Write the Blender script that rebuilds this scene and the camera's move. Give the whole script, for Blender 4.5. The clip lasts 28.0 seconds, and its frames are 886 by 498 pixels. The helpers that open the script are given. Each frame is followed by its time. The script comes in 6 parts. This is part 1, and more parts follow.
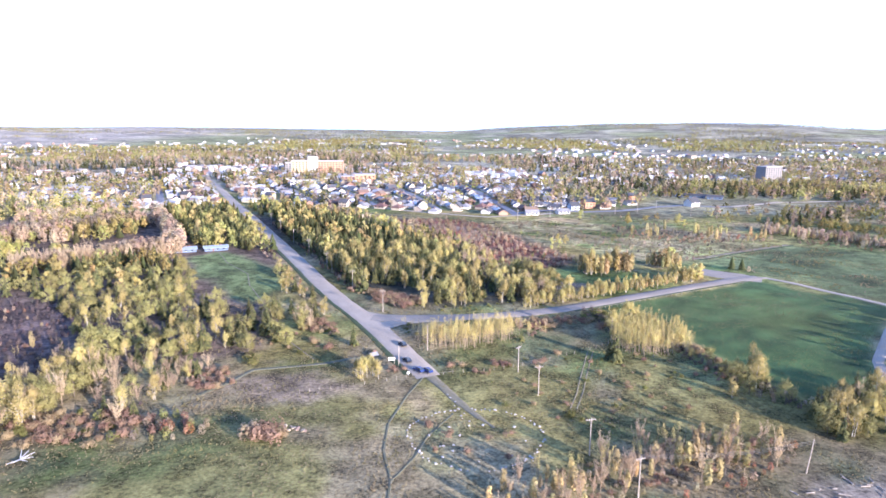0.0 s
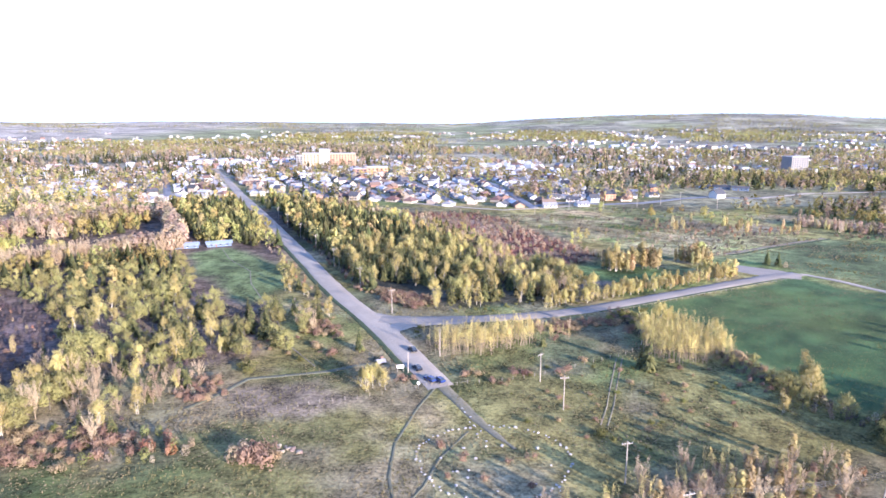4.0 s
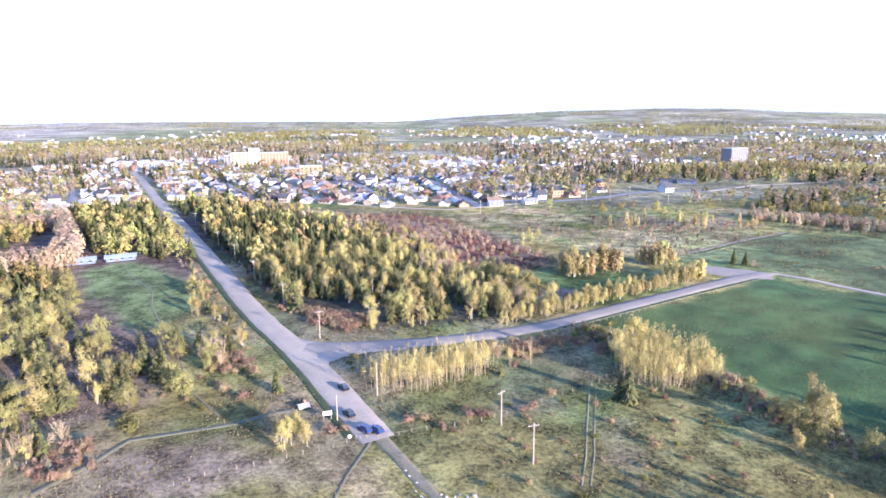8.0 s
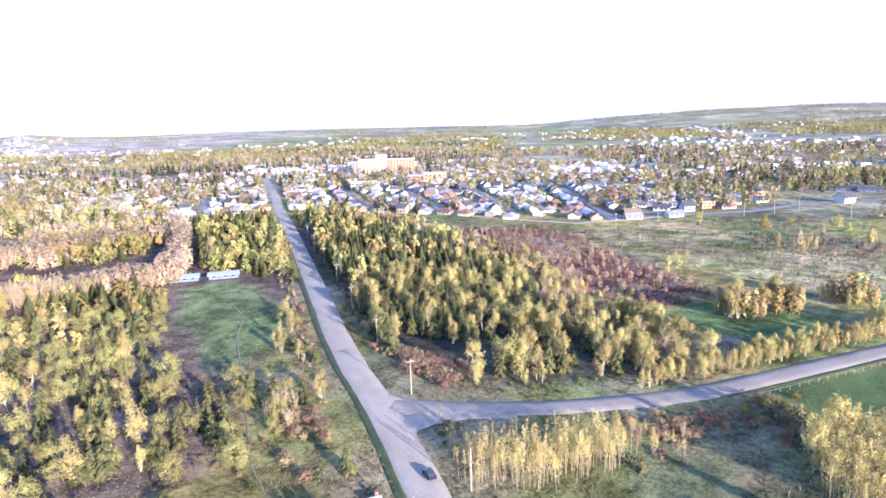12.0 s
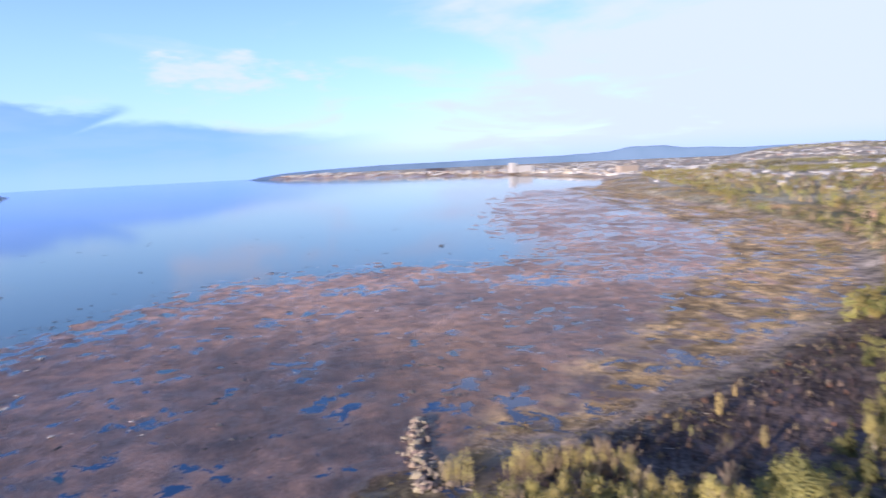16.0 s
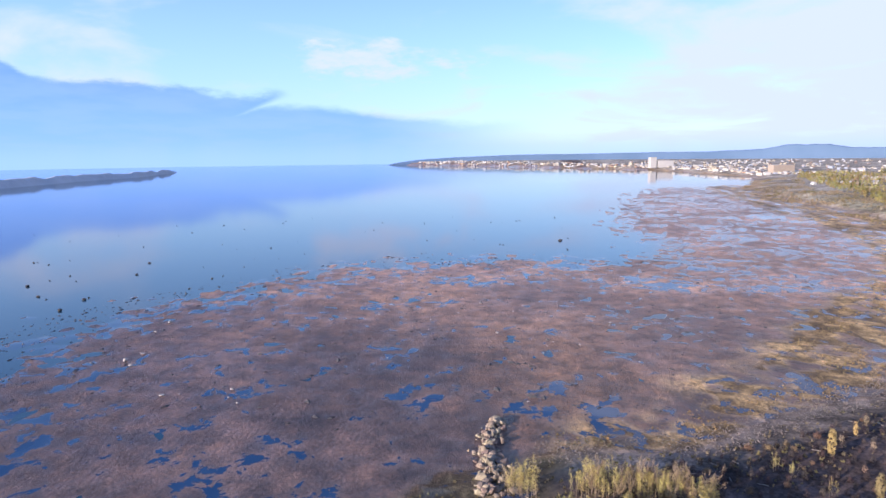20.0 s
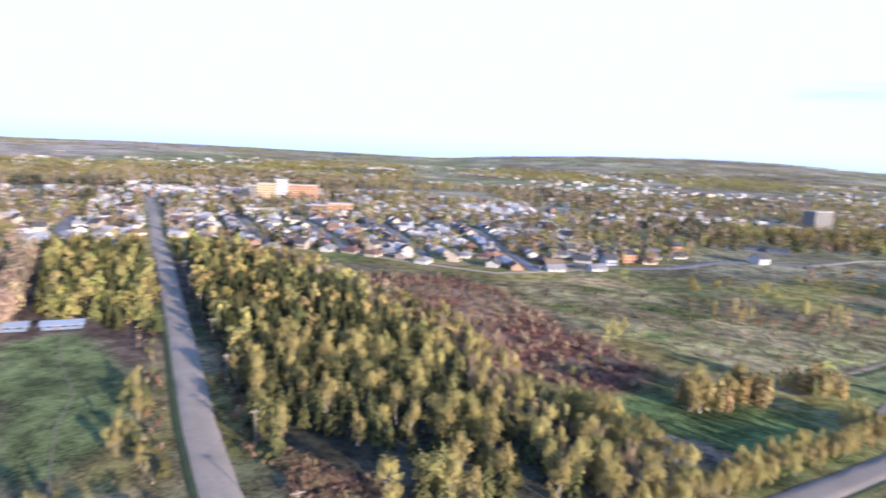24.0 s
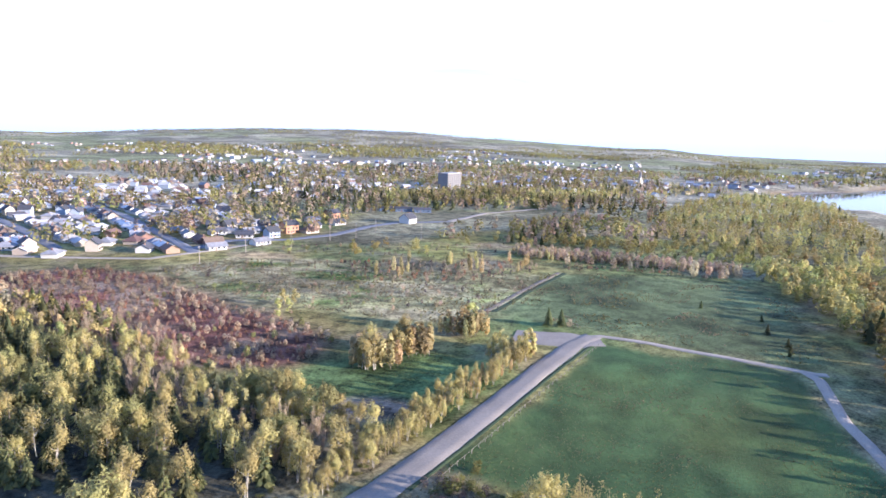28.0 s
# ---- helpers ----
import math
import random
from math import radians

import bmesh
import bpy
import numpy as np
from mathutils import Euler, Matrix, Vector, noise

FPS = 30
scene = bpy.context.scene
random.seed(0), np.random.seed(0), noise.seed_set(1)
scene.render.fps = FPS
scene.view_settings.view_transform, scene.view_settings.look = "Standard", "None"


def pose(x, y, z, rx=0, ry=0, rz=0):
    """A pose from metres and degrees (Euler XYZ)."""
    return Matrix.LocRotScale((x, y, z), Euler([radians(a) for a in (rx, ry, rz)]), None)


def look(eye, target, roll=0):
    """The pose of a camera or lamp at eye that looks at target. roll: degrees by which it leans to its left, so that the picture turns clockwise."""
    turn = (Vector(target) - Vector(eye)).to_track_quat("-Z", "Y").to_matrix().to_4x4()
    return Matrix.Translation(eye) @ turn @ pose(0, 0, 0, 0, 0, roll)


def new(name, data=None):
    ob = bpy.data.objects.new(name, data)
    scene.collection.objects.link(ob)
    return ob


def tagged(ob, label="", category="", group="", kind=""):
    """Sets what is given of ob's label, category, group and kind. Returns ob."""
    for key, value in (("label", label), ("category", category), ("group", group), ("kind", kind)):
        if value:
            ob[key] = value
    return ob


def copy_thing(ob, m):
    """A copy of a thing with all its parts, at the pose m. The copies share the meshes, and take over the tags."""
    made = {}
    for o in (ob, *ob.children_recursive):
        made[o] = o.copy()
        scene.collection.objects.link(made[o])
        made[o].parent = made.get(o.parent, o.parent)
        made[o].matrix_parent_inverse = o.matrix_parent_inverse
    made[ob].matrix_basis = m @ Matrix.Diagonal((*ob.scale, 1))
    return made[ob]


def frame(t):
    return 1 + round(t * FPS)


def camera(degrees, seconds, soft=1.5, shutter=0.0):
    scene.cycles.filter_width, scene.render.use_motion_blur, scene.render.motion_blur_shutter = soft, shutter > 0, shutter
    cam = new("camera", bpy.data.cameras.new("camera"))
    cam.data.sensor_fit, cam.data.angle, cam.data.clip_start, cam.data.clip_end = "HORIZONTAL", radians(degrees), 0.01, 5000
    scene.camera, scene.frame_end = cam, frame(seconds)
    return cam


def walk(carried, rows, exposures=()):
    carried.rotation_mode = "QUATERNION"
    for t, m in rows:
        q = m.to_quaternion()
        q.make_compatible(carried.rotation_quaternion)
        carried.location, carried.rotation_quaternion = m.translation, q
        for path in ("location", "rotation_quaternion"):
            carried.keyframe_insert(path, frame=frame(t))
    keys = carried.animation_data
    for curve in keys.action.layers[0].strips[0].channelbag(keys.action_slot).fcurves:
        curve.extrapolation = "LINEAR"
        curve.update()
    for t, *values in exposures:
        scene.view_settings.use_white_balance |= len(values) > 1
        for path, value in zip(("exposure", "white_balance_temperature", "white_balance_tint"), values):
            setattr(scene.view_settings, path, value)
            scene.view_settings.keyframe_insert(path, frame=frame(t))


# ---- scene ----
cam = camera(68.8, 28.0, soft=1.6, shutter=0.22)
# seconds, x, y, z, pitch, roll, yaw
PATH = [
    (0.0, 0.31, -3.64, 78.04, -10.69, 0.54, 0.23),
    (0.5, 0.36, -2.18, 77.90, -10.81, 0.09, 0.39),
    (1.0, 0.44, -0.65, 77.71, -10.90, 0.16, 0.68),
    (1.5, 0.55, 1.07, 77.46, -10.96, 0.20, 0.81),
    (2.0, 0.65, 3.13, 77.15, -10.99, 0.33, 0.94),
    (2.5, 0.63, 5.73, 76.83, -11.10, 0.29, 1.15),
    (3.0, 0.57, 8.85, 76.46, -11.19, 0.23, 1.37),
    (3.5, 0.54, 12.50, 76.04, -11.32, 0.19, 1.35),
    (5.5, 0.46, 29.43, 72.68, -11.18, -0.04, 2.40),
    (6.0, 0.50, 33.99, 72.37, -11.19, 0.05, -1.29),
    (6.5, 0.60, 38.79, 72.18, -11.25, 0.01, -2.40),
    (7.0, 0.84, 43.77, 72.03, -11.29, -0.07, -2.65),
    (7.5, 1.25, 48.81, 71.93, -11.37, -0.28, -3.18),
    (8.0, 1.73, 53.93, 71.86, -11.48, -0.49, -3.65),
    (8.5, 2.22, 59.15, 71.81, -11.53, -0.60, -3.69),
    (9.0, 2.87, 64.49, 71.79, -11.59, -0.75, -3.53),
    (9.5, 3.56, 69.96, 71.79, -11.59, -1.00, -3.14),
    (10.0, 4.27, 75.55, 71.80, -11.53, -1.27, -1.51),
    (10.5, 5.03, 81.20, 71.81, -11.39, -1.52, 2.39),
    (11.0, 5.83, 86.79, 71.83, -11.17, -1.71, 5.68),
    (11.5, 6.36, 92.14, 71.96, -11.08, -1.63, 6.70),
    (12.5, 6.78, 101.40, 72.63, -10.88, -2.10, 10.89),
    (13.5, 7.20, 110.66, 73.29, -10.67, -2.58, 19.96),
    (14.0, 7.05, 115.07, 73.43, -10.36, -2.05, 24.87),
    (14.5, 6.52, 119.39, 73.54, -10.12, -1.94, 30.86),
    (15.0, 5.60, 123.67, 73.63, -9.56, -2.07, 44.24),
    (15.3, 5.00, 126.23, 73.68, -9.12, -2.39, 56.07),
    (15.5, 4.60, 127.94, 73.71, -8.83, -2.61, 64.77),
    (15.6, 4.36, 128.80, 73.73, -8.62, -2.62, 69.57),
    (16.0, 3.39, 132.19, 73.81, -7.80, -2.62, 88.61),
    (16.1, 3.10, 133.00, 73.85, -7.69, -2.47, 93.75),
    (16.5, 1.96, 136.22, 74.00, -7.29, -1.84, 100.39),
    (17.0, 0.57, 139.47, 74.21, -7.29, -1.57, 101.71),
    (17.5, -0.50, 141.70, 74.36, -7.35, -1.29, 101.42),
    (18.0, -1.19, 142.98, 74.48, -7.48, -0.98, 101.07),
    (18.5, -1.51, 143.58, 74.53, -7.67, -0.76, 100.83),
    (19.0, -1.55, 143.82, 74.55, -7.88, -0.71, 101.03),
    (19.5, -1.50, 143.95, 74.54, -8.16, -0.66, 100.73),
    (20.0, -1.49, 144.06, 74.52, -8.41, -0.60, 100.29),
    (20.5, -1.55, 144.08, 74.51, -8.68, -0.49, 99.67),
    (21.0, -1.63, 144.11, 74.49, -8.94, -0.43, 98.96),
    (21.5, -1.74, 144.09, 74.44, -9.11, -0.34, 98.22),
    (22.0, -1.88, 143.98, 74.30, -9.12, 0.35, 95.15),
    (22.5, -2.01, 143.88, 74.15, -9.13, 1.04, 77.88),
    (23.0, -2.15, 143.77, 74.01, -9.13, 1.73, 52.62),
    (23.5, -2.28, 143.67, 73.86, -9.14, 2.42, 26.03),
    (23.7, -2.37, 143.62, 73.84, -8.84, 2.32, 15.17),
    (23.8, -2.44, 143.61, 73.82, -8.67, 2.48, 9.64),
    (24.0, -2.60, 143.58, 73.79, -8.32, 2.80, -0.78),
    (24.1, -2.69, 143.61, 73.78, -8.20, 2.64, -5.99),
    (24.2, -2.79, 143.64, 73.76, -8.09, 2.50, -11.01),
    (24.5, -3.07, 143.74, 73.72, -7.76, 2.04, -19.95),
    (25.0, -3.53, 144.21, 73.64, -7.91, 1.81, -26.88),
    (25.5, -3.72, 144.78, 73.55, -8.29, 1.91, -29.00),
    (26.0, -3.63, 145.46, 73.43, -8.69, 1.92, -29.79),
    (26.5, -3.30, 146.28, 73.30, -9.09, 1.85, -30.05),
    (27.0, -2.82, 147.28, 73.18, -9.44, 1.67, -30.21),
    (27.5, -2.32, 148.41, 73.08, -9.58, 1.64, -30.40),
    (28.0, -1.83, 149.60, 72.98, -9.62, 1.68, -30.48),
]
walk(cam, [(t, pose(x, y, z, 90 + pitch, 0, yaw) @ pose(0, 0, 0, 0, 0, roll)) for t, x, y, z, pitch, roll, yaw in PATH],
     exposures=[(0.0, 1.92, 4830, 23), (8.5, 2.03, 4830, 23), (12.0, 2.03, 4830, 23), (14.2, 1.44, 5000, 24), (15.1, 1.46, 5120, 23), (15.8, 1.0, 5160, 22), (16.3, 0.89, 5100, 22), (17.2, 0.86, 4990, 22), (19.0, 0.90, 5110, 22), (21.6, 0.94, 5190, 22), (23.4, 1.08, 5160, 21), (24.1, 1.35, 5060, 20), (24.9, 1.58, 4830, 20), (28.0, 1.65, 4830, 20)])

# ---- light: a low evening sun behind the drone's outward leg, and a partly clouded sky ----
SUN_BEARING, SUN_HEIGHT = radians(137), radians(11.8)
lamp = bpy.data.lights.new("sun", "SUN")
lamp.energy, lamp.angle, lamp.color = 5.0, radians(0.6), (1.0, 0.775, 0.51)
sun = new("sun", lamp)
sun_from = Vector((math.sin(SUN_BEARING) * math.cos(SUN_HEIGHT), math.cos(SUN_BEARING) * math.cos(SUN_HEIGHT), math.sin(SUN_HEIGHT)))
sun.matrix_world = look(sun_from * 100, (0, 0, 0))


def link(tree, a, b):
    tree.links.new(a, b)


def node(tree, kind, **settings):
    made = tree.nodes.new(kind)
    for key, value in settings.items():
        made.inputs[key].default_value = value
    return made


def arith(tree, operation, a, b=None, c=None):
    made = tree.nodes.new("ShaderNodeMath")
    made.operation = operation
    for slot, value in zip(made.inputs, (a, b, c)):
        if value is None:
            continue
        if isinstance(value, (int, float)):
            slot.default_value = value
        else:
            tree.links.new(value, slot)
    return made.outputs[0]


def blend(tree, factor, a, b, how="MIX"):
    made = tree.nodes.new("ShaderNodeMix")
    made.data_type, made.blend_type = "RGBA", how
    for slot, value in ((made.inputs[0], factor), (made.inputs[6], a), (made.inputs[7], b)):
        if isinstance(value, (int, float)):
            slot.default_value = value
        elif isinstance(value, tuple):
            slot.default_value = (*value, 1.0)
        else:
            tree.links.new(value, slot)
    return made.outputs[2]


def ramp(tree, value, low, high, to_low=0.0, to_high=1.0):
    made = tree.nodes.new("ShaderNodeMapRange")
    made.interpolation_type = "SMOOTHSTEP"
    tree.links.new(value, made.inputs[0])
    for slot, number in zip(list(made.inputs)[1:5], (low, high, to_low, to_high)):
        slot.default_value = number
    return made.outputs[0]


world = bpy.data.worlds.new("sky")
scene.world = world
world.use_nodes = True
wt = world.node_tree
wt.nodes.clear()
where = wt.nodes.new("ShaderNodeTexCoord").outputs["Generated"]
axis = wt.nodes.new("ShaderNodeSeparateXYZ")
link(wt, where, axis.inputs[0])
X_, Y_, Z_ = axis.outputs
up = arith(wt, "MAXIMUM", Z_, 0.012)
level = wt.nodes.new("ShaderNodeCombineXYZ")
for slot, value in zip(level.inputs, (X_, Y_, up)):
    link(wt, value, slot)
sky = wt.nodes.new("ShaderNodeTexSky")
sky.sky_type, sky.sun_disc = "NISHITA", False
sky.sun_elevation, sky.sun_rotation = SUN_HEIGHT, SUN_BEARING
sky.air_density, sky.dust_density, sky.ozone_density = 1.0, 0.6, 1.6
link(wt, level.outputs[0], sky.inputs[0])
clear = blend(wt, 0.55, blend(wt, 1.0, sky.outputs[0], (0.12, 0.12, 0.12), "MULTIPLY"), blend(wt, ramp(wt, Z_, 0.05, 0.5), (0.305, 0.43, 0.565), (0.045, 0.115, 0.29)))
# cloud sheet, drawn on a flat ceiling
height = arith(wt, "ADD", up, 0.16)
flat = wt.nodes.new("ShaderNodeCombineXYZ")
link(wt, arith(wt, "DIVIDE", X_, height), flat.inputs[0])
link(wt, arith(wt, "DIVIDE", Y_, height), flat.inputs[1])
veil = node(wt, "ShaderNodeTexNoise", Scale=1.1, Detail=7.0, Roughness=0.55)
veil.inputs["Distortion"].default_value = 0.4
link(wt, flat.outputs[0], veil.inputs["Vector"])
# how far the direction turns from the open water: cloud cover grows inland
inland = arith(wt, "ADD", arith(wt, "MULTIPLY", X_, 0.75), arith(wt, "MULTIPLY", Y_, 0.66))
cover = arith(wt, "MULTIPLY", arith(wt, "MULTIPLY", ramp(wt, inland, -0.93, -0.25), ramp(wt, inland, 1.0, 0.75, 0.80, 1.0)), ramp(wt, Z_, 0.75, 0.35))
# one heaped cloud over the bay
drawn_out = wt.nodes.new("ShaderNodeCombineXYZ")
for slot, value in zip(drawn_out.inputs, (X_, Y_, arith(wt, "MULTIPLY", Z_, 3.2))):
    link(wt, value, slot)
puff = node(wt, "ShaderNodeTexNoise", Scale=13.0, Detail=8.0, Roughness=0.62)
link(wt, drawn_out.outputs[0], puff.inputs["Vector"])
across = arith(wt, "DIVIDE", arith(wt, "ADD", Y_, 0.255), 0.13)
upward = arith(wt, "DIVIDE", arith(wt, "SUBTRACT", Z_, 0.133), 0.024)
west = ramp(wt, X_, -0.3, -0.7)
heap = arith(wt, "MULTIPLY", ramp(wt, arith(wt, "ADD", arith(wt, "ADD", arith(wt, "MULTIPLY", across, across), arith(wt, "MULTIPLY", upward, upward)), arith(wt, "MULTIPLY", arith(wt, "SUBTRACT", puff.outputs[0], 0.5), 9.0)), 1.9, -0.4), west)
density = arith(wt, "ADD", arith(wt, "ADD", veil.outputs[0], arith(wt, "MULTIPLY", cover, 0.40)), arith(wt, "SUBTRACT", arith(wt, "MULTIPLY", heap, 0.17), ramp(wt, Z_, 0.30, 0.6, 0.0, 0.12)))
white = ramp(wt, density, 0.52, 0.76)
pale = blend(wt, white, clear, (0.42, 0.43, 0.445))
# low blue bank over the water
bank_noise = node(wt, "ShaderNodeTexNoise", Scale=2.4, Detail=5.0, Roughness=0.5)
link(wt, flat.outputs[0], bank_noise.inputs["Vector"])
ragged = arith(wt, "ADD", arith(wt, "MULTIPLY", arith(wt, "SUBTRACT", bank_noise.outputs[0], 0.5), 0.022), arith(wt, "MULTIPLY", arith(wt, "SUBTRACT", puff.outputs[0], 0.5), 0.040))
# an upper tongue that thins out to a point, with a tower at its seaward end, over a lower sheet that runs on inland
tongue = arith(wt, "ADD", ramp(wt, Y_, -0.62, -0.395, 0.103, 0.087), ramp(wt, Y_, -0.655, -0.70, 0.0, 0.03))
under = ramp(wt, Y_, -0.50, -0.385, 0.040, 0.084)
in_tongue = arith(wt, "MULTIPLY", ramp(wt, arith(wt, "SUBTRACT", arith(wt, "ADD", tongue, ragged), Z_), -0.004, 0.010), ramp(wt, arith(wt, "SUBTRACT", Z_, under), -0.004, 0.008))
in_tongue = arith(wt, "MULTIPLY", in_tongue, ramp(wt, Y_, -0.385, -0.42))
sheet_top = arith(wt, "ADD", arith(wt, "ADD", ramp(wt, Y_, -0.39, -0.17, 0.073, 0.048), ramp(wt, Y_, -0.40, -0.48, 0.0, -0.008)), arith(wt, "MULTIPLY", ragged, 0.55))
in_sheet = arith(wt, "MULTIPLY", ramp(wt, arith(wt, "SUBTRACT", sheet_top, Z_), -0.005, 0.010), ramp(wt, Y_, 0.0, -0.30))
bank = arith(wt, "MULTIPLY", arith(wt, "MAXIMUM", in_tongue, in_sheet), ramp(wt, X_, -0.2, -0.6))
mottle = ramp(wt, bank_noise.outputs[0], 0.35, 0.65, 0.0, 0.35)
deep = blend(wt, ramp(wt, Z_, 0.015, 0.115), (0.19, 0.305, 0.53), (0.135, 0.23, 0.46))
banked = blend(wt, arith(wt, "MULTIPLY", bank, 0.92), pale, blend(wt, mottle, deep, (0.24, 0.32, 0.50)))
# haze along the horizon
misted = blend(wt, ramp(wt, Z_, 0.032, -0.01, 0.0, 0.6), banked, (0.29, 0.39, 0.56))
glow = node(wt, "ShaderNodeBackground", Strength=1.08)
link(wt, misted, glow.inputs[0])
end = wt.nodes.new("ShaderNodeOutputWorld")
link(wt, glow.outputs[0], end.inputs[0])


# ---- materials ----
def surface(name, color, rough=0.85, second=None, fine=3.0, coarse=0.25, bump=0.25, metal=0.0, spread=0.35, by_object=0.0, spec=0.3):
    """A worn surface: colour mixed with a second one at two scales, with relief and uneven gloss."""
    made = bpy.data.materials.new(name)
    made.use_nodes = True
    tree = made.node_tree
    body = tree.nodes["Principled BSDF"]
    second = second or tuple(c * 0.6 for c in color)
    place = tree.nodes.new("ShaderNodeTexCoord").outputs["Object"]
    grain = node(tree, "ShaderNodeTexNoise", Scale=fine, Detail=5.0, Roughness=0.6)
    patch = node(tree, "ShaderNodeTexNoise", Scale=coarse, Detail=3.0)
    link(tree, place, grain.inputs["Vector"])
    link(tree, place, patch.inputs["Vector"])
    both = arith(tree, "ADD", arith(tree, "MULTIPLY", grain.outputs[0], 0.55), arith(tree, "MULTIPLY", patch.outputs[0], 0.45))
    tone = blend(tree, ramp(tree, both, 0.5 - spread / 2, 0.5 + spread / 2), color, second)
    if by_object:
        info = tree.nodes.new("ShaderNodeObjectInfo").outputs["Random"]
        shift = node(tree, "ShaderNodeHueSaturation")
        link(tree, arith(tree, "ADD", 0.5 - by_object * 0.06, arith(tree, "MULTIPLY", info, by_object * 0.12)), shift.inputs["Hue"])
        link(tree, arith(tree, "ADD", 1 - by_object * 0.5, arith(tree, "MULTIPLY", info, by_object)), shift.inputs["Value"])
        link(tree, tone, shift.inputs["Color"])
        tone = shift.outputs[0]
    link(tree, tone, body.inputs["Base Color"])
    link(tree, ramp(tree, grain.outputs[0], 0.2, 0.8, max(0.0, rough - 0.12), min(1.0, rough + 0.1)), body.inputs["Roughness"])
    body.inputs["Metallic"].default_value = metal
    body.inputs["Specular IOR Level"].default_value = spec
    if bump:
        relief = node(tree, "ShaderNodeBump", Strength=bump, Distance=0.1)
        link(tree, grain.outputs[0], relief.inputs["Height"])
        link(tree, relief.outputs[0], body.inputs["Normal"])
    return made


def foliage(name, color, second, by_object=0.5, tinted=False):
    """Leaves or twigs: each clump takes its own tone, and some light passes through."""
    made = bpy.data.materials.new(name)
    made.use_nodes = True
    tree = made.node_tree
    body = tree.nodes["Principled BSDF"]
    island = tree.nodes.new("ShaderNodeNewGeometry").outputs["Random Per Island"]
    tone = blend(tree, island, color, second)
    if tinted:
        tint = tree.nodes.new("ShaderNodeAttribute")
        tint.attribute_name = "tint"
        tone = blend(tree, 1.0, tone, tint.outputs["Color"], "MULTIPLY")
    info = tree.nodes.new("ShaderNodeObjectInfo").outputs["Random"]
    shift = node(tree, "ShaderNodeHueSaturation")
    link(tree, arith(tree, "ADD", 0.5 - by_object * 0.015, arith(tree, "MULTIPLY", info, by_object * 0.04)), shift.inputs["Hue"])
    link(tree, arith(tree, "ADD", 1 - by_object * 0.4, arith(tree, "MULTIPLY", info, by_object * 0.8)), shift.inputs["Value"])
    link(tree, tone, shift.inputs["Color"])
    link(tree, shift.outputs[0], body.inputs["Base Color"])
    body.inputs["Roughness"].default_value = 0.75
    body.inputs["Specular IOR Level"].default_value = 0.15
    through_leaf = tree.nodes.new("ShaderNodeBsdfTranslucent")
    link(tree, shift.outputs[0], through_leaf.inputs[0])
    mixed = node(tree, "ShaderNodeMixShader", Fac=0.36)
    link(tree, body.outputs[0], mixed.inputs[1])
    link(tree, through_leaf.outputs[0], mixed.inputs[2])
    link(tree, mixed.outputs[0], tree.nodes["Material Output"].inputs[0])
    return made


BARK = surface("grey bark", (0.16, 0.13, 0.10), 0.9, (0.08, 0.065, 0.05), 6, 1)
BIRCH_BARK = surface("pale birch bark", (0.52, 0.47, 0.38), 0.8, (0.25, 0.22, 0.17), 5, 1)
ASPEN_BARK = surface("tan aspen bark", (0.36, 0.28, 0.19), 0.85, (0.22, 0.17, 0.12), 5, 1)
BIRCH_LEAF = foliage("fresh birch leaves", (0.455, 0.378, 0.14), (0.375, 0.312, 0.115))
BROAD_LEAF = foliage("young green leaves", (0.325, 0.292, 0.105), (0.262, 0.238, 0.085))
# second needle tone paints the olive of sunlit tips onto random boughs
SPRUCE_LEAF = foliage("spruce needles", (0.066, 0.074, 0.033), (0.17, 0.16, 0.056))
TWIG = foliage("bare pinkish twigs", (0.46, 0.35, 0.225), (0.36, 0.275, 0.18))
RED_SHRUB = foliage("reddish dogwood stems", (0.30, 0.19, 0.13), (0.23, 0.15, 0.105))
# purple-brown twigs, toned down further to paint the shade on the scrub
SHADED_SHRUB = foliage("dark alder twigs", (0.092, 0.075, 0.070), (0.12, 0.093, 0.084))
TAN_SHRUB = foliage("tan willow twigs", (0.34, 0.25, 0.14), (0.25, 0.185, 0.11))
GREEN_SHRUB = foliage("leafing shrub", (0.20, 0.19, 0.05), (0.13, 0.13, 0.05))
FAR_LEAF = foliage("far foliage", (1.0, 1.0, 1.0), (0.84, 0.84, 0.84), 0.0, True)
GRAVEL = surface("pale gravel road", (0.39, 0.33, 0.256), 0.95, (0.28, 0.238, 0.184), 2.0, 0.12, 0.3)
PACKED = surface("packed grey gravel", (0.30, 0.258, 0.208), 0.95, (0.225, 0.194, 0.155), 2.0, 0.12, 0.3)
ASPHALT = surface("grey street asphalt", (0.21, 0.21, 0.22), 0.9, (0.15, 0.15, 0.16), 2.0, 0.1, 0.15)
EARTH = surface("bare brown earth", (0.24, 0.20, 0.155), 0.95, (0.15, 0.13, 0.09), 1.2, 0.2, 0.4)
RUT = surface("worn grassy earth", (0.235, 0.20, 0.13), 0.95, (0.16, 0.145, 0.085), 1.4, 0.3, 0.3)
TRAIL = surface("trodden earth", (0.15, 0.14, 0.09), 0.95, (0.10, 0.10, 0.06), 1.5, 0.2, 0.3)
DITCH = surface("dark ditch grass", (0.055, 0.075, 0.03), 0.95, (0.03, 0.045, 0.02), 1.5, 0.2, 0.4)
WOOD = surface("weathered pole wood", (0.42, 0.36, 0.29), 0.9, (0.27, 0.23, 0.19), 8, 1)
FENCE = surface("grey fence wood", (0.30, 0.26, 0.21), 0.9, (0.19, 0.165, 0.13), 6, 1)
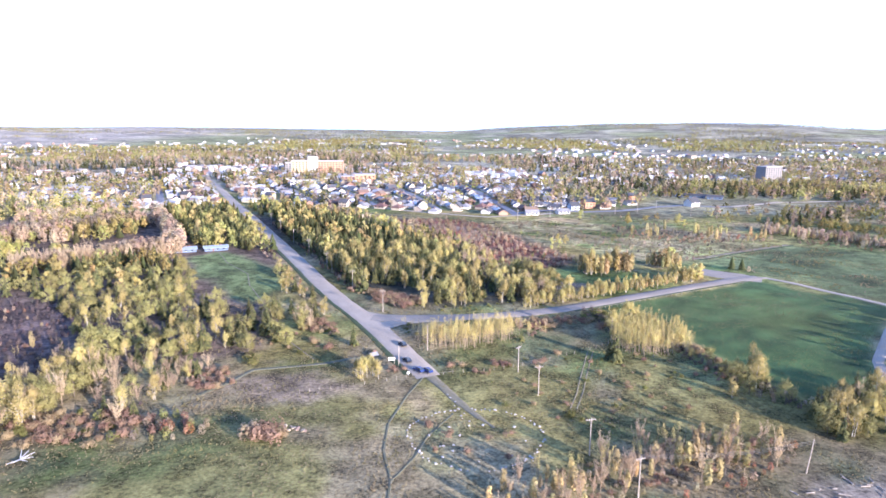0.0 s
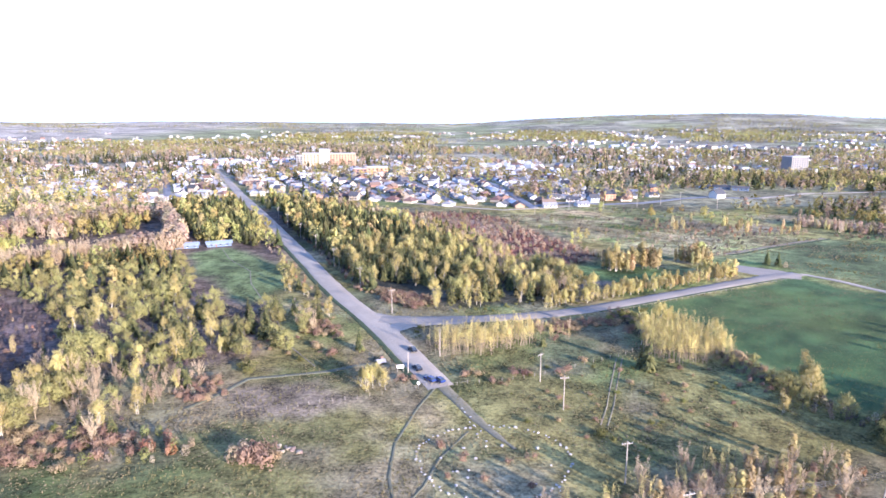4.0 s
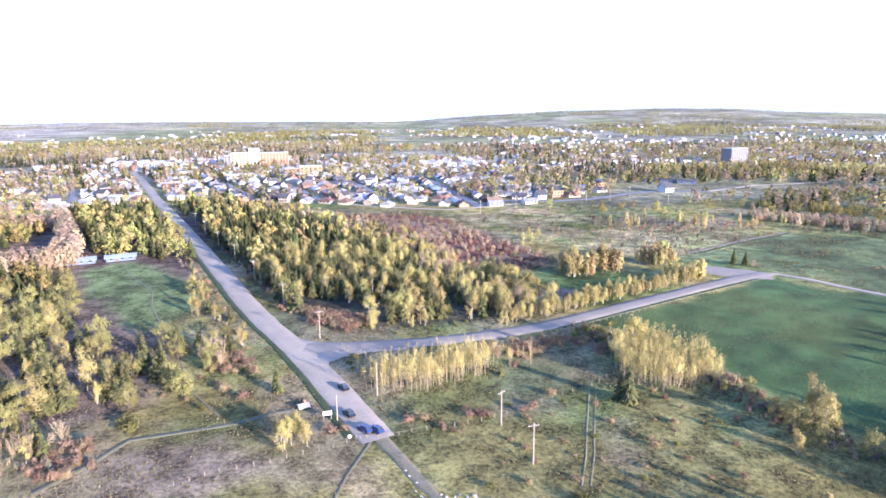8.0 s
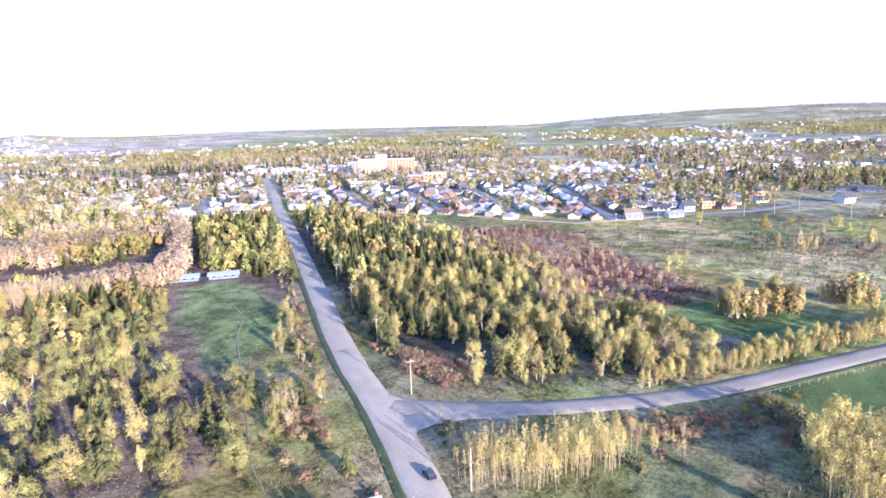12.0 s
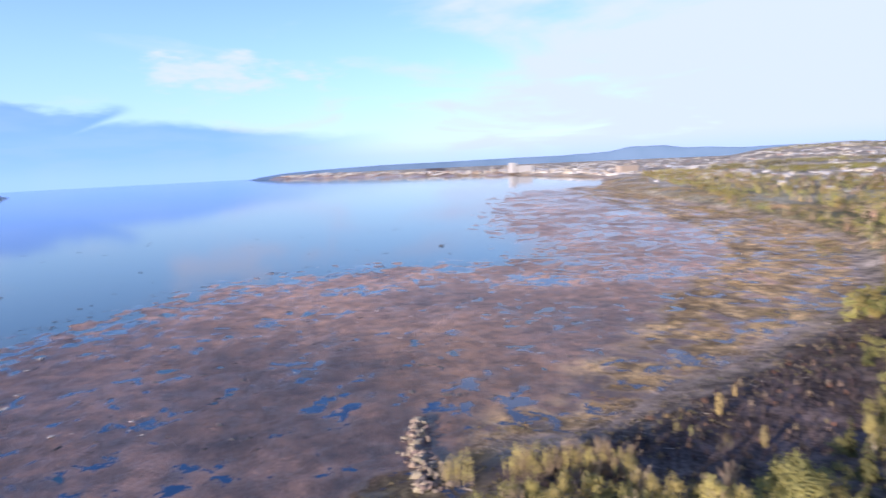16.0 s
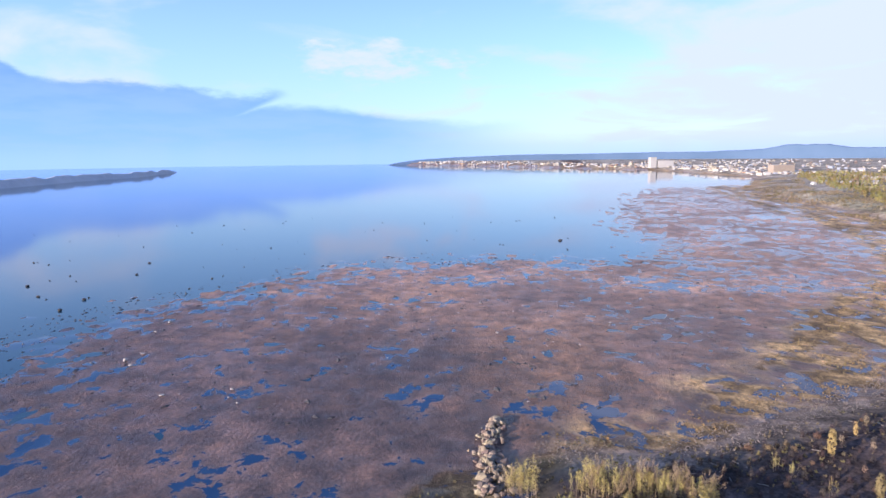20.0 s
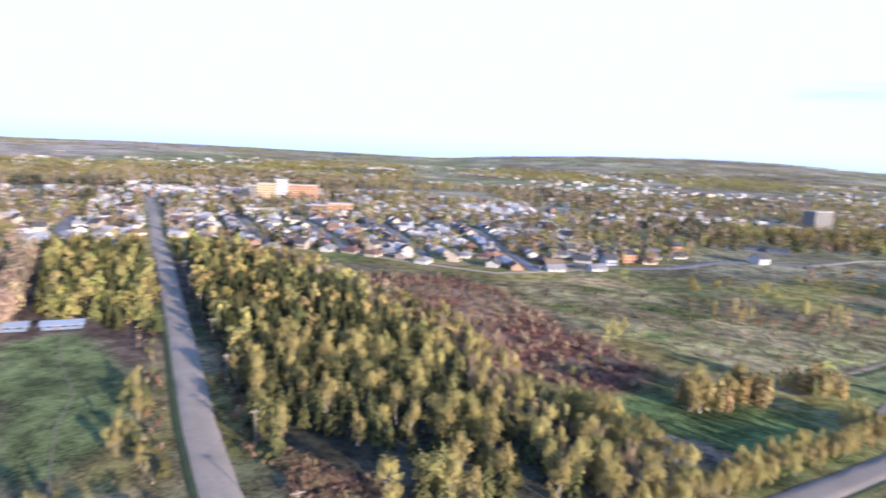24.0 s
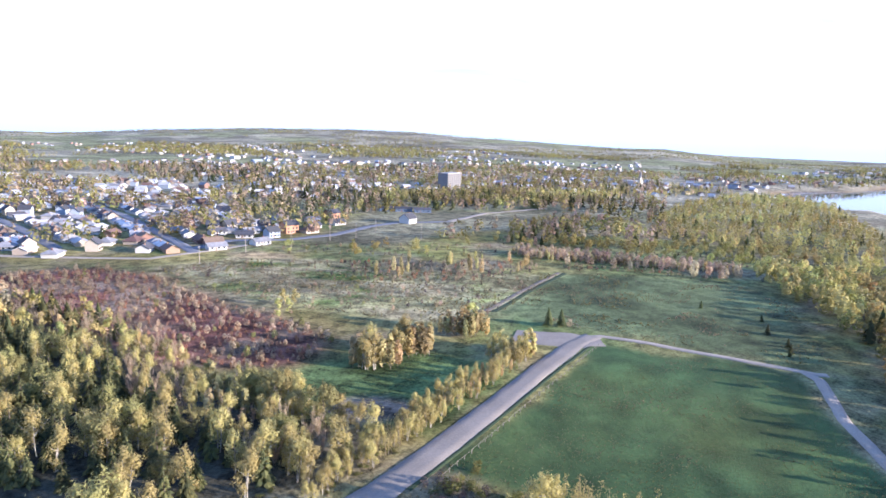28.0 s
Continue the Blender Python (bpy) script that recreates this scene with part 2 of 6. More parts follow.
STONE = surface("pale boulder", (0.48, 0.445, 0.405), 0.9, (0.31, 0.28, 0.25), 3, 0.7, 0.5, by_object=0.3)
JETTY_STONE = surface("weathered jetty rock", (0.33, 0.26, 0.19), 0.9, (0.17, 0.135, 0.10), 2, 0.5, 0.5, by_object=0.5)
DARK_STONE = surface("wet dark boulder", (0.10, 0.09, 0.085), 0.6, (0.05, 0.045, 0.04), 3, 0.7, 0.5)
INSULATOR = surface("glazed insulator", (0.55, 0.55, 0.55), 0.3, (0.45, 0.45, 0.45), 5, 1, 0)
WIRE = surface("power line cable", (0.10, 0.10, 0.10), 0.5, (0.07, 0.07, 0.07), 5, 1, 0)
WHITE_PAINT = surface("white board paint", (0.75, 0.74, 0.70), 0.7, (0.62, 0.61, 0.58), 4, 0.5, 0.1)
GLASS_DARK = surface("window glass", (0.04, 0.05, 0.07), 0.08, (0.03, 0.04, 0.05), 1, 0.2, 0, spec=0.6)
CHROME = surface("bright metal", (0.6, 0.6, 0.6), 0.3, (0.5, 0.5, 0.5), 3, 1, 0, metal=1.0)
RUBBER = surface("black rubber", (0.025, 0.025, 0.025), 0.9, (0.015, 0.015, 0.015), 5, 1, 0)

SIDINGS = [surface("white siding", (0.54, 0.525, 0.50), 0.7, (0.44, 0.43, 0.41), 2, 0.3, 0.1, by_object=0.15),
           surface("cream siding", (0.46, 0.40, 0.31), 0.75, (0.37, 0.32, 0.25), 2, 0.3, 0.1, by_object=0.3),
           surface("brick facing", (0.28, 0.18, 0.13), 0.85, (0.21, 0.13, 0.10), 4, 0.3, 0.3, by_object=0.35),
           surface("blue grey siding", (0.34, 0.38, 0.44), 0.75, (0.26, 0.29, 0.34), 2, 0.3, 0.1, by_object=0.3),
           surface("orange timber cladding", (0.42, 0.23, 0.13), 0.7, (0.34, 0.18, 0.10), 3, 0.4, 0.2)]
ROOFS = [surface("dark shingles", (0.085, 0.085, 0.095), 0.9, (0.055, 0.055, 0.06), 3, 0.4, 0.3, by_object=0.4),
         surface("brown shingles", (0.20, 0.13, 0.10), 0.9, (0.13, 0.085, 0.065), 3, 0.4, 0.3, by_object=0.4),
         surface("pale metal roof", (0.55, 0.54, 0.53), 0.5, (0.32, 0.32, 0.33), 2, 0.3, 0.05, by_object=0.3),
         surface("grey shingles", (0.31, 0.30, 0.30), 0.9, (0.18, 0.18, 0.185), 3, 0.4, 0.3, by_object=0.4)]
CONCRETE = surface("grey concrete", (0.42, 0.40, 0.38), 0.85, (0.34, 0.32, 0.30), 2, 0.2, 0.2)


# ---- mesh helpers ----
def mesh_from(name, verts, faces, material, smooth=False):
    data = bpy.data.meshes.new(name)
    data.from_pydata([tuple(map(float, v)) for v in verts], [], [tuple(int(i) for i in f) for f in faces])
    data.materials.append(material)
    if smooth:
        data.polygons.foreach_set("use_smooth", [True] * len(data.polygons))
    data.update()
    return data


def part(name, data, parent=None, label="", material=None):
    """One mesh object under a thing; data is a mesh or a bmesh."""
    if isinstance(data, bmesh.types.BMesh):
        made = bpy.data.meshes.new(name)
        data.to_mesh(made)
        data.free()
        made.materials.append(material)
        data = made
    ob = new(name, data)
    ob.parent = parent
    if label:
        ob["label"] = label
    return ob


class Build:
    """Collects boxes, cones and sheets into one mesh."""

    def __init__(self):
        self.v, self.f = [], []

    def add(self, verts, faces):
        n = len(self.v)
        self.v.extend(tuple(p) for p in verts)
        self.f.extend(tuple(i + n for i in f) for f in faces)
        return self

    def box(self, x0, y0, z0, x1, y1, z1):
        return self.add([(x0, y0, z0), (x1, y0, z0), (x1, y1, z0), (x0, y1, z0), (x0, y0, z1), (x1, y0, z1), (x1, y1, z1), (x0, y1, z1)],
                        [(0, 3, 2, 1), (4, 5, 6, 7), (0, 1, 5, 4), (1, 2, 6, 5), (2, 3, 7, 6), (3, 0, 4, 7)])

    def limb(self, a, b, r0, r1, sides=5):
        a, b = Vector(a), Vector(b)
        way = (b - a).normalized()
        side = way.cross(Vector((0.31, 0.17, 0.93)))
        side = side.normalized() if side.length > 1e-4 else Vector((1, 0, 0))
        other = way.cross(side)
        ring = [side * math.cos(k * 2 * math.pi / sides) + other * math.sin(k * 2 * math.pi / sides) for k in range(sides)]
        verts = [a + s * r0 for s in ring] + [b + s * r1 for s in ring]
        faces = [(k, (k + 1) % sides, sides + (k + 1) % sides, sides + k) for k in range(sides)]
        faces += [tuple(range(sides))[::-1], tuple(range(sides, 2 * sides))]
        return self.add(verts, faces)

    def mesh(self, name, material, smooth=False):
        return mesh_from(name, self.v, self.f, material, smooth)


# ---- the lie of the land ----
LAND = [(-60, 30), (-104, 60), (-120, 88), (-131, 108), (-139, 115), (-147, 126), (-158, 139), (-162, 160), (-169, 181), (-180, 196), (-196, 214), (-209, 236), (-231, 260),
        (-253, 290), (-280, 322), (-312, 354), (-378, 397), (-455, 440), (-595, 480), (-826, 492), (-1310, 500), (-1500, 560), (-1993, 699), (-2300, 625), (-2820, 510), (-3200, 166),
        (-3890, -330), (-4400, -830), (-4620, -980), (-4980, -700), (-6000, 6000), (6000, 6000), (6000, 2100), (3400, 1400),
        (2050, 970), (1400, 824), (1160, 814), (1000, 797), (925, 722), (868, 652), (813, 578), (845, 548), (700, 400), (500, 280), (300, 195), (170, 138), (105, 116), (60, 92), (0, 55)]
FLATS = [(-60, 25), (-120, -60), (-205, -66), (-263, -76), (-307, -60), (-346, -42), (-406, -16), (-445, 20), (-463, 66), (-469, 148), (-468, 195), (-540, 224), (-703, 200),
         (-860, 215), (-1020, 227), (-1200, 270), (-1417, 327), (-1536, 523), (-1300, 640), (-600, 640), (-200, 500), (0, 200), (0, 60)]


def inside(x, y, poly):
    """Signed distance to a polygon's outline, positive within."""
    best, odd = np.full(np.shape(x), 1e18), np.zeros(np.shape(x), bool)
    for (ax, ay), (bx, by) in zip(poly, poly[1:] + poly[:1]):
        dx, dy = bx - ax, by - ay
        t = np.clip(((x - ax) * dx + (y - ay) * dy) / (dx * dx + dy * dy), 0, 1)
        best = np.minimum(best, (x - ax - t * dx) ** 2 + (y - ay - t * dy) ** 2)
        if ay != by:
            odd ^= ((ay > y) != (by > y)) & (x < (bx - ax) * (y - ay) / (by - ay) + ax)
    return np.where(odd, 1, -1) * np.sqrt(best)


def along(x, y, line):
    """Distance to an open line of points."""
    best = np.full(np.shape(x), 1e18)
    for (ax, ay), (bx, by) in zip(line, line[1:]):
        dx, dy = bx - ax, by - ay
        t = np.clip(((x - ax) * dx + (y - ay) * dy) / (dx * dx + dy * dy), 0, 1)
        best = np.minimum(best, (x - ax - t * dx) ** 2 + (y - ay - t * dy) ** 2)
    return np.sqrt(best)


def step(a, b, v):
    u = np.clip((v - a) / (b - a), 0, 1)
    return u * u * (3 - 2 * u)


LATTICE = np.random.default_rng(3).random((64, 64))


def value_noise(x, y):
    xi, yi = np.floor(x).astype(int), np.floor(y).astype(int)
    u, v = x - xi, y - yi
    u, v = u * u * (3 - 2 * u), v * v * (3 - 2 * v)
    g = lambda a, b: LATTICE[(xi + a) % 64, (yi + b) % 64]
    return (g(0, 0) * (1 - u) + g(1, 0) * u) * (1 - v) + (g(0, 1) * (1 - u) + g(1, 1) * u) * v - 0.5


def fbm(x, y, size, octaves=4):
    total, weight = 0, 1
    for k in range(octaves):
        total = total + weight * value_noise(x / size + 17.3 * k, y / size + 5.1 * k)
        size, weight = size * 0.5, weight * 0.55
    return total


WATER = -2.3
ROAD_MAIN = [(-4.5, 190), (-11, 204), (-19.5, 222), (-31, 244.5), (-44.3, 268), (-60, 299), (-81, 345.5), (-111, 410.5), (-149, 493), (-195, 589.5), (-258, 730), (-340, 905)]
ROAD_SIDE = [(-29, 246), (-20, 245), (-4, 246), (9, 247), (22, 249.5), (36, 253), (49, 257.5), (70, 268), (93, 280.5), (120, 296), (146, 310), (158, 314)]
# skyline: bearing, height of the far rise
HORIZON = ((-180, 5.0), (-80, 5.0), (-64, 6.0), (-58, 8.0), (-52, 24.0), (-48.5, 58.0), (-45, 50.0), (-38, 82.0), (-31, 100.0), (-28, 112.0), (-22.5, 123.0), (-13.5, 108.0), (-7, 90.0), (-2, 61.0), (0.5, 50.0), (8, 57.0),
           (16, 62.0), (25, 64.0), (31, 54.0), (37, 56.0), (39, 74.0), (40.5, 86.0), (42, 64.0), (49, 54.0), (56, 82.0), (60, 74.0), (64, 60.0), (180, 22.0))


def land_height(x, y):
    s = y + 0.3 * np.clip(x, -60, 200)
    low = np.interp(s, (185, 240, 300, 420, 600, 2000), (0, 2.6, 4.4, 5.8, 7.5, 9.0))
    r = np.hypot(x, y - 130)
    bearing = np.degrees(np.arctan2(-x, y - 130))
    crest = np.where(bearing > 63, 22.0, np.interp(bearing, [h[0] for h in HORIZON], [h[1] for h in HORIZON]) - 8)
    far = low + (crest - low) * (0.12 * step(900, 2200, r) + 0.88 * step(1900, 4200, r)) + 8 * fbm(x, y, 900, 3) * step(1200, 2600, r) * step(4600, 3600, r)
    return np.where(r > 600, far * step(500, 800, r) + low * (1 - step(500, 800, r)), low)


def ground_height(x, y):
    d = inside(x, y, LAND)
    m = inside(x, y, FLATS)
    land = land_height(x, y) + 0.5 * fbm(x, y, 24, 3) * step(2, 14, np.minimum(along(x, y, ROAD_MAIN), along(x, y, ROAD_SIDE)))
    shore = -1.5 + 1.5 * step(-4, 22, d)
    flat = WATER + 0.30 * np.clip((m - 4) / 80, -1, 0.5) + 0.07 * fbm(x, y * 1.3, 40, 3) + 0.30 * fbm(x + 90, y * 1.3, 8, 2) - 0.06 * step(0.02, 0.0, np.abs(fbm(x, y, 50, 3))) + 0.05 * step(-90, -10, d)
    open_water = WATER - 1.2
    off = np.where(m > -90, flat, open_water)
    west = (x < -40) & (x > -1900)
    off = np.where(west, off, np.where(d > -6, WATER + 0.3, open_water))
    blend_in = step(-12, 3, d)
    up = shore * (1 - step(0, 40, d)) + land * step(0, 40, d)
    return off * (1 - blend_in) + np.maximum(up, WATER + 0.3) * blend_in


def lines(low, high, fine, reach):
    middle = list(np.arange(low, high + 0.1, fine))
    a, b, gap = [], [], fine
    while not a or a[-1] > -reach:
        gap *= 1.085
        a.append((a[-1] if a else low) - gap)
    gap = fine
    while not b or b[-1] < reach:
        gap *= 1.085
        b.append((b[-1] if b else high) + gap)
    return np.array(a[::-1] + middle + b)


XS, YS = lines(-500, 270, 2.8, 4900), lines(-170, 480, 2.8, 4900)
GX, GY = np.meshgrid(XS, YS, indexing="ij")
GZ = ground_height(GX, GY)


def gz(x, y):
    i = np.clip(np.searchsorted(XS, x) - 1, 0, len(XS) - 2)
    j = np.clip(np.searchsorted(YS, y) - 1, 0, len(YS) - 2)
    u, v = (x - XS[i]) / (XS[i + 1] - XS[i]), (y - YS[j]) / (YS[j + 1] - YS[j])
    return (GZ[i, j] * (1 - u) + GZ[i + 1, j] * u) * (1 - v) + (GZ[i, j + 1] * (1 - u) + GZ[i + 1, j + 1] * u) * v


# ---- ground cover ----
FIELD = [(66, 259), (80, 266.5), (110, 283), (155, 308), (171, 287), (184, 268), (191, 257), (182, 246.5), (167, 232), (156, 220), (148, 207), (136, 190), (116, 174), (104, 172), (98, 184), (94, 198), (86, 216), (76, 243), (70, 252)]
CLEARING = [(-143, 354), (-129, 367), (-118, 356), (-90, 330), (-76, 302), (-73, 287), (-77, 268), (-84, 262), (-106, 285), (-123, 312)]
SMALL_FIELD = [(45, 300), (47, 318), (57, 330), (80, 332), (97, 325), (116, 306), (104, 292), (90, 284), (76, 276), (66, 276), (54, 284)]
RED_LAND = [(-40, 500), (10, 500), (34, 464), (53, 402), (70, 370), (75, 350), (56, 331), (35, 334), (14, 365), (-9, 406), (-27, 434)]
PALE_LAND = [(25, 482), (74, 500), (111, 478), (144, 448), (178, 419), (218, 403), (148, 355), (116, 352), (86, 380), (59, 420), (34, 453)]
EAST_FIELD = [(146, 353), (221, 402), (288, 354), (275, 312), (230, 280), (210, 257), (198, 265), (179, 294), (163, 316), (150, 333)]
LOTS = [(122, 545), (170, 505), (235, 540), (310, 535), (400, 602), (420, 640), (335, 640), (276, 680), (200, 640), (180, 600)]
BARE_PATCH = [(50, 293), (56, 300), (66, 298), (70, 290), (62, 286), (53, 287)]
DRY_PATCH = [(-69.4, 185.6), (-41.1, 195.1), (-26.4, 182.3), (-39.2, 168.1), (-56.7, 169.9)]
BEACH = [(62, 100), (70, 118), (85, 130), (110, 134), (150, 146), (170, 130), (70, 90)]


def soft(poly, edge=4.0):
    wobble = 7 * fbm(GX, GY, 18, 3)
    return step(-edge, edge, inside(GX, GY, poly) + wobble)[..., None]


def tone(*c):
    return np.array(c)


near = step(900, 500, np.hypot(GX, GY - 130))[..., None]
big, mid, small = (fbm(GX, GY, s, 4)[..., None] for s in (70, 22, 8))
patchy = step(-0.06, 0.22, fbm(GX + 50, GY, 34, 4))[..., None]
cover = (tone(0.178, 0.158, 0.055) * (1 - patchy) + tone(0.198, 0.163, 0.088) * patchy) * (1 + 0.5 * mid) + tone(0.045, 0.015, 0.0) * np.clip(big * 2, -1, 1) + tone(0.0, 0.032, 0.004) * np.clip(-mid * 2, 0, 1)
# far cover is paler: distance haze is mixed into its colour
hazy_farland = tone(0.25, 0.225, 0.15) * (1 + 0.9 * fbm(GX, GY, 160, 4)[..., None])
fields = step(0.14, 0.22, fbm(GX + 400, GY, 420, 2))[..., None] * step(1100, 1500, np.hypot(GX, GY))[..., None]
hazy_farland = hazy_farland * (1 - fields) + tone(0.21, 0.21, 0.10) * fields
cover = cover * near + hazy_farland * (1 - near)


def lay(mask, color):
    global cover
    cover = cover * (1 - mask) + color * mask


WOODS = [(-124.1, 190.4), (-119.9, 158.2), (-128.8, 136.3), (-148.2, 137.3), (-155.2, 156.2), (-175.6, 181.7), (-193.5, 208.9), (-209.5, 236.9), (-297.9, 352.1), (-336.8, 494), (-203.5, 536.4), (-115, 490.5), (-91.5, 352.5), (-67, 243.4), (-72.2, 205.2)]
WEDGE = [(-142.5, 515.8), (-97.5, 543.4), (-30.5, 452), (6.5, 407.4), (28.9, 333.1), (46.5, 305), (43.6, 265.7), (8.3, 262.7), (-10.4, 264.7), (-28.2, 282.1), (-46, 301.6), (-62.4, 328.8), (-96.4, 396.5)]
lay(step(-900, -1300, GX)[..., None] * (GY > -1500)[..., None], tone(0.34, 0.295, 0.225) * (1 + 0.5 * mid))
# woodland floors laid darker, painting in the shade between the trees
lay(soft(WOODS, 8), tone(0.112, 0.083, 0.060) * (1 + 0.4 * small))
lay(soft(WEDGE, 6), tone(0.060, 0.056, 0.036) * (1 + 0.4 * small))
lay(soft(PALE_LAND, 10), tone(0.215, 0.195, 0.088) * (1 + 1.1 * small) + tone(-0.05, 0.0, -0.03) * np.clip(mid * 3, 0, 1))
# dry straw lies in long swaths over the hummocky meadow
straw = step(0.0, 0.16, fbm((GX * 0.87 - GY * 0.5) * 0.22, GX * 0.5 + GY * 0.87, 9, 3))[..., None]
lay(soft(PALE_LAND, 10) * straw * 0.75, tone(0.33, 0.275, 0.15) * (1 + 0.6 * small))
lay(soft(EAST_FIELD, 7) * straw * 0.35, tone(0.24, 0.205, 0.11) * (1 + 0.6 * small))
lay(soft(RED_LAND, 9), (tone(0.215, 0.118, 0.075) + tone(0.03, 0.05, 0.025) * np.clip(mid * 4, -0.5, 1)) * (1 + 0.8 * small))
lay(soft(EAST_FIELD, 7), tone(0.125, 0.150, 0.060) * (1 + 0.7 * mid + 0.4 * small))
lay(soft(LOTS, 12), tone(0.185, 0.168, 0.095) * (1 + 0.6 * mid))
lay(soft(SMALL_FIELD, 4), tone(0.096, 0.135, 0.044) * (1 + 0.5 * small))
lay(soft(CLEARING, 4), tone(0.105, 0.128, 0.048) * (1 + 0.5 * small))
# mown swaths run with the field's long side
swath = (0.5 + 0.5 * np.sin((GX * 0.49 - GY * 0.87) / 1.9 + 5 * fbm(GX, GY, 45, 2)))[..., None]
lay(soft(FIELD, 2.5), tone(0.058, 0.096, 0.031) * (0.88 + 0.5 * small + 0.25 * mid + 0.16 * swath) + tone(0.02, 0.012, 0.0) * np.clip(big * 2.5, 0, 1))
lay(soft(BARE_PATCH, 3), tone(0.24, 0.20, 0.145) * (1 + 0.5 * small))
lay(soft(DRY_PATCH, 5), tone(0.22, 0.17, 0.11) * (1 + 0.5 * small))
lay(soft(BEACH, 6), tone(0.20, 0.17, 0.13) * (1 + 0.8 * small))
offshore = inside(GX, GY, LAND)[..., None]
rough = np.full(GX.shape + (1,), 0.95) - 0.16 * soft(FIELD, 2.5) - 0.09 * soft(EAST_FIELD, 7)
bay = step(6, -6, offshore + 8 * mid)
speck = fbm(GX, GY, 9, 2)[..., None]
wide = np.clip(24 + 0.36 * (-GX - 190), 20, 84)[..., None]
marsh = bay * step(-8, 8, offshore + wide + 12 * mid) * step(136, 150, GY)[..., None] * step(-0.14, 0.0, speck + 0.16)
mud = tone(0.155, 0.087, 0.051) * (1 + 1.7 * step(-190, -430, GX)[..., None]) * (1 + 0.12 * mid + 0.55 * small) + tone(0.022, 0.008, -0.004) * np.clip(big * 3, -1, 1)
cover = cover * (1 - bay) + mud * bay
cover = cover * (1 - 0.9 * marsh) + (tone(0.42, 0.285, 0.125) * (1 + 0.9 * small)) * 0.9 * marsh
west_shore = (GX < -60)[..., None]
wrack = step(9, 4, np.abs(offshore - 3 + 8 * mid)) * west_shore * step(138, 152, GY)[..., None]
cover = cover * (1 - 0.8 * wrack) + (tone(0.30, 0.235, 0.19) + tone(0.10, 0.08, 0.05) * step(-215, -270, GX)[..., None]) * (1 + 0.7 * small) * 0.8 * wrack
litter = step(9, 4, np.abs(offshore - 7 + 8 * mid)) * west_shore * step(138, 152, GY)[..., None]
cover = cover * (1 - 0.8 * litter) + ((tone(0.22, 0.175, 0.13) + tone(0.10, 0.08, 0.05) * step(-235, -300, GX)[..., None]) * (1 + 1.0 * small)) * 0.8 * litter
sedge = step(14, 6, np.abs(offshore - 9 + 6 * mid)) * west_shore * step(152, 138, GY)[..., None]
cover = cover * (1 - 0.85 * sedge) + (tone(0.125, 0.092, 0.052) * (1 + 1.2 * small)) * 0.85 * sedge
# floor of the shore scrub, with the woods' shade painted into its tone
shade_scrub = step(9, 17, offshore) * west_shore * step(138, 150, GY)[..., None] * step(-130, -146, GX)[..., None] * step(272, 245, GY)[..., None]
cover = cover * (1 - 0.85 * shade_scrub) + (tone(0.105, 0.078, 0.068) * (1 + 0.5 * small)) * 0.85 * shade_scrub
soaked = step(95, 0, inside(GX, GY, FLATS))[..., None]
rough = rough - (0.35 + 0.30 * np.clip(np.maximum(soaked, 0.75 * step(-300, -460, GX)[..., None]) * (0.75 + 0.7 * mid) + 0.35 * step(-160, -40, offshore) * (speck < 0), 0, 1)) * bay * (1 - marsh) - 0.29 * np.maximum(marsh, sedge * (1 - bay))
cover = np.clip(cover, 0.012, 0.7)

nx, ny = GX.shape
index = np.arange(nx * ny).reshape(nx, ny)
quads = np.stack([index[:-1, :-1], index[1:, :-1], index[1:, 1:], index[:-1, 1:]], -1).reshape(-1, 4)
quads = quads[(np.hypot(GX, GY - 130).ravel()[quads].max(-1) < 4940) | (GZ.ravel()[quads].min(-1) > WATER)]
sheet = bpy.data.meshes.new("ground")
sheet.vertices.add(nx * ny)
sheet.vertices.foreach_set("co", np.stack([GX, GY, GZ], -1).astype(np.float32).ravel())
sheet.loops.add(quads.size)
sheet.loops.foreach_set("vertex_index", quads.astype(np.int32).ravel())
sheet.polygons.add(len(quads))
sheet.polygons.foreach_set("loop_start", np.arange(0, quads.size, 4, dtype=np.int32))
sheet.polygons.foreach_set("use_smooth", np.ones(len(quads), bool))
sheet.update(calc_edges=True)
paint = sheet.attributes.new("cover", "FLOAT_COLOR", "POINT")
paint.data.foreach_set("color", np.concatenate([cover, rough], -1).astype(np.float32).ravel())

earth = bpy.data.materials.new("grass, scrub floor and tidal mud")
earth.use_nodes = True
et = earth.node_tree
base = et.nodes["Principled BSDF"]
laid = et.nodes.new("ShaderNodeAttribute")
laid.attribute_name = "cover"
spot = et.nodes.new("ShaderNodeTexCoord").outputs["Object"]
tuft = node(et, "ShaderNodeTexNoise", Scale=0.9, Detail=6.0, Roughness=0.7)
clump = node(et, "ShaderNodeTexNoise", Scale=0.16, Detail=4.0)
link(et, spot, tuft.inputs["Vector"])
link(et, spot, clump.inputs["Vector"])
broad_patch = node(et, "ShaderNodeTexNoise", Scale=0.011, Detail=6.0, Roughness=0.6)
link(et, spot, broad_patch.inputs["Vector"])
shade = arith(et, "ADD", ramp(et, tuft.outputs[0], 0.30, 0.70, 0.25, 1.25), ramp(et, clump.outputs[0], 0.35, 0.65, -0.1, 0.6))
shade = arith(et, "MULTIPLY", shade, ramp(et, broad_patch.outputs[0], 0.38, 0.62, 0.7, 1.35))
calm = arith(et, "MULTIPLY", ramp(et, laid.outputs["Alpha"], 0.92, 0.78, 0.0, 0.75), ramp(et, laid.outputs["Alpha"], 0.64, 0.74, 0.12, 1.0))
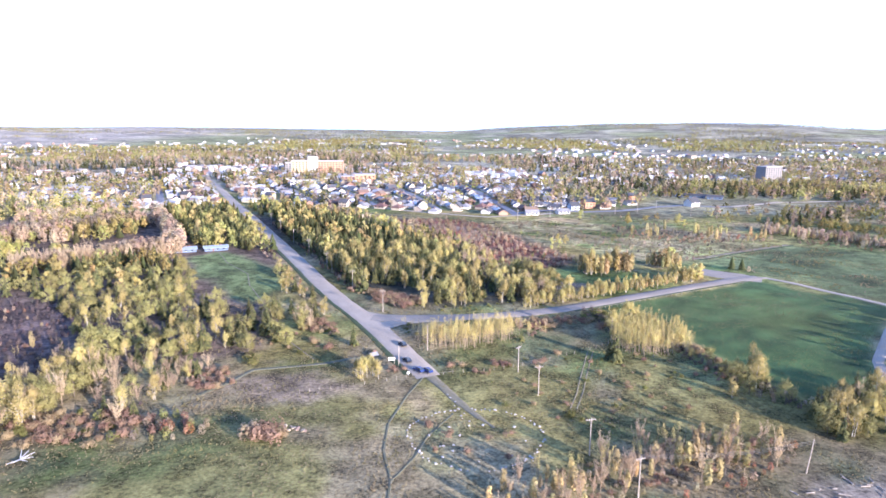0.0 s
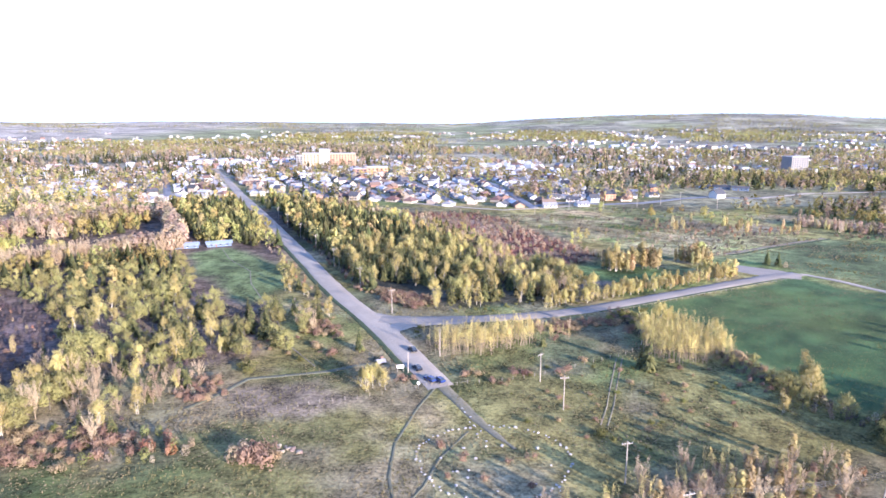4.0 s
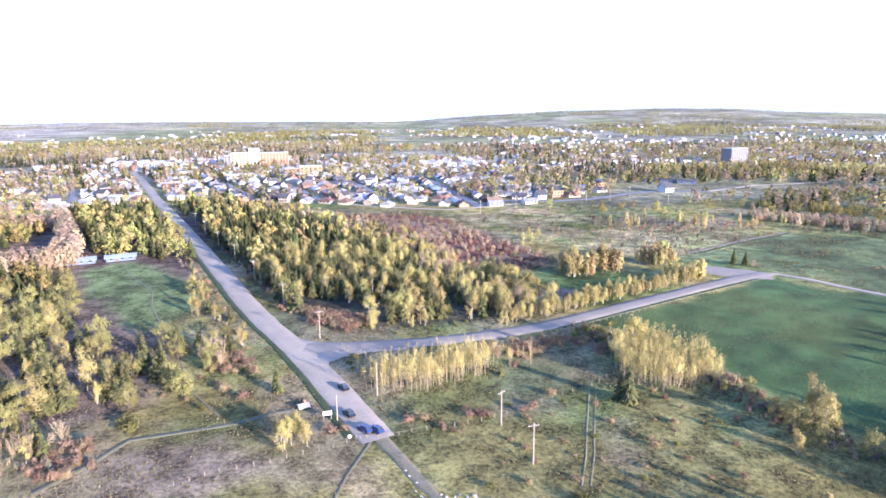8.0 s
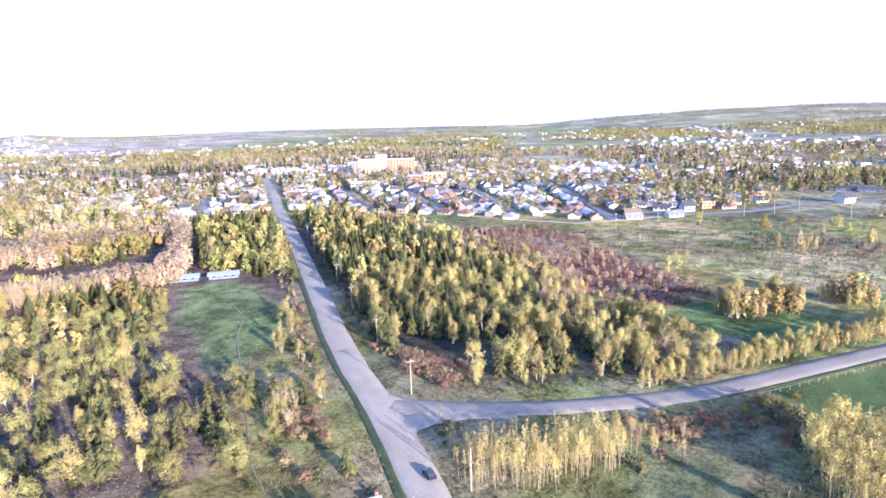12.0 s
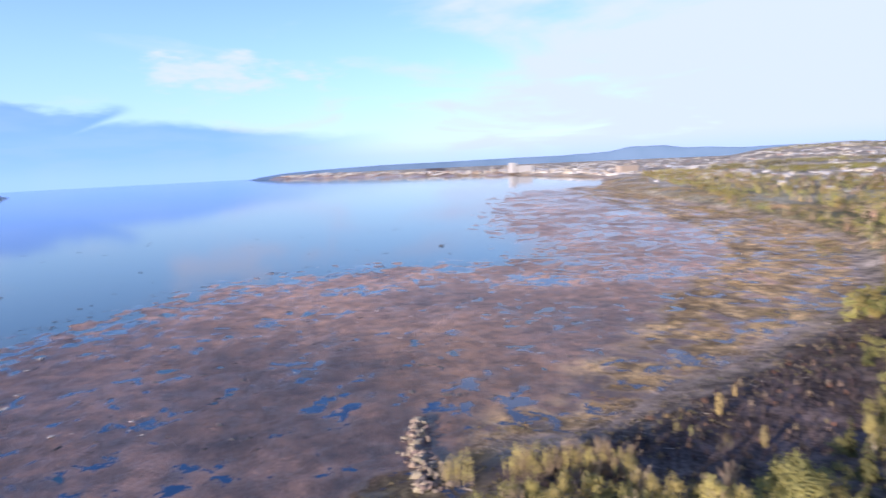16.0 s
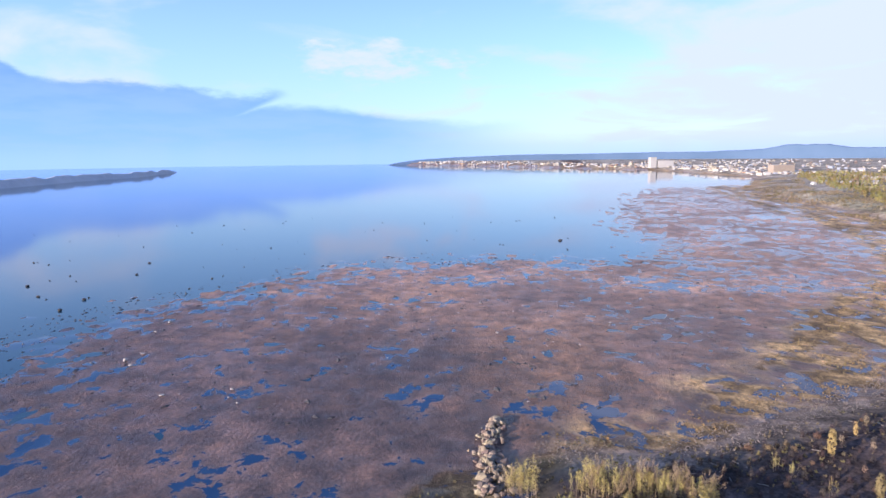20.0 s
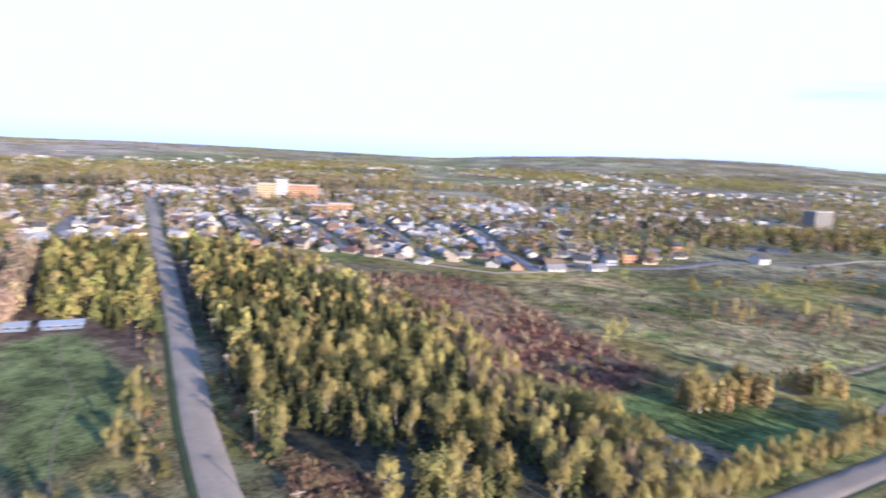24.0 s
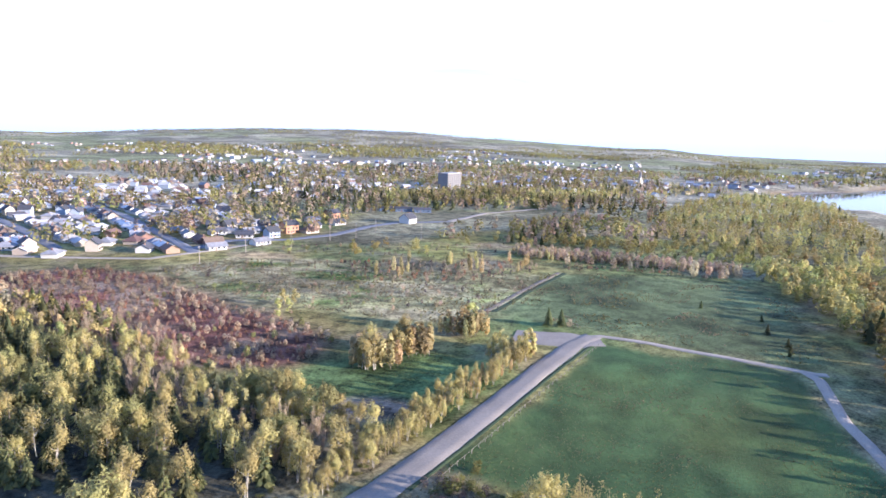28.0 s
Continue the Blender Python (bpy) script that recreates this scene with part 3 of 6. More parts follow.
shade = arith(et, "ADD", arith(et, "MULTIPLY", shade, arith(et, "SUBTRACT", 1.0, calm)), calm)
grey = et.nodes.new("ShaderNodeCombineXYZ")
for slot in grey.inputs:
    link(et, shade, slot)
# standing water in the hollows of the tidal mud: small pools and wet films
hollow = node(et, "ShaderNodeTexNoise", Scale=0.11, Detail=8.0, Roughness=0.6, Distortion=0.5)
basin = node(et, "ShaderNodeTexNoise", Scale=0.022, Detail=4.0)
rill = node(et, "ShaderNodeTexNoise", Scale=0.5, Detail=6.0, Roughness=0.65)
for tex in (hollow, basin, rill):
    link(et, spot, tex.inputs["Vector"])
soak = ramp(et, laid.outputs["Alpha"], 0.62, 0.28)
film = arith(et, "ADD", arith(et, "ADD", arith(et, "ADD", arith(et, "MULTIPLY", hollow.outputs[0], 0.58), arith(et, "MULTIPLY", basin.outputs[0], 0.30)), arith(et, "MULTIPLY", rill.outputs[0], 0.12)), arith(et, "MULTIPLY", soak, 0.10))
muddy = ramp(et, laid.outputs["Alpha"], 0.74, 0.64)
sedge_bed = arith(et, "MULTIPLY", ramp(et, laid.outputs["Alpha"], 0.625, 0.65), ramp(et, laid.outputs["Alpha"], 0.80, 0.70))
film = arith(et, "ADD", film, arith(et, "MULTIPLY", sedge_bed, 0.042))
pool = arith(et, "MULTIPLY", ramp(et, film, 0.575, 0.59), muddy)
damp = arith(et, "MULTIPLY", ramp(et, film, 0.46, 0.585), muddy)
ground_tone = blend(et, 1.0, laid.outputs["Color"], grey.outputs[0], "MULTIPLY")
streak = ramp(et, hollow.outputs[0], 0.40, 0.56, 1.35, 0.62)
banded = et.nodes.new("ShaderNodeCombineXYZ")
for slot in banded.inputs:
    link(et, streak, slot)
ground_tone = blend(et, arith(et, "MULTIPLY", sedge_bed, 0.9), ground_tone, blend(et, 1.0, ground_tone, banded.outputs[0], "MULTIPLY"))
ground_tone = blend(et, arith(et, "MULTIPLY", damp, 0.22), ground_tone, (0.11, 0.066, 0.05))
link(et, blend(et, pool, ground_tone, (0.018, 0.045, 0.105)), base.inputs["Base Color"])
dull = arith(et, "SUBTRACT", arith(et, "SUBTRACT", arith(et, "MAXIMUM", laid.outputs["Alpha"], 0.6), arith(et, "MULTIPLY", muddy, 0.11)), arith(et, "MULTIPLY", damp, 0.16))
dull = arith(et, "MINIMUM", 1.0, arith(et, "ADD", dull, arith(et, "MULTIPLY", sedge_bed, 0.3)))
link(et, arith(et, "ADD", arith(et, "MULTIPLY", dull, arith(et, "SUBTRACT", 1.0, pool)), arith(et, "MULTIPLY", pool, 0.05)), base.inputs["Roughness"])
link(et, arith(et, "ADD", 0.12, arith(et, "MULTIPLY", arith(et, "MULTIPLY", muddy, arith(et, "SUBTRACT", 1.0, arith(et, "MULTIPLY", sedge_bed, 0.85))), 0.33)), base.inputs["Specular IOR Level"])
relief = node(et, "ShaderNodeBump", Distance=0.5)
link(et, arith(et, "MULTIPLY", arith(et, "SUBTRACT", 1.0, pool), arith(et, "ADD", 0.5, arith(et, "MULTIPLY", muddy, 0.3))), relief.inputs["Strength"])
lump = node(et, "ShaderNodeTexNoise", Scale=0.42, Detail=9.0, Roughness=0.72)
link(et, spot, lump.inputs["Vector"])
link(et, arith(et, "ADD", tuft.outputs[0], arith(et, "MULTIPLY", arith(et, "MULTIPLY", lump.outputs[0], muddy), 2.4)), relief.inputs["Height"])
link(et, relief.outputs[0], base.inputs["Normal"])
sheet.materials.append(earth)
tagged(new("ground", sheet), "grassy coastal land with scrub and brown tidal mudflats", "ground", kind="structure")

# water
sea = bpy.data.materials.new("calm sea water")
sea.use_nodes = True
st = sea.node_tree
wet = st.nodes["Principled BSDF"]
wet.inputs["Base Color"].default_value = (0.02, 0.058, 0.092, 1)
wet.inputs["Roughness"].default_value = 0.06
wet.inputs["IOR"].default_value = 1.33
ripple = node(st, "ShaderNodeTexNoise", Scale=0.05, Detail=3.0)
link(st, st.nodes.new("ShaderNodeTexCoord").outputs["Object"], ripple.inputs["Vector"])
swell = node(st, "ShaderNodeBump", Strength=0.035, Distance=0.4)
link(st, ripple.outputs[0], swell.inputs["Height"])
link(st, swell.outputs[0], wet.inputs["Normal"])
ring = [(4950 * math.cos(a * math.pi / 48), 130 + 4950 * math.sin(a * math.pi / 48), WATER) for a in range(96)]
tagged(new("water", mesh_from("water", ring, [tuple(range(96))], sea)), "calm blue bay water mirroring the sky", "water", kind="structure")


def ribbon(name, line, width, material, lift, label, category="road", tags="structure", thick=0.15, closer=3.0):
    """A strip of road that lies on the ground and has a worn, uneven edge."""
    pts = []
    for (ax, ay), (bx, by) in zip(line, line[1:]):
        n = max(1, int(math.hypot(bx - ax, by - ay) / closer))
        pts += [(ax + (bx - ax) * k / n, ay + (by - ay) * k / n) for k in range(n)]
    pts.append(line[-1])
    rng = random.Random(name + str(line[0]))
    verts, faces = [], []
    for k, (x, y) in enumerate(pts):
        (px, py), (qx, qy) = pts[max(0, k - 1)], pts[min(len(pts) - 1, k + 1)]
        dx, dy = qx - px, qy - py
        n = math.hypot(dx, dy) or 1
        sx, sy = -dy / n, dx / n
        wide = width[min(k * len(width) // len(pts), len(width) - 1)] if isinstance(width, tuple) else width
        for across, drop in ((-0.5, -thick), (-0.46, 0), (-0.16, 0.03), (0.16, 0.03), (0.46, 0), (0.5, -thick)):
            w = across * wide + (rng.uniform(-0.12, 0.12) * min(wide, 4) * 0.3 if abs(across) > 0.4 else 0)
            vx, vy = x + sx * w, y + sy * w
            verts.append((vx, vy, float(gz(vx, vy)) + lift + drop))
        if k:
            a, b = 6 * (k - 1), 6 * k
            faces += [(a + j, a + j + 1, b + j + 1, b + j) for j in range(5)]
    return tagged(new(name, mesh_from(name, verts, faces, material, True)), label, category, kind=tags)


# ---- roads and trails ----
ribbon("road_main", ROAD_MAIN, 8.2, GRAVEL, 0.16, "pale gravel road running straight between woods to the town")
ribbon("road_bend", [(-24.5, 229), (-24, 236), (-18.5, 241.5), (-9, 244.5), (2, 246)], 8.0, GRAVEL, 0.15, "rounded gravel corner where the roads meet")
ribbon("road_corner", [(-39, 260), (-33, 252), (-25, 248), (-14, 247)], 4.0, GRAVEL, 0.14, "rounded gravel corner where the roads meet")
ribbon("road_side", ROAD_SIDE, 7.2, PACKED, 0.20, "gravel side road curving along a green field")
ribbon("ditch_west", [(-11.5, 192), (-18, 206), (-26.5, 224.5), (-38, 247.5), (-51.3, 271), (-67, 302), (-88, 348), (-118, 413)], 2.2, DITCH, 0.06, "dark grassy roadside ditch", "ditch")
ribbon("ditch_east", [(54, 255.5), (73, 265), (96, 277.5), (123, 292.5), (152, 307.5)], 1.3, DITCH, 0.10, "dark grassy roadside ditch", "ditch")
ribbon("drain_bank", [(141, 357.5), (178, 380.5), (219, 404.5)], 2.6, EARTH, 0.06, "bare tan bank beside the drain", "bank")
ribbon("drain", [(143, 355), (180, 378), (221, 402)], 2.6, DITCH, 0.08, "dark straight drain between two meadows", "ditch")
ribbon("gravel_lot", [(133, 327), (140, 320), (149, 313), (157, 309)], (14.0, 15.0, 17.0, 12.0), PACKED, 0.17, "pale gravel turning area at the road's end", "lot")
ribbon("path_east", [(157, 314), (161, 312.8), (170.8, 299.3), (180.3, 283.3), (187, 271), (193, 261.5), (196, 255.8), (198.5, 253.4)], 3.0, GRAVEL, 0.14, "pale gravel footpath along the field's edge", "path")
ribbon("path_south", [(194.5, 258), (192, 252), (182, 243.5), (169, 232.5), (161, 222.5), (153, 212.5), (144, 201), (136, 184)], 3.4, GRAVEL, 0.17, "pale gravel footpath beside the trees", "path")
ribbon("track_entry", [(-4.9, 192.6), (-0.9, 184), (3.8, 173.5), (9.7, 162.4), (13.7, 155.4)], (3.6, 3.4, 3.0, 2.2, 1.0), RUT, 0.09, "earthen vehicle track beyond the road's end", "track")
for off in (-0.9, 0.9):
    ribbon("wheel_rut", [(51 + off, 211), (47.5 + off, 200), (44 + off, 189), (41 + off, 179), (37 + off, 168)], 0.42, RUT, 0.07, "worn wheel rut across dry grass", "track")
ribbon("trail_west", [(-72.1, 174.5), (-65.6, 184.5), (-61.6, 194.5), (-50.9, 197.9), (-39.1, 200.9), (-30.2, 205.5), (-21.4, 207.4)], 1.8, TRAIL, 0.08, "narrow trodden footpath through grass", "path")
ribbon("trail_ring", [(-5.8, 191.6), (-10.7, 176.2), (-14.5, 157.8), (-14.4, 142.5), (-11.5, 129.4), (-11.4, 112)], 0.8, TRAIL, 0.08, "narrow trodden footpath through grass", "path")
ribbon("trail_inner", [(2.9, 164.3), (-3.8, 150.9), (-6.7, 139.6), (-11.5, 128.3)], 0.6, TRAIL, 0.08, "narrow trodden footpath through grass", "path")
ribbon("trail_clearing", [(-133.5, 369.1), (-118.8, 340.7), (-98.9, 313), (-91.9, 292.2), (-75.4, 260.8), (-63.3, 236.8), (-56.1, 221), (-43.9, 204.6)], 0.35, EARTH, 0.08, "faint footpath crossing the green clearing", "path")
STREETS = [[(-111, 574.5), (-161.7, 690.7), (-302.8, 1022.8)], [(-62.2, 580.8), (-122.2, 732.8), (-205.5, 916.4)], [(-7.4, 560.2), (-32.3, 663.7), (-64.8, 777.9), (-119.5, 922.6)],
           [(59.1, 523.9), (52.9, 574.6), (36.9, 703.6), (4.1, 863.8)], [(-262.7, 589.3), (-335.2, 747.6), (-416.3, 915.4)],
           [(58.8, 535.7), (84.2, 556.5), (119.8, 548.2), (151.9, 556.9), (190.7, 587.2), (222, 601), (264.5, 593.2)], [(-277.3, 770.3), (-199.7, 804.9), (-123.4, 807), (14.6, 804.1)]]
for line in STREETS:
    ribbon("street", line, 7.0, ASPHALT, 0.25, "grey asphalt street between houses", closer=9.0)
ribbon("service_road", [(-64.3, 568.5), (-25.7, 543.8), (34.4, 514.9), (90, 537.1)], 4.0, GRAVEL, 0.2, "gravel lane along the town's edge", closer=6.0)
ribbon("lot_road", [(264.5, 593.2), (328.2, 636.3), (411.5, 652.7)], 6.0, GRAVEL, 0.22, "gravel lane across bare building lots", closer=8.0)


# ---- trees: each kind is made in a few forms, then copied ----
def quads_mesh(centers, sizes, rng, flat=0.0, longer=1.0, upward=0.0, hearts=None):
    """Small leaf clumps as small pointed sprays around given centres, turned outwards as leaves turn to the light."""
    v, f = [], []
    heart = np.mean(centers, 0)
    reach = np.std(centers, 0) + 0.05
    for k, (c, s) in enumerate(zip(centers, sizes)):
        out = (c - heart) / reach
        n = out / (np.linalg.norm(out) + 0.01) * (0.75 if hearts else 1.1) + rng.normal(size=3) * 0.22
        if hearts:
            n = n + (c - hearts[k]) / (np.linalg.norm(c - hearts[k]) + 0.01) * 0.75
        n[2] *= 1 - flat
        n /= np.linalg.norm(n)
        a = np.cross(n, rng.normal(size=3))
        a = a / np.linalg.norm(a)
        a[2] += upward
        a /= np.linalg.norm(a)
        b = np.cross(n, a)
        k = len(v)
        v += [c - a * s * longer * 0.7 + b * s * 0.6, c - a * s * longer * 0.7 - b * s * 0.6, c + a * s * longer + n * s * 0.15]
        f.append((k, k + 1, k + 2))
    return v, f


def form_birch(seed, h=11.0, rounder=False):
    """A leafing tree: one to three leaning stems, limbs that rise from low down, and leaf sprays along them."""
    rng = np.random.default_rng(seed)
    wood = Build()
    centers, sizes, hearts = [], [], []
    stems = 1 if rounder else 1 + seed % 3
    for stem in range(stems):
        foot = rng.normal(size=2) * 0.25 * (stems > 1)
        lean = rng.normal(size=2) * (0.03 if stems == 1 else 0.075)
        tall = h * (1 if stem == 0 else rng.uniform(0.75, 0.95))
        zs = np.linspace(-0.3, tall * 0.94, 6)
        spine = np.array([[foot[0] + lean[0] * z + 0.12 * math.sin(z * 0.7 + seed), foot[1] + lean[1] * z + 0.12 * math.cos(z * 0.6 + seed), z] for z in zs])
        for k in range(5):
            wood.limb(spine[k], spine[k + 1], 0.14 * (1 - k / 5.4), 0.14 * (1 - (k + 1) / 5.4), 5)
        limbs = int((21 if rounder else 17) / stems ** 0.6)
        for k in range(limbs):
            u = rng.uniform(0.12, 0.9) if rounder else rng.uniform(0.05, 0.96)
            root = np.array([np.interp(u * tall, zs, spine[:, 0]), np.interp(u * tall, zs, spine[:, 1]), u * tall * (0.84 if rounder else 0.92)])
            turn = rng.uniform(0, 2 * math.pi) + k * 2.4
            out = h * ((0.40 - 0.34 * (u - 0.42) ** 2 * 4) if rounder else 0.235 * (1.12 - abs(u - 0.38) * 1.45)) * rng.uniform(0.65, 1.1)
            tip = root + np.array([math.cos(turn) * out, math.sin(turn) * out, out * (rng.uniform(0.25, 0.7) if rounder else rng.uniform(0.6, 1.4))])
            wood.limb(root, tip, 0.05, 0.015, 3)
            # a billow of leaf sprays round the outer half of the bough
            puff_at = root + (tip - root) * (0.82 if rounder else 0.72)
            for _ in range(66 if rounder else 60):
                d = rng.normal(size=3)
                d /= np.linalg.norm(d)
                ball = h * ((0.125 if rounder else 0.088) * rng.uniform(0.45, 1.1))
                spot_at = puff_at + d * ball * np.array([1, 1, 0.85 if rounder else 1.45]) + (tip - root) * rng.uniform(-0.3, 0.2)
                centers.append(spot_at)
                hearts.append(puff_at - np.array([0, 0, 0.3 * ball]))
                sizes.append(rng.uniform(0.15, 0.32) * (h / 11) if rounder else rng.uniform(0.12, 0.28) * (h / 11))
        for _ in range(36):
            centers.append(spine[-1] + rng.normal(size=3) * np.array([0.4, 0.4, 0.9]) * h * 0.06 - np.array([0, 0, h * 0.03]))
            hearts.append(spine[-1] - np.array([0, 0, h * 0.08]))
            sizes.append(rng.uniform(0.13, 0.3) * (h / 11))
    return wood, quads_mesh(centers, sizes, rng, 0.1, 1.35, 0.4, hearts)


def form_stems(seed, h=8.0):
    """A tuft of straight thin stems with sparse leaves in their upper part."""
    rng = np.random.default_rng(seed)
    wood = Build()
    centers, sizes = [], []
    for k in range(5):
        x, y = rng.normal(size=2) * 0.9
        tall = h * rng.uniform(0.7, 1.05)
        tx, ty = x * 1.15 + rng.normal() * 0.3, y * 1.15 + rng.normal() * 0.3
        wood.limb((x, y, -0.3), (tx, ty, tall), 0.06, 0.012, 4)
        for _ in range(66):
            u = rng.uniform(0.25, 1.02) ** 0.7
            r = h * 0.05 * (0.25 + math.sin(math.pi * min(1.0, 0.1 + 0.85 * u)))
            centers.append(np.array([x + (tx - x) * u + rng.normal() * r, y + (ty - y) * u + rng.normal() * r, tall * u]))
            sizes.append(rng.uniform(0.07, 0.16) * (h / 8))
    return wood, quads_mesh(centers, sizes, rng, 0.2, 1.7, 0.8)


def form_spruce(seed, h=10.0):
    rng = np.random.default_rng(seed)
    wood = Build().limb((0, 0, -0.3), (0, 0, h * 0.96), 0.17, 0.03, 5)
    v, f = [], []
    tiers = 15
    for k in range(tiers):
        u = k / (tiers - 1)
        z = h * (0.07 + 0.9 * u)
        reach = h * 0.26 * (1 - u) ** 0.85 + 0.18
        for b in range(int(10 - 5 * u)):
            turn = rng.uniform(0, 2 * math.pi)
            r = reach * rng.uniform(0.7, 1.15)
            d = np.array([math.cos(turn), math.sin(turn), 0])
            s = np.array([-d[1], d[0], 0])
            zz = z + rng.uniform(-0.3, 0.3)
            tip = d * r + np.array([0, 0, zz - r * rng.uniform(0.2, 0.5)])
            midp = d * r * 0.55 + np.array([0, 0, zz + r * 0.05])
            w = r * rng.uniform(0.20, 0.34)
            n = len(v)
            v += [np.array([0, 0, zz + 0.15]), midp + s * w - np.array([0, 0, w * 0.5]), tip, midp - s * w - np.array([0, 0, w * 0.5]), midp + np.array([0, 0, w * 0.3])]
            f += [(n, n + 1, n + 4), (n + 1, n + 2, n + 4), (n + 2, n + 3, n + 4), (n + 3, n, n + 4)]
    n = len(v)
    v += [np.array([0.1, 0, h * 0.9]), np.array([-0.1, 0.08, h * 0.9]), np.array([-0.02, -0.1, h * 0.9]), np.array([0, 0, h * 1.03])]
    f += [(n, n + 1, n + 3), (n + 1, n + 2, n + 3), (n + 2, n, n + 3)]
    return wood, (v, f)


def form_bare(seed, h=9.5):
    """A leafless tree or tall bush: stems that fan out from the foot and carry fine rising twigs."""
    rng = np.random.default_rng(seed)
    wood = Build()
    v, f = [], []
    wood.limb((0, 0, -0.3), (rng.normal() * 0.2, rng.normal() * 0.2, h * 0.9), 0.10, 0.02, 4)
    for k in range(12):
        turn, out = rng.uniform(0, 2 * math.pi), h * rng.uniform(0.06, 0.30)
        root = np.array([0, 0, h * rng.uniform(0.02, 0.3)])
        tip = np.array([math.cos(turn) * out, math.sin(turn) * out, h * rng.uniform(0.6, 1.0)])
        for _ in range(46):
            u = rng.uniform(0.15, 1.0)
            c = root + (tip - root) * u + rng.normal(size=3) * h * 0.018
            d = (tip - root) / np.linalg.norm(tip - root) + rng.normal(size=3) * 0.28
            d = d / np.linalg.norm(d) * h * rng.uniform(0.07, 0.15)
            s = np.cross(d, rng.normal(size=3))
            s = s / np.linalg.norm(s) * rng.uniform(0.03, 0.065)
            n = len(v)
            v += [c - s, c + s, c + d]
            f.append((n, n + 1, n + 2))
    return wood, (v, f)


def form_shrub(seed, h=2.2):
    rng = np.random.default_rng(seed)
    centers, sizes = [], []
    lobes = [(rng.normal() * 0.55, rng.normal() * 0.55, rng.uniform(0.45, 0.9)) for _ in range(6)]
    for _ in range(240):
        lx, ly, lh = lobes[rng.integers(len(lobes))]
        a, r = rng.uniform(0, 2 * math.pi), math.sqrt(rng.uniform(0, 1)) * 0.65
        z = lh * h * (1 - 0.7 * r * r) * rng.uniform(0.25, 1.05)
        centers.append(np.array([lx * h * 0.55 + math.cos(a) * r * h * 0.6, ly * h * 0.55 + math.sin(a) * r * h * 0.6, z]))
        sizes.append(rng.uniform(0.08, 0.20) * h * 0.55)
    v, f = quads_mesh(centers, sizes, rng, 0.3, 1.5, 0.6)
    stems = Build()
    for k in range(9):
        a = rng.uniform(0, 2 * math.pi)
        stems.limb((0.1 * math.cos(a), 0.1 * math.sin(a), -0.15), (math.cos(a) * h * rng.uniform(0.2, 0.5), math.sin(a) * h * rng.uniform(0.2, 0.5), h * rng.uniform(0.5, 0.85)), 0.035, 0.012, 3)
    n = len(v)
    return v + [np.array(p) for p in stems.v], f + [tuple(i + n for i in q) for q in stems.f]


STEM_LEAF = foliage("sparse straw-coloured leaves", (0.57, 0.47, 0.165), (0.47, 0.385, 0.14))
KINDS = {"birch": ("birch_tree", "slender birch with pale trunk and fresh yellow-green leaves", BIRCH_BARK, BIRCH_LEAF, "birches"),
         "broad": ("broadleaf_tree", "rounded broadleaf tree with young olive-green leaves", BARK, BROAD_LEAF, "broadleaf trees"),
         "spruce": ("spruce_tree", "dark green conical spruce with drooping boughs", BARK, SPRUCE_LEAF, "spruces"),
         "stem": ("young_birch", "tuft of slim pale birch stems with thin yellowish spring leaves", ASPEN_BARK, STEM_LEAF, "young birches"),
         "bare": ("bare_aspen", "leafless aspen with pinkish-tan twigs in a dense stand", ASPEN_BARK, TWIG, "bare aspens")}
SHRUBS = {"red": ("red_shrub", "low reddish leafless dogwood shrub on rough grass", RED_SHRUB, "red shrubs"),
          "tan": ("tan_shrub", "tan-grey leafless willow shrub on rough ground", TAN_SHRUB, "tan shrubs"),
          "dark": ("alder_shrub", "purple-brown leafless alder scrub, its colour darkened for shade", SHADED_SHRUB, "alder scrub"),
          "green": ("green_shrub", "low yellow-green leafing shrub beside the grass", GREEN_SHRUB, "green shrubs")}
MAKERS = {"birch": lambda s: form_birch(s), "stem": lambda s: form_stems(s), "broad": lambda s: form_birch(s, 9.5, True), "spruce": lambda s: form_spruce(s), "bare": lambda s: form_bare(s)}
SIZE = {"birch": 11.0, "broad": 9.5, "spruce": 10.0, "bare": 9.5, "stem": 8.0, "red": 2.2, "tan": 2.2, "green": 2.2, "dark": 2.2}
FORMS = {}
for kind, (name, label, bark, leaf, group) in KINDS.items():
    FORMS[kind] = []
    for k in range(5):
        wood, (v, f) = MAKERS[kind](11 * k + len(kind))
        FORMS[kind].append((wood.mesh("trunk", bark), mesh_from("crown", v, f, leaf)))
for kind, (name, label, leaf, group) in SHRUBS.items():
    FORMS[kind] = [mesh_from(name, *form_shrub(7 * k + len(kind)), leaf) for k in range(4)]

PLANTS = []  # kind, x, y, height
chance = random.Random(21)
ROADS = [(ROAD_MAIN, 7.5), (ROAD_SIDE, 5.5), ([(133, 327), (149, 313), (157, 309)], 9.0), ([(158, 314), (180, 283.3), (196, 255.8), (169, 232.5), (153, 212.5), (136, 184)], 3.5)]


def clear_of_roads(x, y):
    return all(float(along(np.array(x), np.array(y), line)) > gap for line, gap in ROADS)


def plant(kind, x, y, h):
    PLANTS.append((kind, x, y, h))


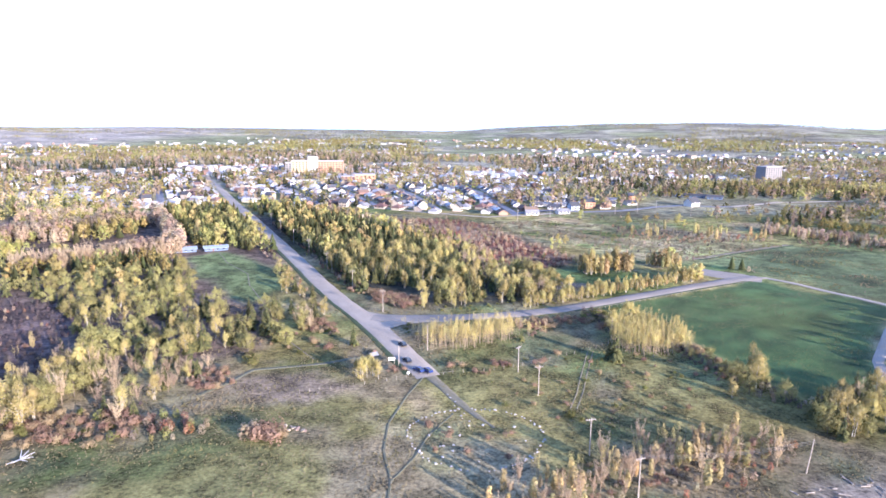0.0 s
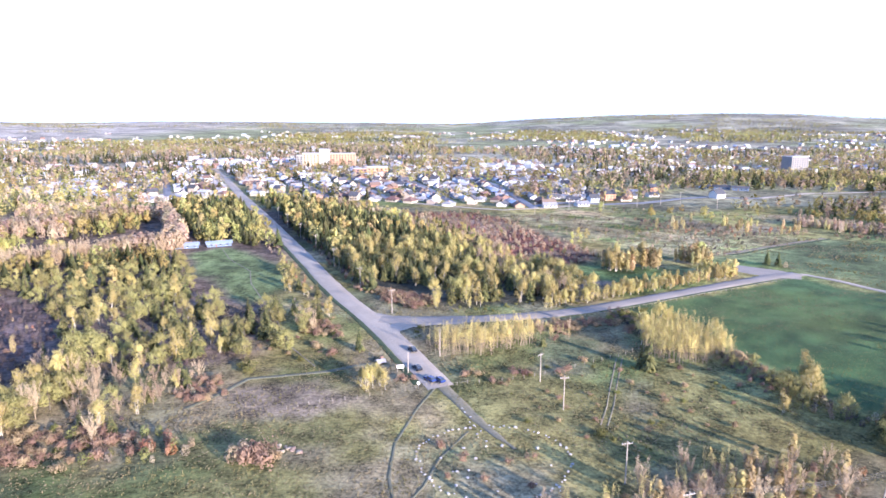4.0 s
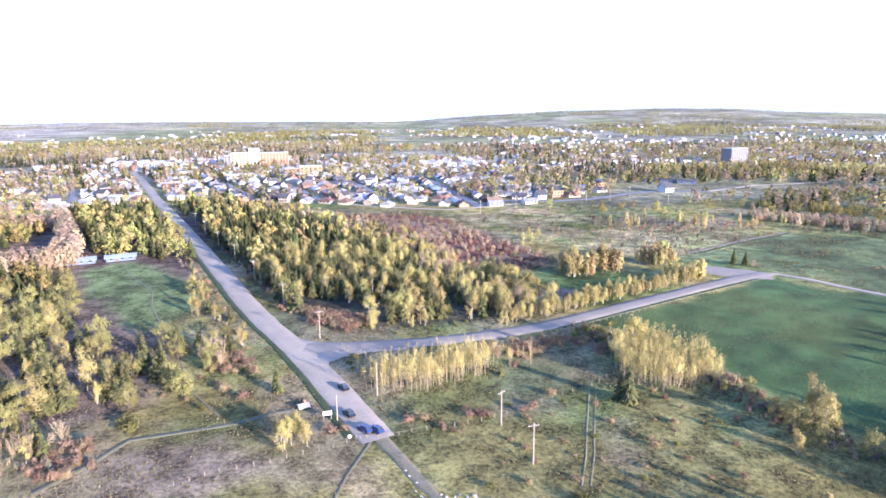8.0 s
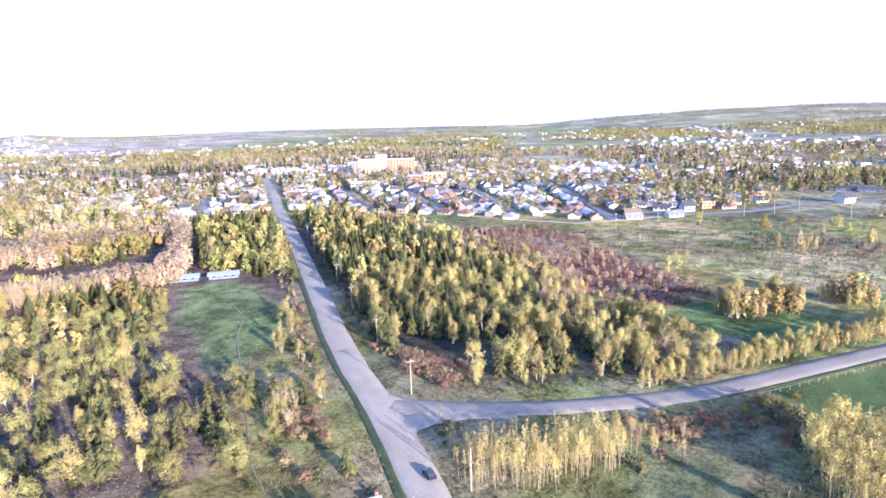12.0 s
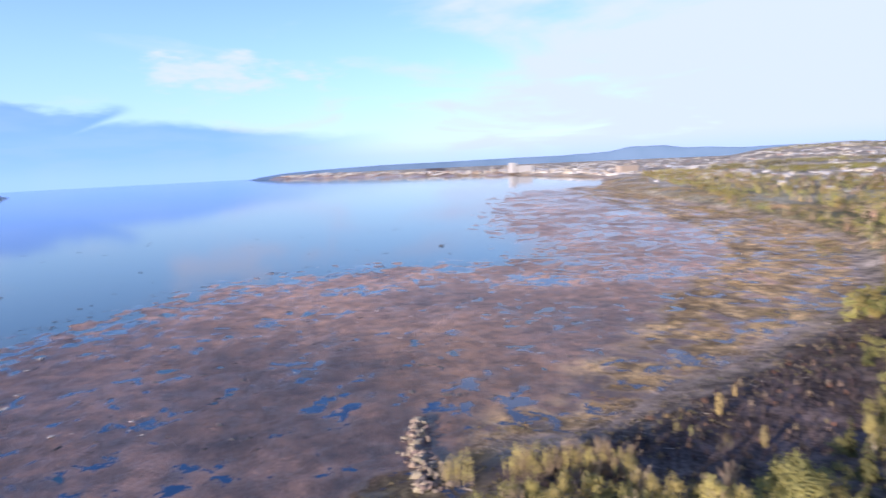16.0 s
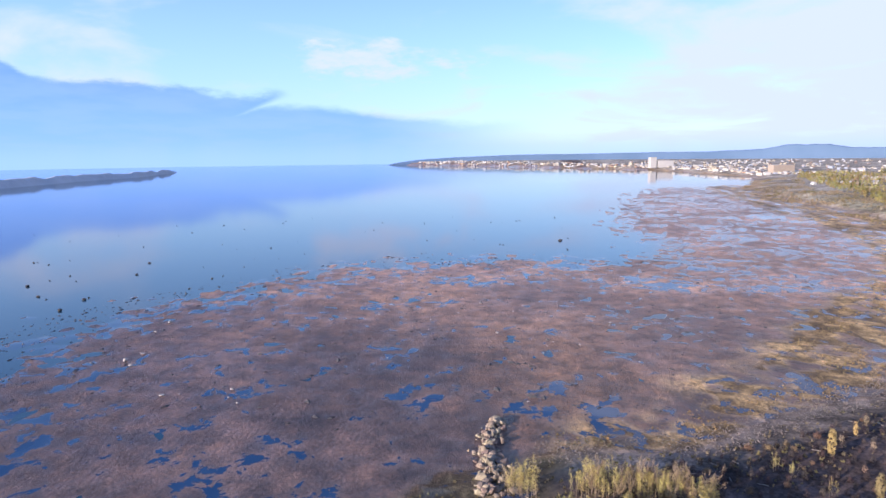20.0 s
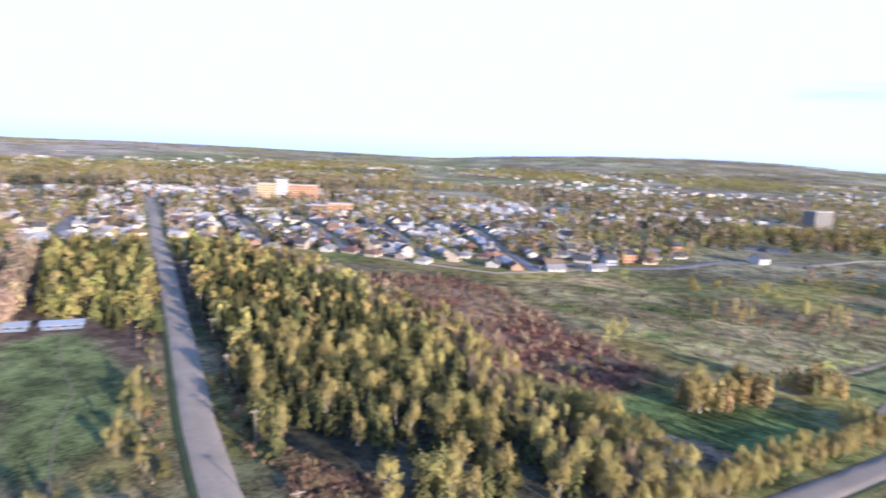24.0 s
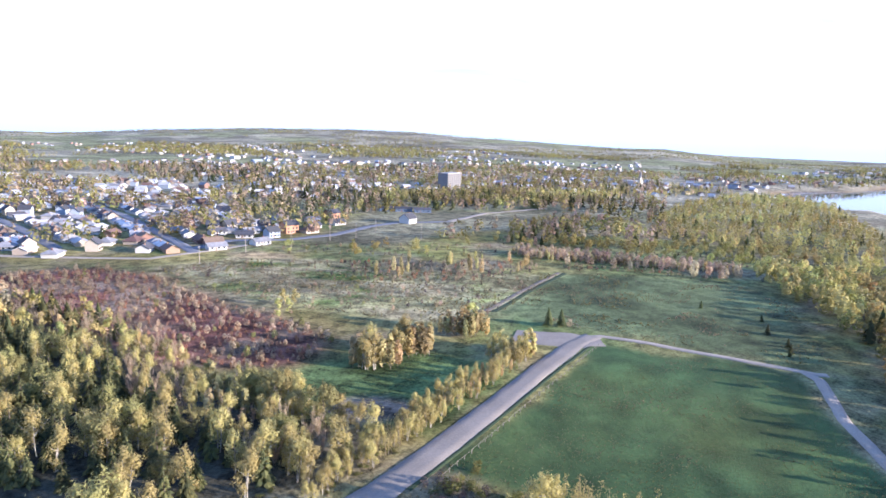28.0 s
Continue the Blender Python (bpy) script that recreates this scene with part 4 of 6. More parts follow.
def scatter(poly, gap, mix, sizes=(0.75, 1.2), edge=1.5, avoid=(), clumps=0.3):
    """Fill a stretch of ground with a mix of kinds, unevenly."""
    xs, ys = [p[0] for p in poly], [p[1] for p in poly]
    kinds, weights = list(mix), list(mix.values())
    x = min(xs)
    while x < max(xs):
        y = min(ys)
        while y < max(ys):
            px, py = x + chance.uniform(-0.48, 0.48) * gap, y + chance.uniform(-0.48, 0.48) * gap
            if float(inside(np.array(px), np.array(py), poly)) > chance.uniform(-edge, edge) and clear_of_roads(px, py):
                if all(float(inside(np.array(px), np.array(py), a)) < 1 for a in avoid):
                    clumpy = float(fbm(np.array(px), np.array(py), 30, 2))
                    kind = kinds[int(len(kinds) * ((0.5 + clumpy * 2.4) % 1.0))] if chance.random() < clumps else chance.choices(kinds, weights)[0]
                    plant(kind, px, py, SIZE[kind] * chance.uniform(*sizes))
            y += gap
        x += gap


# west woods between the shore and the clearing
scatter([(-122, 190), (-131, 207), (-140, 228), (-164, 258), (-200, 272), (-228, 316), (-203, 348), (-142, 333), (-120, 294), (-106, 266), (-92, 264), (-82, 254), (-76, 240), (-73, 213), (-91, 194)],
        5.8, {"spruce": 4.5, "broad": 7, "birch": 1, "dark": 3}, (0.55, 1.15), avoid=(CLEARING,), clumps=0.25)
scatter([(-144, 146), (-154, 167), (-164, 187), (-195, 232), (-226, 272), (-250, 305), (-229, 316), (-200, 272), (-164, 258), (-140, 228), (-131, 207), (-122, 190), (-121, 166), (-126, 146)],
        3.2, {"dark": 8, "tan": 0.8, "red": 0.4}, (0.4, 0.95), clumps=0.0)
scatter([(-258, 304), (-300, 350), (-262, 366), (-232, 350), (-229, 316)], 4.4, {"tan": 4, "dark": 2, "broad": 2.5, "green": 1}, (0.7, 1.2))
scatter([(-120.2, 134), (-111.5, 133.6), (-106.3, 157.5), (-102.7, 187.4), (-114.2, 191.7), (-118.8, 178.8)], 4.4, {"broad": 3, "birch": 2, "bare": 1}, (0.9, 1.15))
scatter([(-140, 133.5), (-134, 133.5), (-134, 141), (-140, 141)], 1.9, {"stem": 1, "bare": 1}, (0.6, 0.95))
scatter([(-144, 149), (-134, 149), (-133, 177), (-143, 177)], 2.1, {"stem": 3, "bare": 1}, (0.55, 0.95))
for x, y, h in ((-164.8, 210.2, 9), (-155.4, 194.8, 6), (-152.3, 197.5, 5), (-144, 211.9, 8), (-143.2, 202.7, 6), (-177.9, 220.9, 5)):
    plant("stem", x, y, h * 0.8)

scatter([(-260.8, 368.4), (-232, 382.1), (-258.8, 472), (-253.3, 520.4), (-331.6, 495.7)], 7.0, {"bare": 5, "broad": 2, "green": 1}, (0.8, 1.1))
scatter([(-232, 382.1), (-218.4, 385.3), (-200.3, 424.8), (-235.6, 490.4), (-258.8, 472)], 7.0, {"broad": 3, "spruce": 1, "birch": 1})
scatter([(-212, 306), (-187, 322), (-155, 349), (-164, 359), (-197, 333), (-223, 317)], 3.6, {"bare": 1}, (0.95, 1.25), clumps=0.0)
scatter([(-273, 384), (-250, 406), (-230, 442), (-212, 460), (-221, 471), (-240, 452), (-260, 417), (-283, 394)], 3.8, {"bare": 1}, (0.95, 1.25), clumps=0.0)
scatter([(-156.5, 345.5), (-147.4, 359.8), (-211.6, 481.9), (-249.2, 522.1), (-236.8, 507.5), (-175.3, 397)], 4.6, {"bare": 1}, (1.0, 1.45))
scatter([(-146, 374.4), (-100.7, 368.5), (-142.4, 464.7), (-192.9, 554.5), (-239.4, 537.7), (-210.5, 485.7)], 6.5, {"spruce": 4, "broad": 4, "birch": 2})
scatter([(-90, 336), (-77, 312), (-66, 288), (-56, 269), (-44.5, 246), (-56, 249.6), (-72, 280), (-80, 300)], 4.8, {"broad": 3, "birch": 1, "spruce": 3, "tan": 4}, (0.45, 0.85))
scatter([(-76, 262), (-59, 254), (-54, 231), (-60, 214), (-76, 205), (-82, 235)], 6.4, {"spruce": 5, "broad": 3, "tan": 2, "dark": 2}, (0.55, 1.0), clumps=0.0)
scatter([(-55.7, 247.7), (-40.6, 234.3), (-34.9, 221.2), (-44.5, 222.9), (-57.7, 234.8)], 5.0, {"tan": 3, "bare": 1}, (0.6, 1.0))
scatter([(-114, 188), (-97, 157), (-79, 152), (-82, 170), (-75, 193), (-97, 202), (-126, 194), (-125, 168)], 4.6, {"birch": 1.5, "broad": 1.5, "bare": 4, "tan": 5, "dark": 2, "spruce": 1}, (0.55, 0.95), clumps=0.0)
scatter([(-115, 141.2), (-70, 144.5), (-57.7, 155), (-80.7, 161.8), (-110.1, 159.6)], 3.2, {"red": 4, "tan": 5, "green": 1.6}, (0.7, 1.5), clumps=0.0)
PLANTS[:] = [p for p in PLANTS if math.hypot(p[1] + 99, p[2] - 136) > 6.5]
# woods between the two roads: conifers inside, birch along the sunny edge
scatter([(-142.5, 516), (-114.5, 532), (-52, 450), (-21, 400), (0, 359), (15, 316), (21, 282), (1, 282), (-24.5, 293), (-40, 303), (-56.5, 326), (-92.5, 399)], 4.6, {"spruce": 7, "broad": 1.2, "birch": 2.0, "dark": 0.6}, (0.7, 1.15), clumps=0.0)
scatter([(-108.5, 537), (-97.5, 543), (-30.5, 452), (6.5, 407), (29, 333), (46.5, 305), (44, 274), (27, 274), (21, 291), (11, 322), (-6, 380), (-46, 451)], 4.6, {"birch": 5, "broad": 2.5, "stem": 2, "bare": 4, "spruce": 0.8}, (0.55, 0.95))
scatter([(-6.5, 265.2), (9.2, 264), (43.7, 270.5), (43.8, 277.8), (23.3, 279.3), (-0.7, 277.8)], 5.2, {"birch": 3, "spruce": 3, "broad": 1}, (0.7, 1.05), clumps=0.0)
scatter([(-36, 284), (-17, 274), (-8, 267), (-16, 258), (-29, 268)], 1.9, {"tan": 4, "red": 5}, (0.8, 1.5), clumps=0.0)
for x, y, h in ((-9.2, 264, 11.5), (1, 267.5, 13), (5, 276, 11), (30.4, 273.2, 11), (25.3, 277.2, 10), (36.5, 276.6, 9), (3, 294, 13), (8, 299, 12), (-1, 298, 11), (40, 302, 13), (35, 307, 12), (45, 297, 11), (48, 288, 12), (24, 287, 11), (-112, 202, 13), (-119, 205, 12.5)):
    plant("birch" if h < 12 else "broad", x, y, h)
scatter([(-16, 257.1), (9.3, 255.9), (43.6, 265.7), (43.7, 270.5), (9.2, 261.7), (-16.1, 261.6)], 4.2, {"green": 3, "birch": 1}, (0.35, 0.6))
# young birches along the side road
scatter([(34, 259), (50, 265.5), (70, 275.5), (93, 288), (118, 302), (128, 309), (126, 314), (112, 305), (89, 294), (63, 280), (40, 267)], 1.8, {"birch": 4, "stem": 1.5, "green": 1}, (0.36, 0.6), 0.3)
scatter([(35.4, 264.4), (60.5, 275.5), (56.5, 284.7), (44.4, 308.5), (36.1, 314.8), (29.4, 280.3)], 5.5, {"birch": 4, "broad": 1}, (0.6, 0.95))
scatter([(67, 325), (70, 318), (82, 315), (84, 322)], 2.0, {"stem": 7, "birch": 0.6}, (1.0, 1.35), 0.3, clumps=0.0)
scatter([(86, 328), (88, 321), (97, 319), (97, 326)], 2.0, {"stem": 7, "birch": 0.6}, (1.0, 1.35), 0.3, clumps=0.0)
scatter([(108, 340), (112, 332), (124, 330), (122, 338)], 2.2, {"stem": 5, "birch": 0.6}, (0.9, 1.2), 0.3, clumps=0.0)
scatter([(110, 316), (112, 308), (122, 303), (130, 310), (120, 316)], 2.6, {"birch": 4, "stem": 2, "tan": 2}, (0.6, 0.85), 0.3, clumps=0.0)
# scrub on both verges of the main road
VERGE = [(-22, 265), (-47, 274.3), (-70.8, 323.3), (-103.4, 393.5), (-139.3, 471.8)]
scatter([(x + 7.4, y + 3.7) for x, y in VERGE] + [(x + 14.5, y + 7.2) for x, y in VERGE[::-1]], 3.0, {"tan": 4, "dark": 3, "green": 2, "red": 2}, (0.45, 1.2))
scatter([(x - 7.2, y - 3.6) for x, y in VERGE[1:]] + [(x - 13, y - 6.5) for x, y in VERGE[:0:-1]], 3.6, {"tan": 4, "dark": 2, "green": 3, "red": 1}, (0.4, 1.0))
scatter([(x + 10, y + 5) for x, y in VERGE[1:]] + [(x + 15, y + 7.5) for x, y in VERGE[:0:-1]], 4.6, {"spruce": 4, "birch": 2, "broad": 1}, (0.85, 1.15), clumps=0.0)
# stand of bare stems south of the side road and the young trees at the bend
scatter([(-6, 214.5), (9.6, 213.2), (25.2, 221.4), (25.1, 233), (7.5, 226.3), (-5.1, 222.4)], 2.3, {"stem": 1}, (0.85, 1.15))
scatter([(25.2, 222.4), (39, 227.9), (41.2, 239.5), (27.1, 235.5)], 2.8, {"stem": 2, "bare": 2, "red": 1}, (0.5, 0.8))
scatter([(-20.6, 241.5), (-10.8, 222.1), (-6.9, 216.4), (-4.1, 220.5), (-11.9, 236.1), (-16.9, 244.8)], 2.4, {"stem": 3, "green": 1}, (0.45, 0.75))
# tree line on the field's near side
scatter([(61.5, 232.8), (59.8, 210.4), (68.7, 206.6), (85, 208.7), (85.4, 220), (74.9, 236.4)], 2.3, {"stem": 8, "birch": 0.6}, (0.85, 1.2), clumps=0.0)
scatter([(56.9, 255.7), (59.4, 232.5), (73.8, 236.1), (66.3, 255.8)], 2.8, {"tan": 4, "dark": 2, "green": 2, "red": 1}, (0.6, 1.3))
scatter([(80, 214), (90, 212), (97, 192), (104, 174), (118, 174), (112, 164), (94, 170), (84, 190)], 2.7, {"dark": 4, "tan": 4, "broad": 0.7, "birch": 0.5, "red": 1}, (0.6, 1.1))
scatter([(60.8, 211.5), (78.9, 207), (86.8, 187.9), (72.7, 187.1), (58.6, 198.4)], 6.5, {"tan": 3, "red": 2, "green": 1}, (0.4, 0.9))
plant("spruce", 57.2, 201.7, 11.5)
plant("spruce", 55.7, 203.6, 8)
scatter([(96, 152), (108, 148), (126, 160), (140, 182), (124, 178), (106, 168)], 3.6, {"birch": 3, "spruce": 6, "broad": 1.5, "bare": 1}, (0.55, 0.95), clumps=0.0)
scatter([(23.6, 122.9), (39.3, 121.1), (62, 140.3), (72, 138.4), (69.9, 148.8), (53.9, 148.4), (33.3, 135.3), (21.6, 131)], 2.3, {"stem": 4, "bare": 3, "tan": 4, "red": 1.5}, (0.5, 0.85), clumps=0.0)
scatter([(46, 123), (78, 132), (90, 149), (74, 153), (58, 142)], 2.8, {"red": 3, "tan": 4, "bare": 1, "stem": 1}, (0.55, 1.0), clumps=0.0)
scatter([(8.1, 112.4), (33.5, 106.7), (23.6, 131), (11.9, 128.8)], 2.7, {"stem": 3, "bare": 2, "tan": 4}, (0.4, 0.75), clumps=0.0)
for x, y, h in ((-47.0, 147.5, 5.2), (-43.6, 146.8, 4.8), (-49.8, 147.4, 4.4), (-45.4, 149.6, 5.0), (-41.6, 148.2, 3.6), (-48.2, 150.2, 4.2)):
    plant("red" if h > 4.6 else "tan", x, y, h)
for x, y in ((2, 151), (11.8, 149.2), (17.6, 151.4), (-1.8, 142.8), (6, 141.9), (15.7, 139.1), (-3.8, 156)):
    plant("red" if x % 4 else "tan", x, y, chance.uniform(1.4, 2.2))
for x, y, h in ((-25.4, 187.4, 7.4), (-22.5, 190.6, 6.8), (-20.6, 188.6, 7), (-23.5, 193.5, 6.5), (-27.4, 190.4, 6), (-24, 189.5, 7), (-25.5, 191.5, 6.6)):
    plant("birch", x, y, h)
for kind, x, y, h in (("spruce", -72.9, 231.6, 9), ("spruce", -67.2, 233.3, 8.5), ("spruce", -74.1, 224.4, 10), ("broad", -68.1, 210.8, 8), ("broad", -56.3, 216.5, 9), ("broad", -59.1, 218.3, 7.5), ("spruce", -78.1, 221.8, 9),
                      ("broad", -57.6, 248.7, 7.5), ("birch", -49.2, 250.5, 8), ("broad", -70.9, 213.5, 7), ("spruce", -88.1, 209.3, 10), ("spruce", -84.3, 212.8, 11), ("spruce", -80.8, 191.9, 9), ("broad", -94.5, 210.5, 10),
                      ("spruce", -76.8, 228.1, 8), ("broad", -63.7, 225.9, 7), ("tan", -46.5, 219.2, 3), ("green", -49.7, 209.2, 2), ("spruce", 28.1, 220.6, 5), ("broad", 91.9, 189.3, 6.5), ("broad", 98, 183.4, 5), ("birch", 85, 175.4, 6),
                      ("broad", 89, 202.4, 5.5), ("tan", 86.1, 208.8, 5), ("broad", 82.9, 203.6, 5)):
    plant(kind, x, y, h)
scatter([(-53.8, 243.9), (-42.6, 238.1), (-40.6, 230.5), (-52.1, 228.3), (-57.7, 236.6)], 2.6, {"tan": 5, "red": 3}, (0.8, 1.4))
scatter([(-78.6, 195.6), (-67, 193.1), (-63.6, 185.3), (-67.9, 178), (-81.4, 182.5)], 2.8, {"tan": 5, "red": 3}, (0.7, 1.3))
scatter([(25.1, 239.8), (35.2, 245.6), (53.6, 248.1), (57.5, 239.3), (43.1, 235.1), (29.1, 233.5)], 2.6, {"red": 4, "tan": 4}, (0.6, 1.2))
scatter([(3.9, 193.6), (43.1, 211.3), (74.7, 191.2), (73.1, 170.6), (39.1, 151.8), (19.5, 161.6)], 8.5, {"tan": 4, "red": 2, "green": 2}, (0.3, 0.8))
plant("spruce", -32, 216.6, 8.5)
plant("green", -63.5, 200.6, 4.2)
plant("red", -40.8, 213.8, 2.8)
for x, y in ((-15.6, 193.5), (-12.7, 195.4), (-16.6, 196.3), (16.6, 198.7), (19.5, 197.8), (9.8, 193.6), (1.9, 197.3), (30.3, 199.2), (33.2, 201.4)):
    plant("red", x, y, chance.uniform(1.6, 2.6))
for x, y in ((5.8, 197.4), (12.8, 191.8), (39.1, 207.9), (27.3, 203.1), (61, 175.1), (69.2, 168.3), (49.2, 169.3), (55.8, 181.4), (35.1, 161.9), (64.7, 189.9)):
    plant(chance.choice(("tan", "green")), x, y, chance.uniform(1.2, 2.6))
scatter([(-70.3, 205.2), (-39, 205.5), (-38.9, 238.1), (-67.3, 229.6)], 9.0, {"green": 2, "tan": 2, "red": 1}, (0.4, 0.9))
# red scrub, hummocky meadow and its shrubs
scatter(RED_LAND, 3.3, {"red": 6, "tan": 2.5, "dark": 0.8}, (0.3, 0.8), clumps=0.0)
scatter(RED_LAND, 6.6, {"tan": 6, "green": 0.6}, (0.8, 1.6), clumps=0.0)
scatter(PALE_LAND, 9.0, {"tan": 5, "green": 1, "dark": 1}, (0.4, 1.1))
scatter([(116.6, 422.6), (165.4, 405.3), (214.2, 411.6), (221.4, 432.7), (176.3, 451.7), (123.6, 470.1)], 4.5, {"tan": 5, "stem": 0.5, "red": 2, "dark": 2}, (0.6, 1.1))
scatter([(53.7, 379), (81.3, 386.8), (85.2, 399.4), (61.7, 400)], 5.5, {"bare": 2, "birch": 1, "tan": 1}, (0.5, 0.8))
plant("spruce", 151, 330.4, 7.5)
plant("spruce", 155.4, 328.3, 7.0)
plant("tan", 158.6, 327.3, 3.0)
scatter(EAST_FIELD, 24.0, {"tan": 3, "spruce": 0.3, "green": 1}, (0.22, 0.42), -3)
for x, y, h in ((229.3, 324.5, 3.5), (220.9, 288.5, 4.2), (209.2, 272.2, 3.2), (213.6, 275.9, 3.5), (204.6, 269.6, 2.6), (235.8, 300.9, 3)):
    plant("spruce", x, y, h)
for x, y in ((55.6, 247.2), (59.7, 245.4), (63.8, 242.4), (70.5, 255.2)):
    plant("green", x, y, 2.4)
# eastern woods: a bare belt along the meadow, mixed woods behind, pale leafing trees by the path
scatter([(228, 462), (252, 446), (286, 410), (312, 368), (304, 354), (272, 394), (246, 420), (222, 440)], 2.7, {"bare": 6, "stem": 3, "tan": 3}, (0.45, 0.7), clumps=0.0)
scatter([(226, 404), (254, 394), (286, 352), (292, 362), (262, 404), (232, 424)], 4.2, {"tan": 5, "red": 1, "bare": 1}, (0.5, 1.0), clumps=0.0)
scatter([(262, 470), (330, 372), (352, 380), (352, 440), (290, 480)], 6.0, {"broad": 5, "tan": 2, "dark": 3}, (0.5, 0.85), clumps=0.0)
scatter([(304, 352), (292, 330), (274, 306), (260, 284), (240, 264), (222, 248), (208, 232), (230, 210), (300, 250), (350, 320), (336, 372)], 6.0, {"broad": 7, "birch": 5, "spruce": 0.4, "dark": 1}, (0.7, 1.1), clumps=0.0)
scatter([(212, 250), (204, 238), (186, 226), (174, 212), (160, 190), (150, 168), (164, 160), (196, 188), (222, 224), (224, 244)], 5.2, {"broad": 6, "birch": 4}, (0.8, 1.1), clumps=0.0)
scatter([(352, 310), (420, 320), (560, 420), (700, 520), (790, 580), (850, 660), (760, 700), (600, 640), (470, 560), (360, 470), (350, 400)], 8.2, {"spruce": 0.7, "broad": 9, "birch": 2, "dark": 1}, (0.6, 1.0), clumps=0.0)
scatter([(262, 800), (316, 730), (340, 690), (420, 680), (500, 690), (620, 750), (560, 800), (440, 840), (330, 850)], 8.4, {"birch": 4, "spruce": 1.2, "broad": 4}, (0.75, 1.05), clumps=0.0)
scatter([(560, 700), (720, 720), (860, 760), (900, 840), (700, 960), (560, 940), (450, 860)], 13.0, {"broad": 4, "birch": 4, "bare": 2, "spruce": 1}, (0.55, 0.9), clumps=0.2)
scatter([(226, 480), (268, 462), (310, 500), (420, 590), (350, 580), (264, 522)], 8.0, {"bare": 3, "broad": 3, "spruce": 1.5, "tan": 3}, (0.5, 0.8))
scatter([(96, 500), (186, 462), (221, 462), (235, 488), (195, 506), (111, 530)], 7.0, {"tan": 5, "broad": 0.8, "green": 2, "dark": 2}, (0.5, 0.9))
# north-western woods out to the far town
scatter([(-268, 322), (-312, 366), (-380, 410), (-460, 454), (-600, 494), (-830, 508), (-830, 524), (-600, 512), (-450, 474), (-370, 430), (-300, 372), (-262, 334)], 5.5, {"tan": 5, "broad": 2, "bare": 2, "green": 1}, (0.6, 1.0), clumps=0.2)
scatter([(-298.5, 354.4), (-372.9, 428.7), (-466.8, 481.5), (-586.4, 525.8), (-678.7, 555.8), (-558, 644.9), (-300, 595.2), (-243.6, 533.2), (-331.6, 495.7)], 9.5, {"broad": 5, "birch": 3, "bare": 4, "spruce": 0.6})
scatter([(-680.7, 546.3), (-1145.9, 617.6), (-1982.1, 785.3), (-2066.4, 1006.4), (-1009.6, 750.9), (-558, 644.9)], 17.0, {"broad": 5, "birch": 3, "bare": 3, "spruce": 0.3})
scatter([(-784, 505), (-1054, 573), (-1285, 617), (-1712, 706), (-1700, 740), (-1285, 662), (-1040, 612), (-784, 545)], 10.0, {"broad": 4, "tan": 3, "stem": 2, "birch": 1}, (0.7, 1.1), clumps=0.0)
scatter([(-192.9, 554.5), (-135, 488.8), (-104.5, 536.4), (-143.3, 575.5)], 8.0, {"broad": 2, "spruce": 2, "birch": 1})

LIMIT = {"birch": 298, "broad": 260, "spruce": 298, "bare": 200, "stem": 295, "red": 215, "tan": 225, "green": 80, "dark": 60}
PLANTS.sort(key=lambda p: min(math.hypot(p[1] - 10, p[2] - 215), 25 + math.hypot(p[1] + 145, p[2] - 150)))
made_of, REST = {k: 0 for k in LIMIT}, []
for kind, x, y, h in PLANTS:
    z = float(gz(x, y))
    if z < WATER + 0.5:
        continue
    if made_of[kind] >= LIMIT[kind]:
        REST.append((kind, x, y, z, h))
        continue
    made_of[kind] += 1
    s = h / SIZE[kind]
    m = Matrix.Translation((x, y, z)) @ Matrix.Rotation(chance.uniform(0, 6.28), 4, "Z") @ Matrix.Diagonal((s * chance.uniform(0.85, 1.15), s * chance.uniform(0.85, 1.15), s, 1))
    if kind in KINDS:
        name, label, bark, leaf, group = KINDS[kind]
        trunk_mesh, crown_mesh = chance.choice(FORMS[kind])
        tree = tagged(new(name), label, "tree", group)
        tree.matrix_basis = m
        part("trunk", trunk_mesh, tree)
        part("crown", crown_mesh, tree)
    else:
        name, label, leaf, group = SHRUBS[kind]
        bush = tagged(new(name, chance.choice(FORMS[kind])), label, "shrub", group)
        bush.matrix_basis = m


# ---- the rest of the woods: simpler trees joined by kind ----
TINTS = {"stem": (0.48, 0.39, 0.17), "birch": (0.455, 0.38, 0.142), "broad": (0.36, 0.322, 0.108), "spruce": (0.11, 0.115, 0.045), "bare": (0.46, 0.355, 0.235), "red": (0.33, 0.175, 0.10),
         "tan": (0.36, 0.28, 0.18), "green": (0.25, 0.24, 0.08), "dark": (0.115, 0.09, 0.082)}


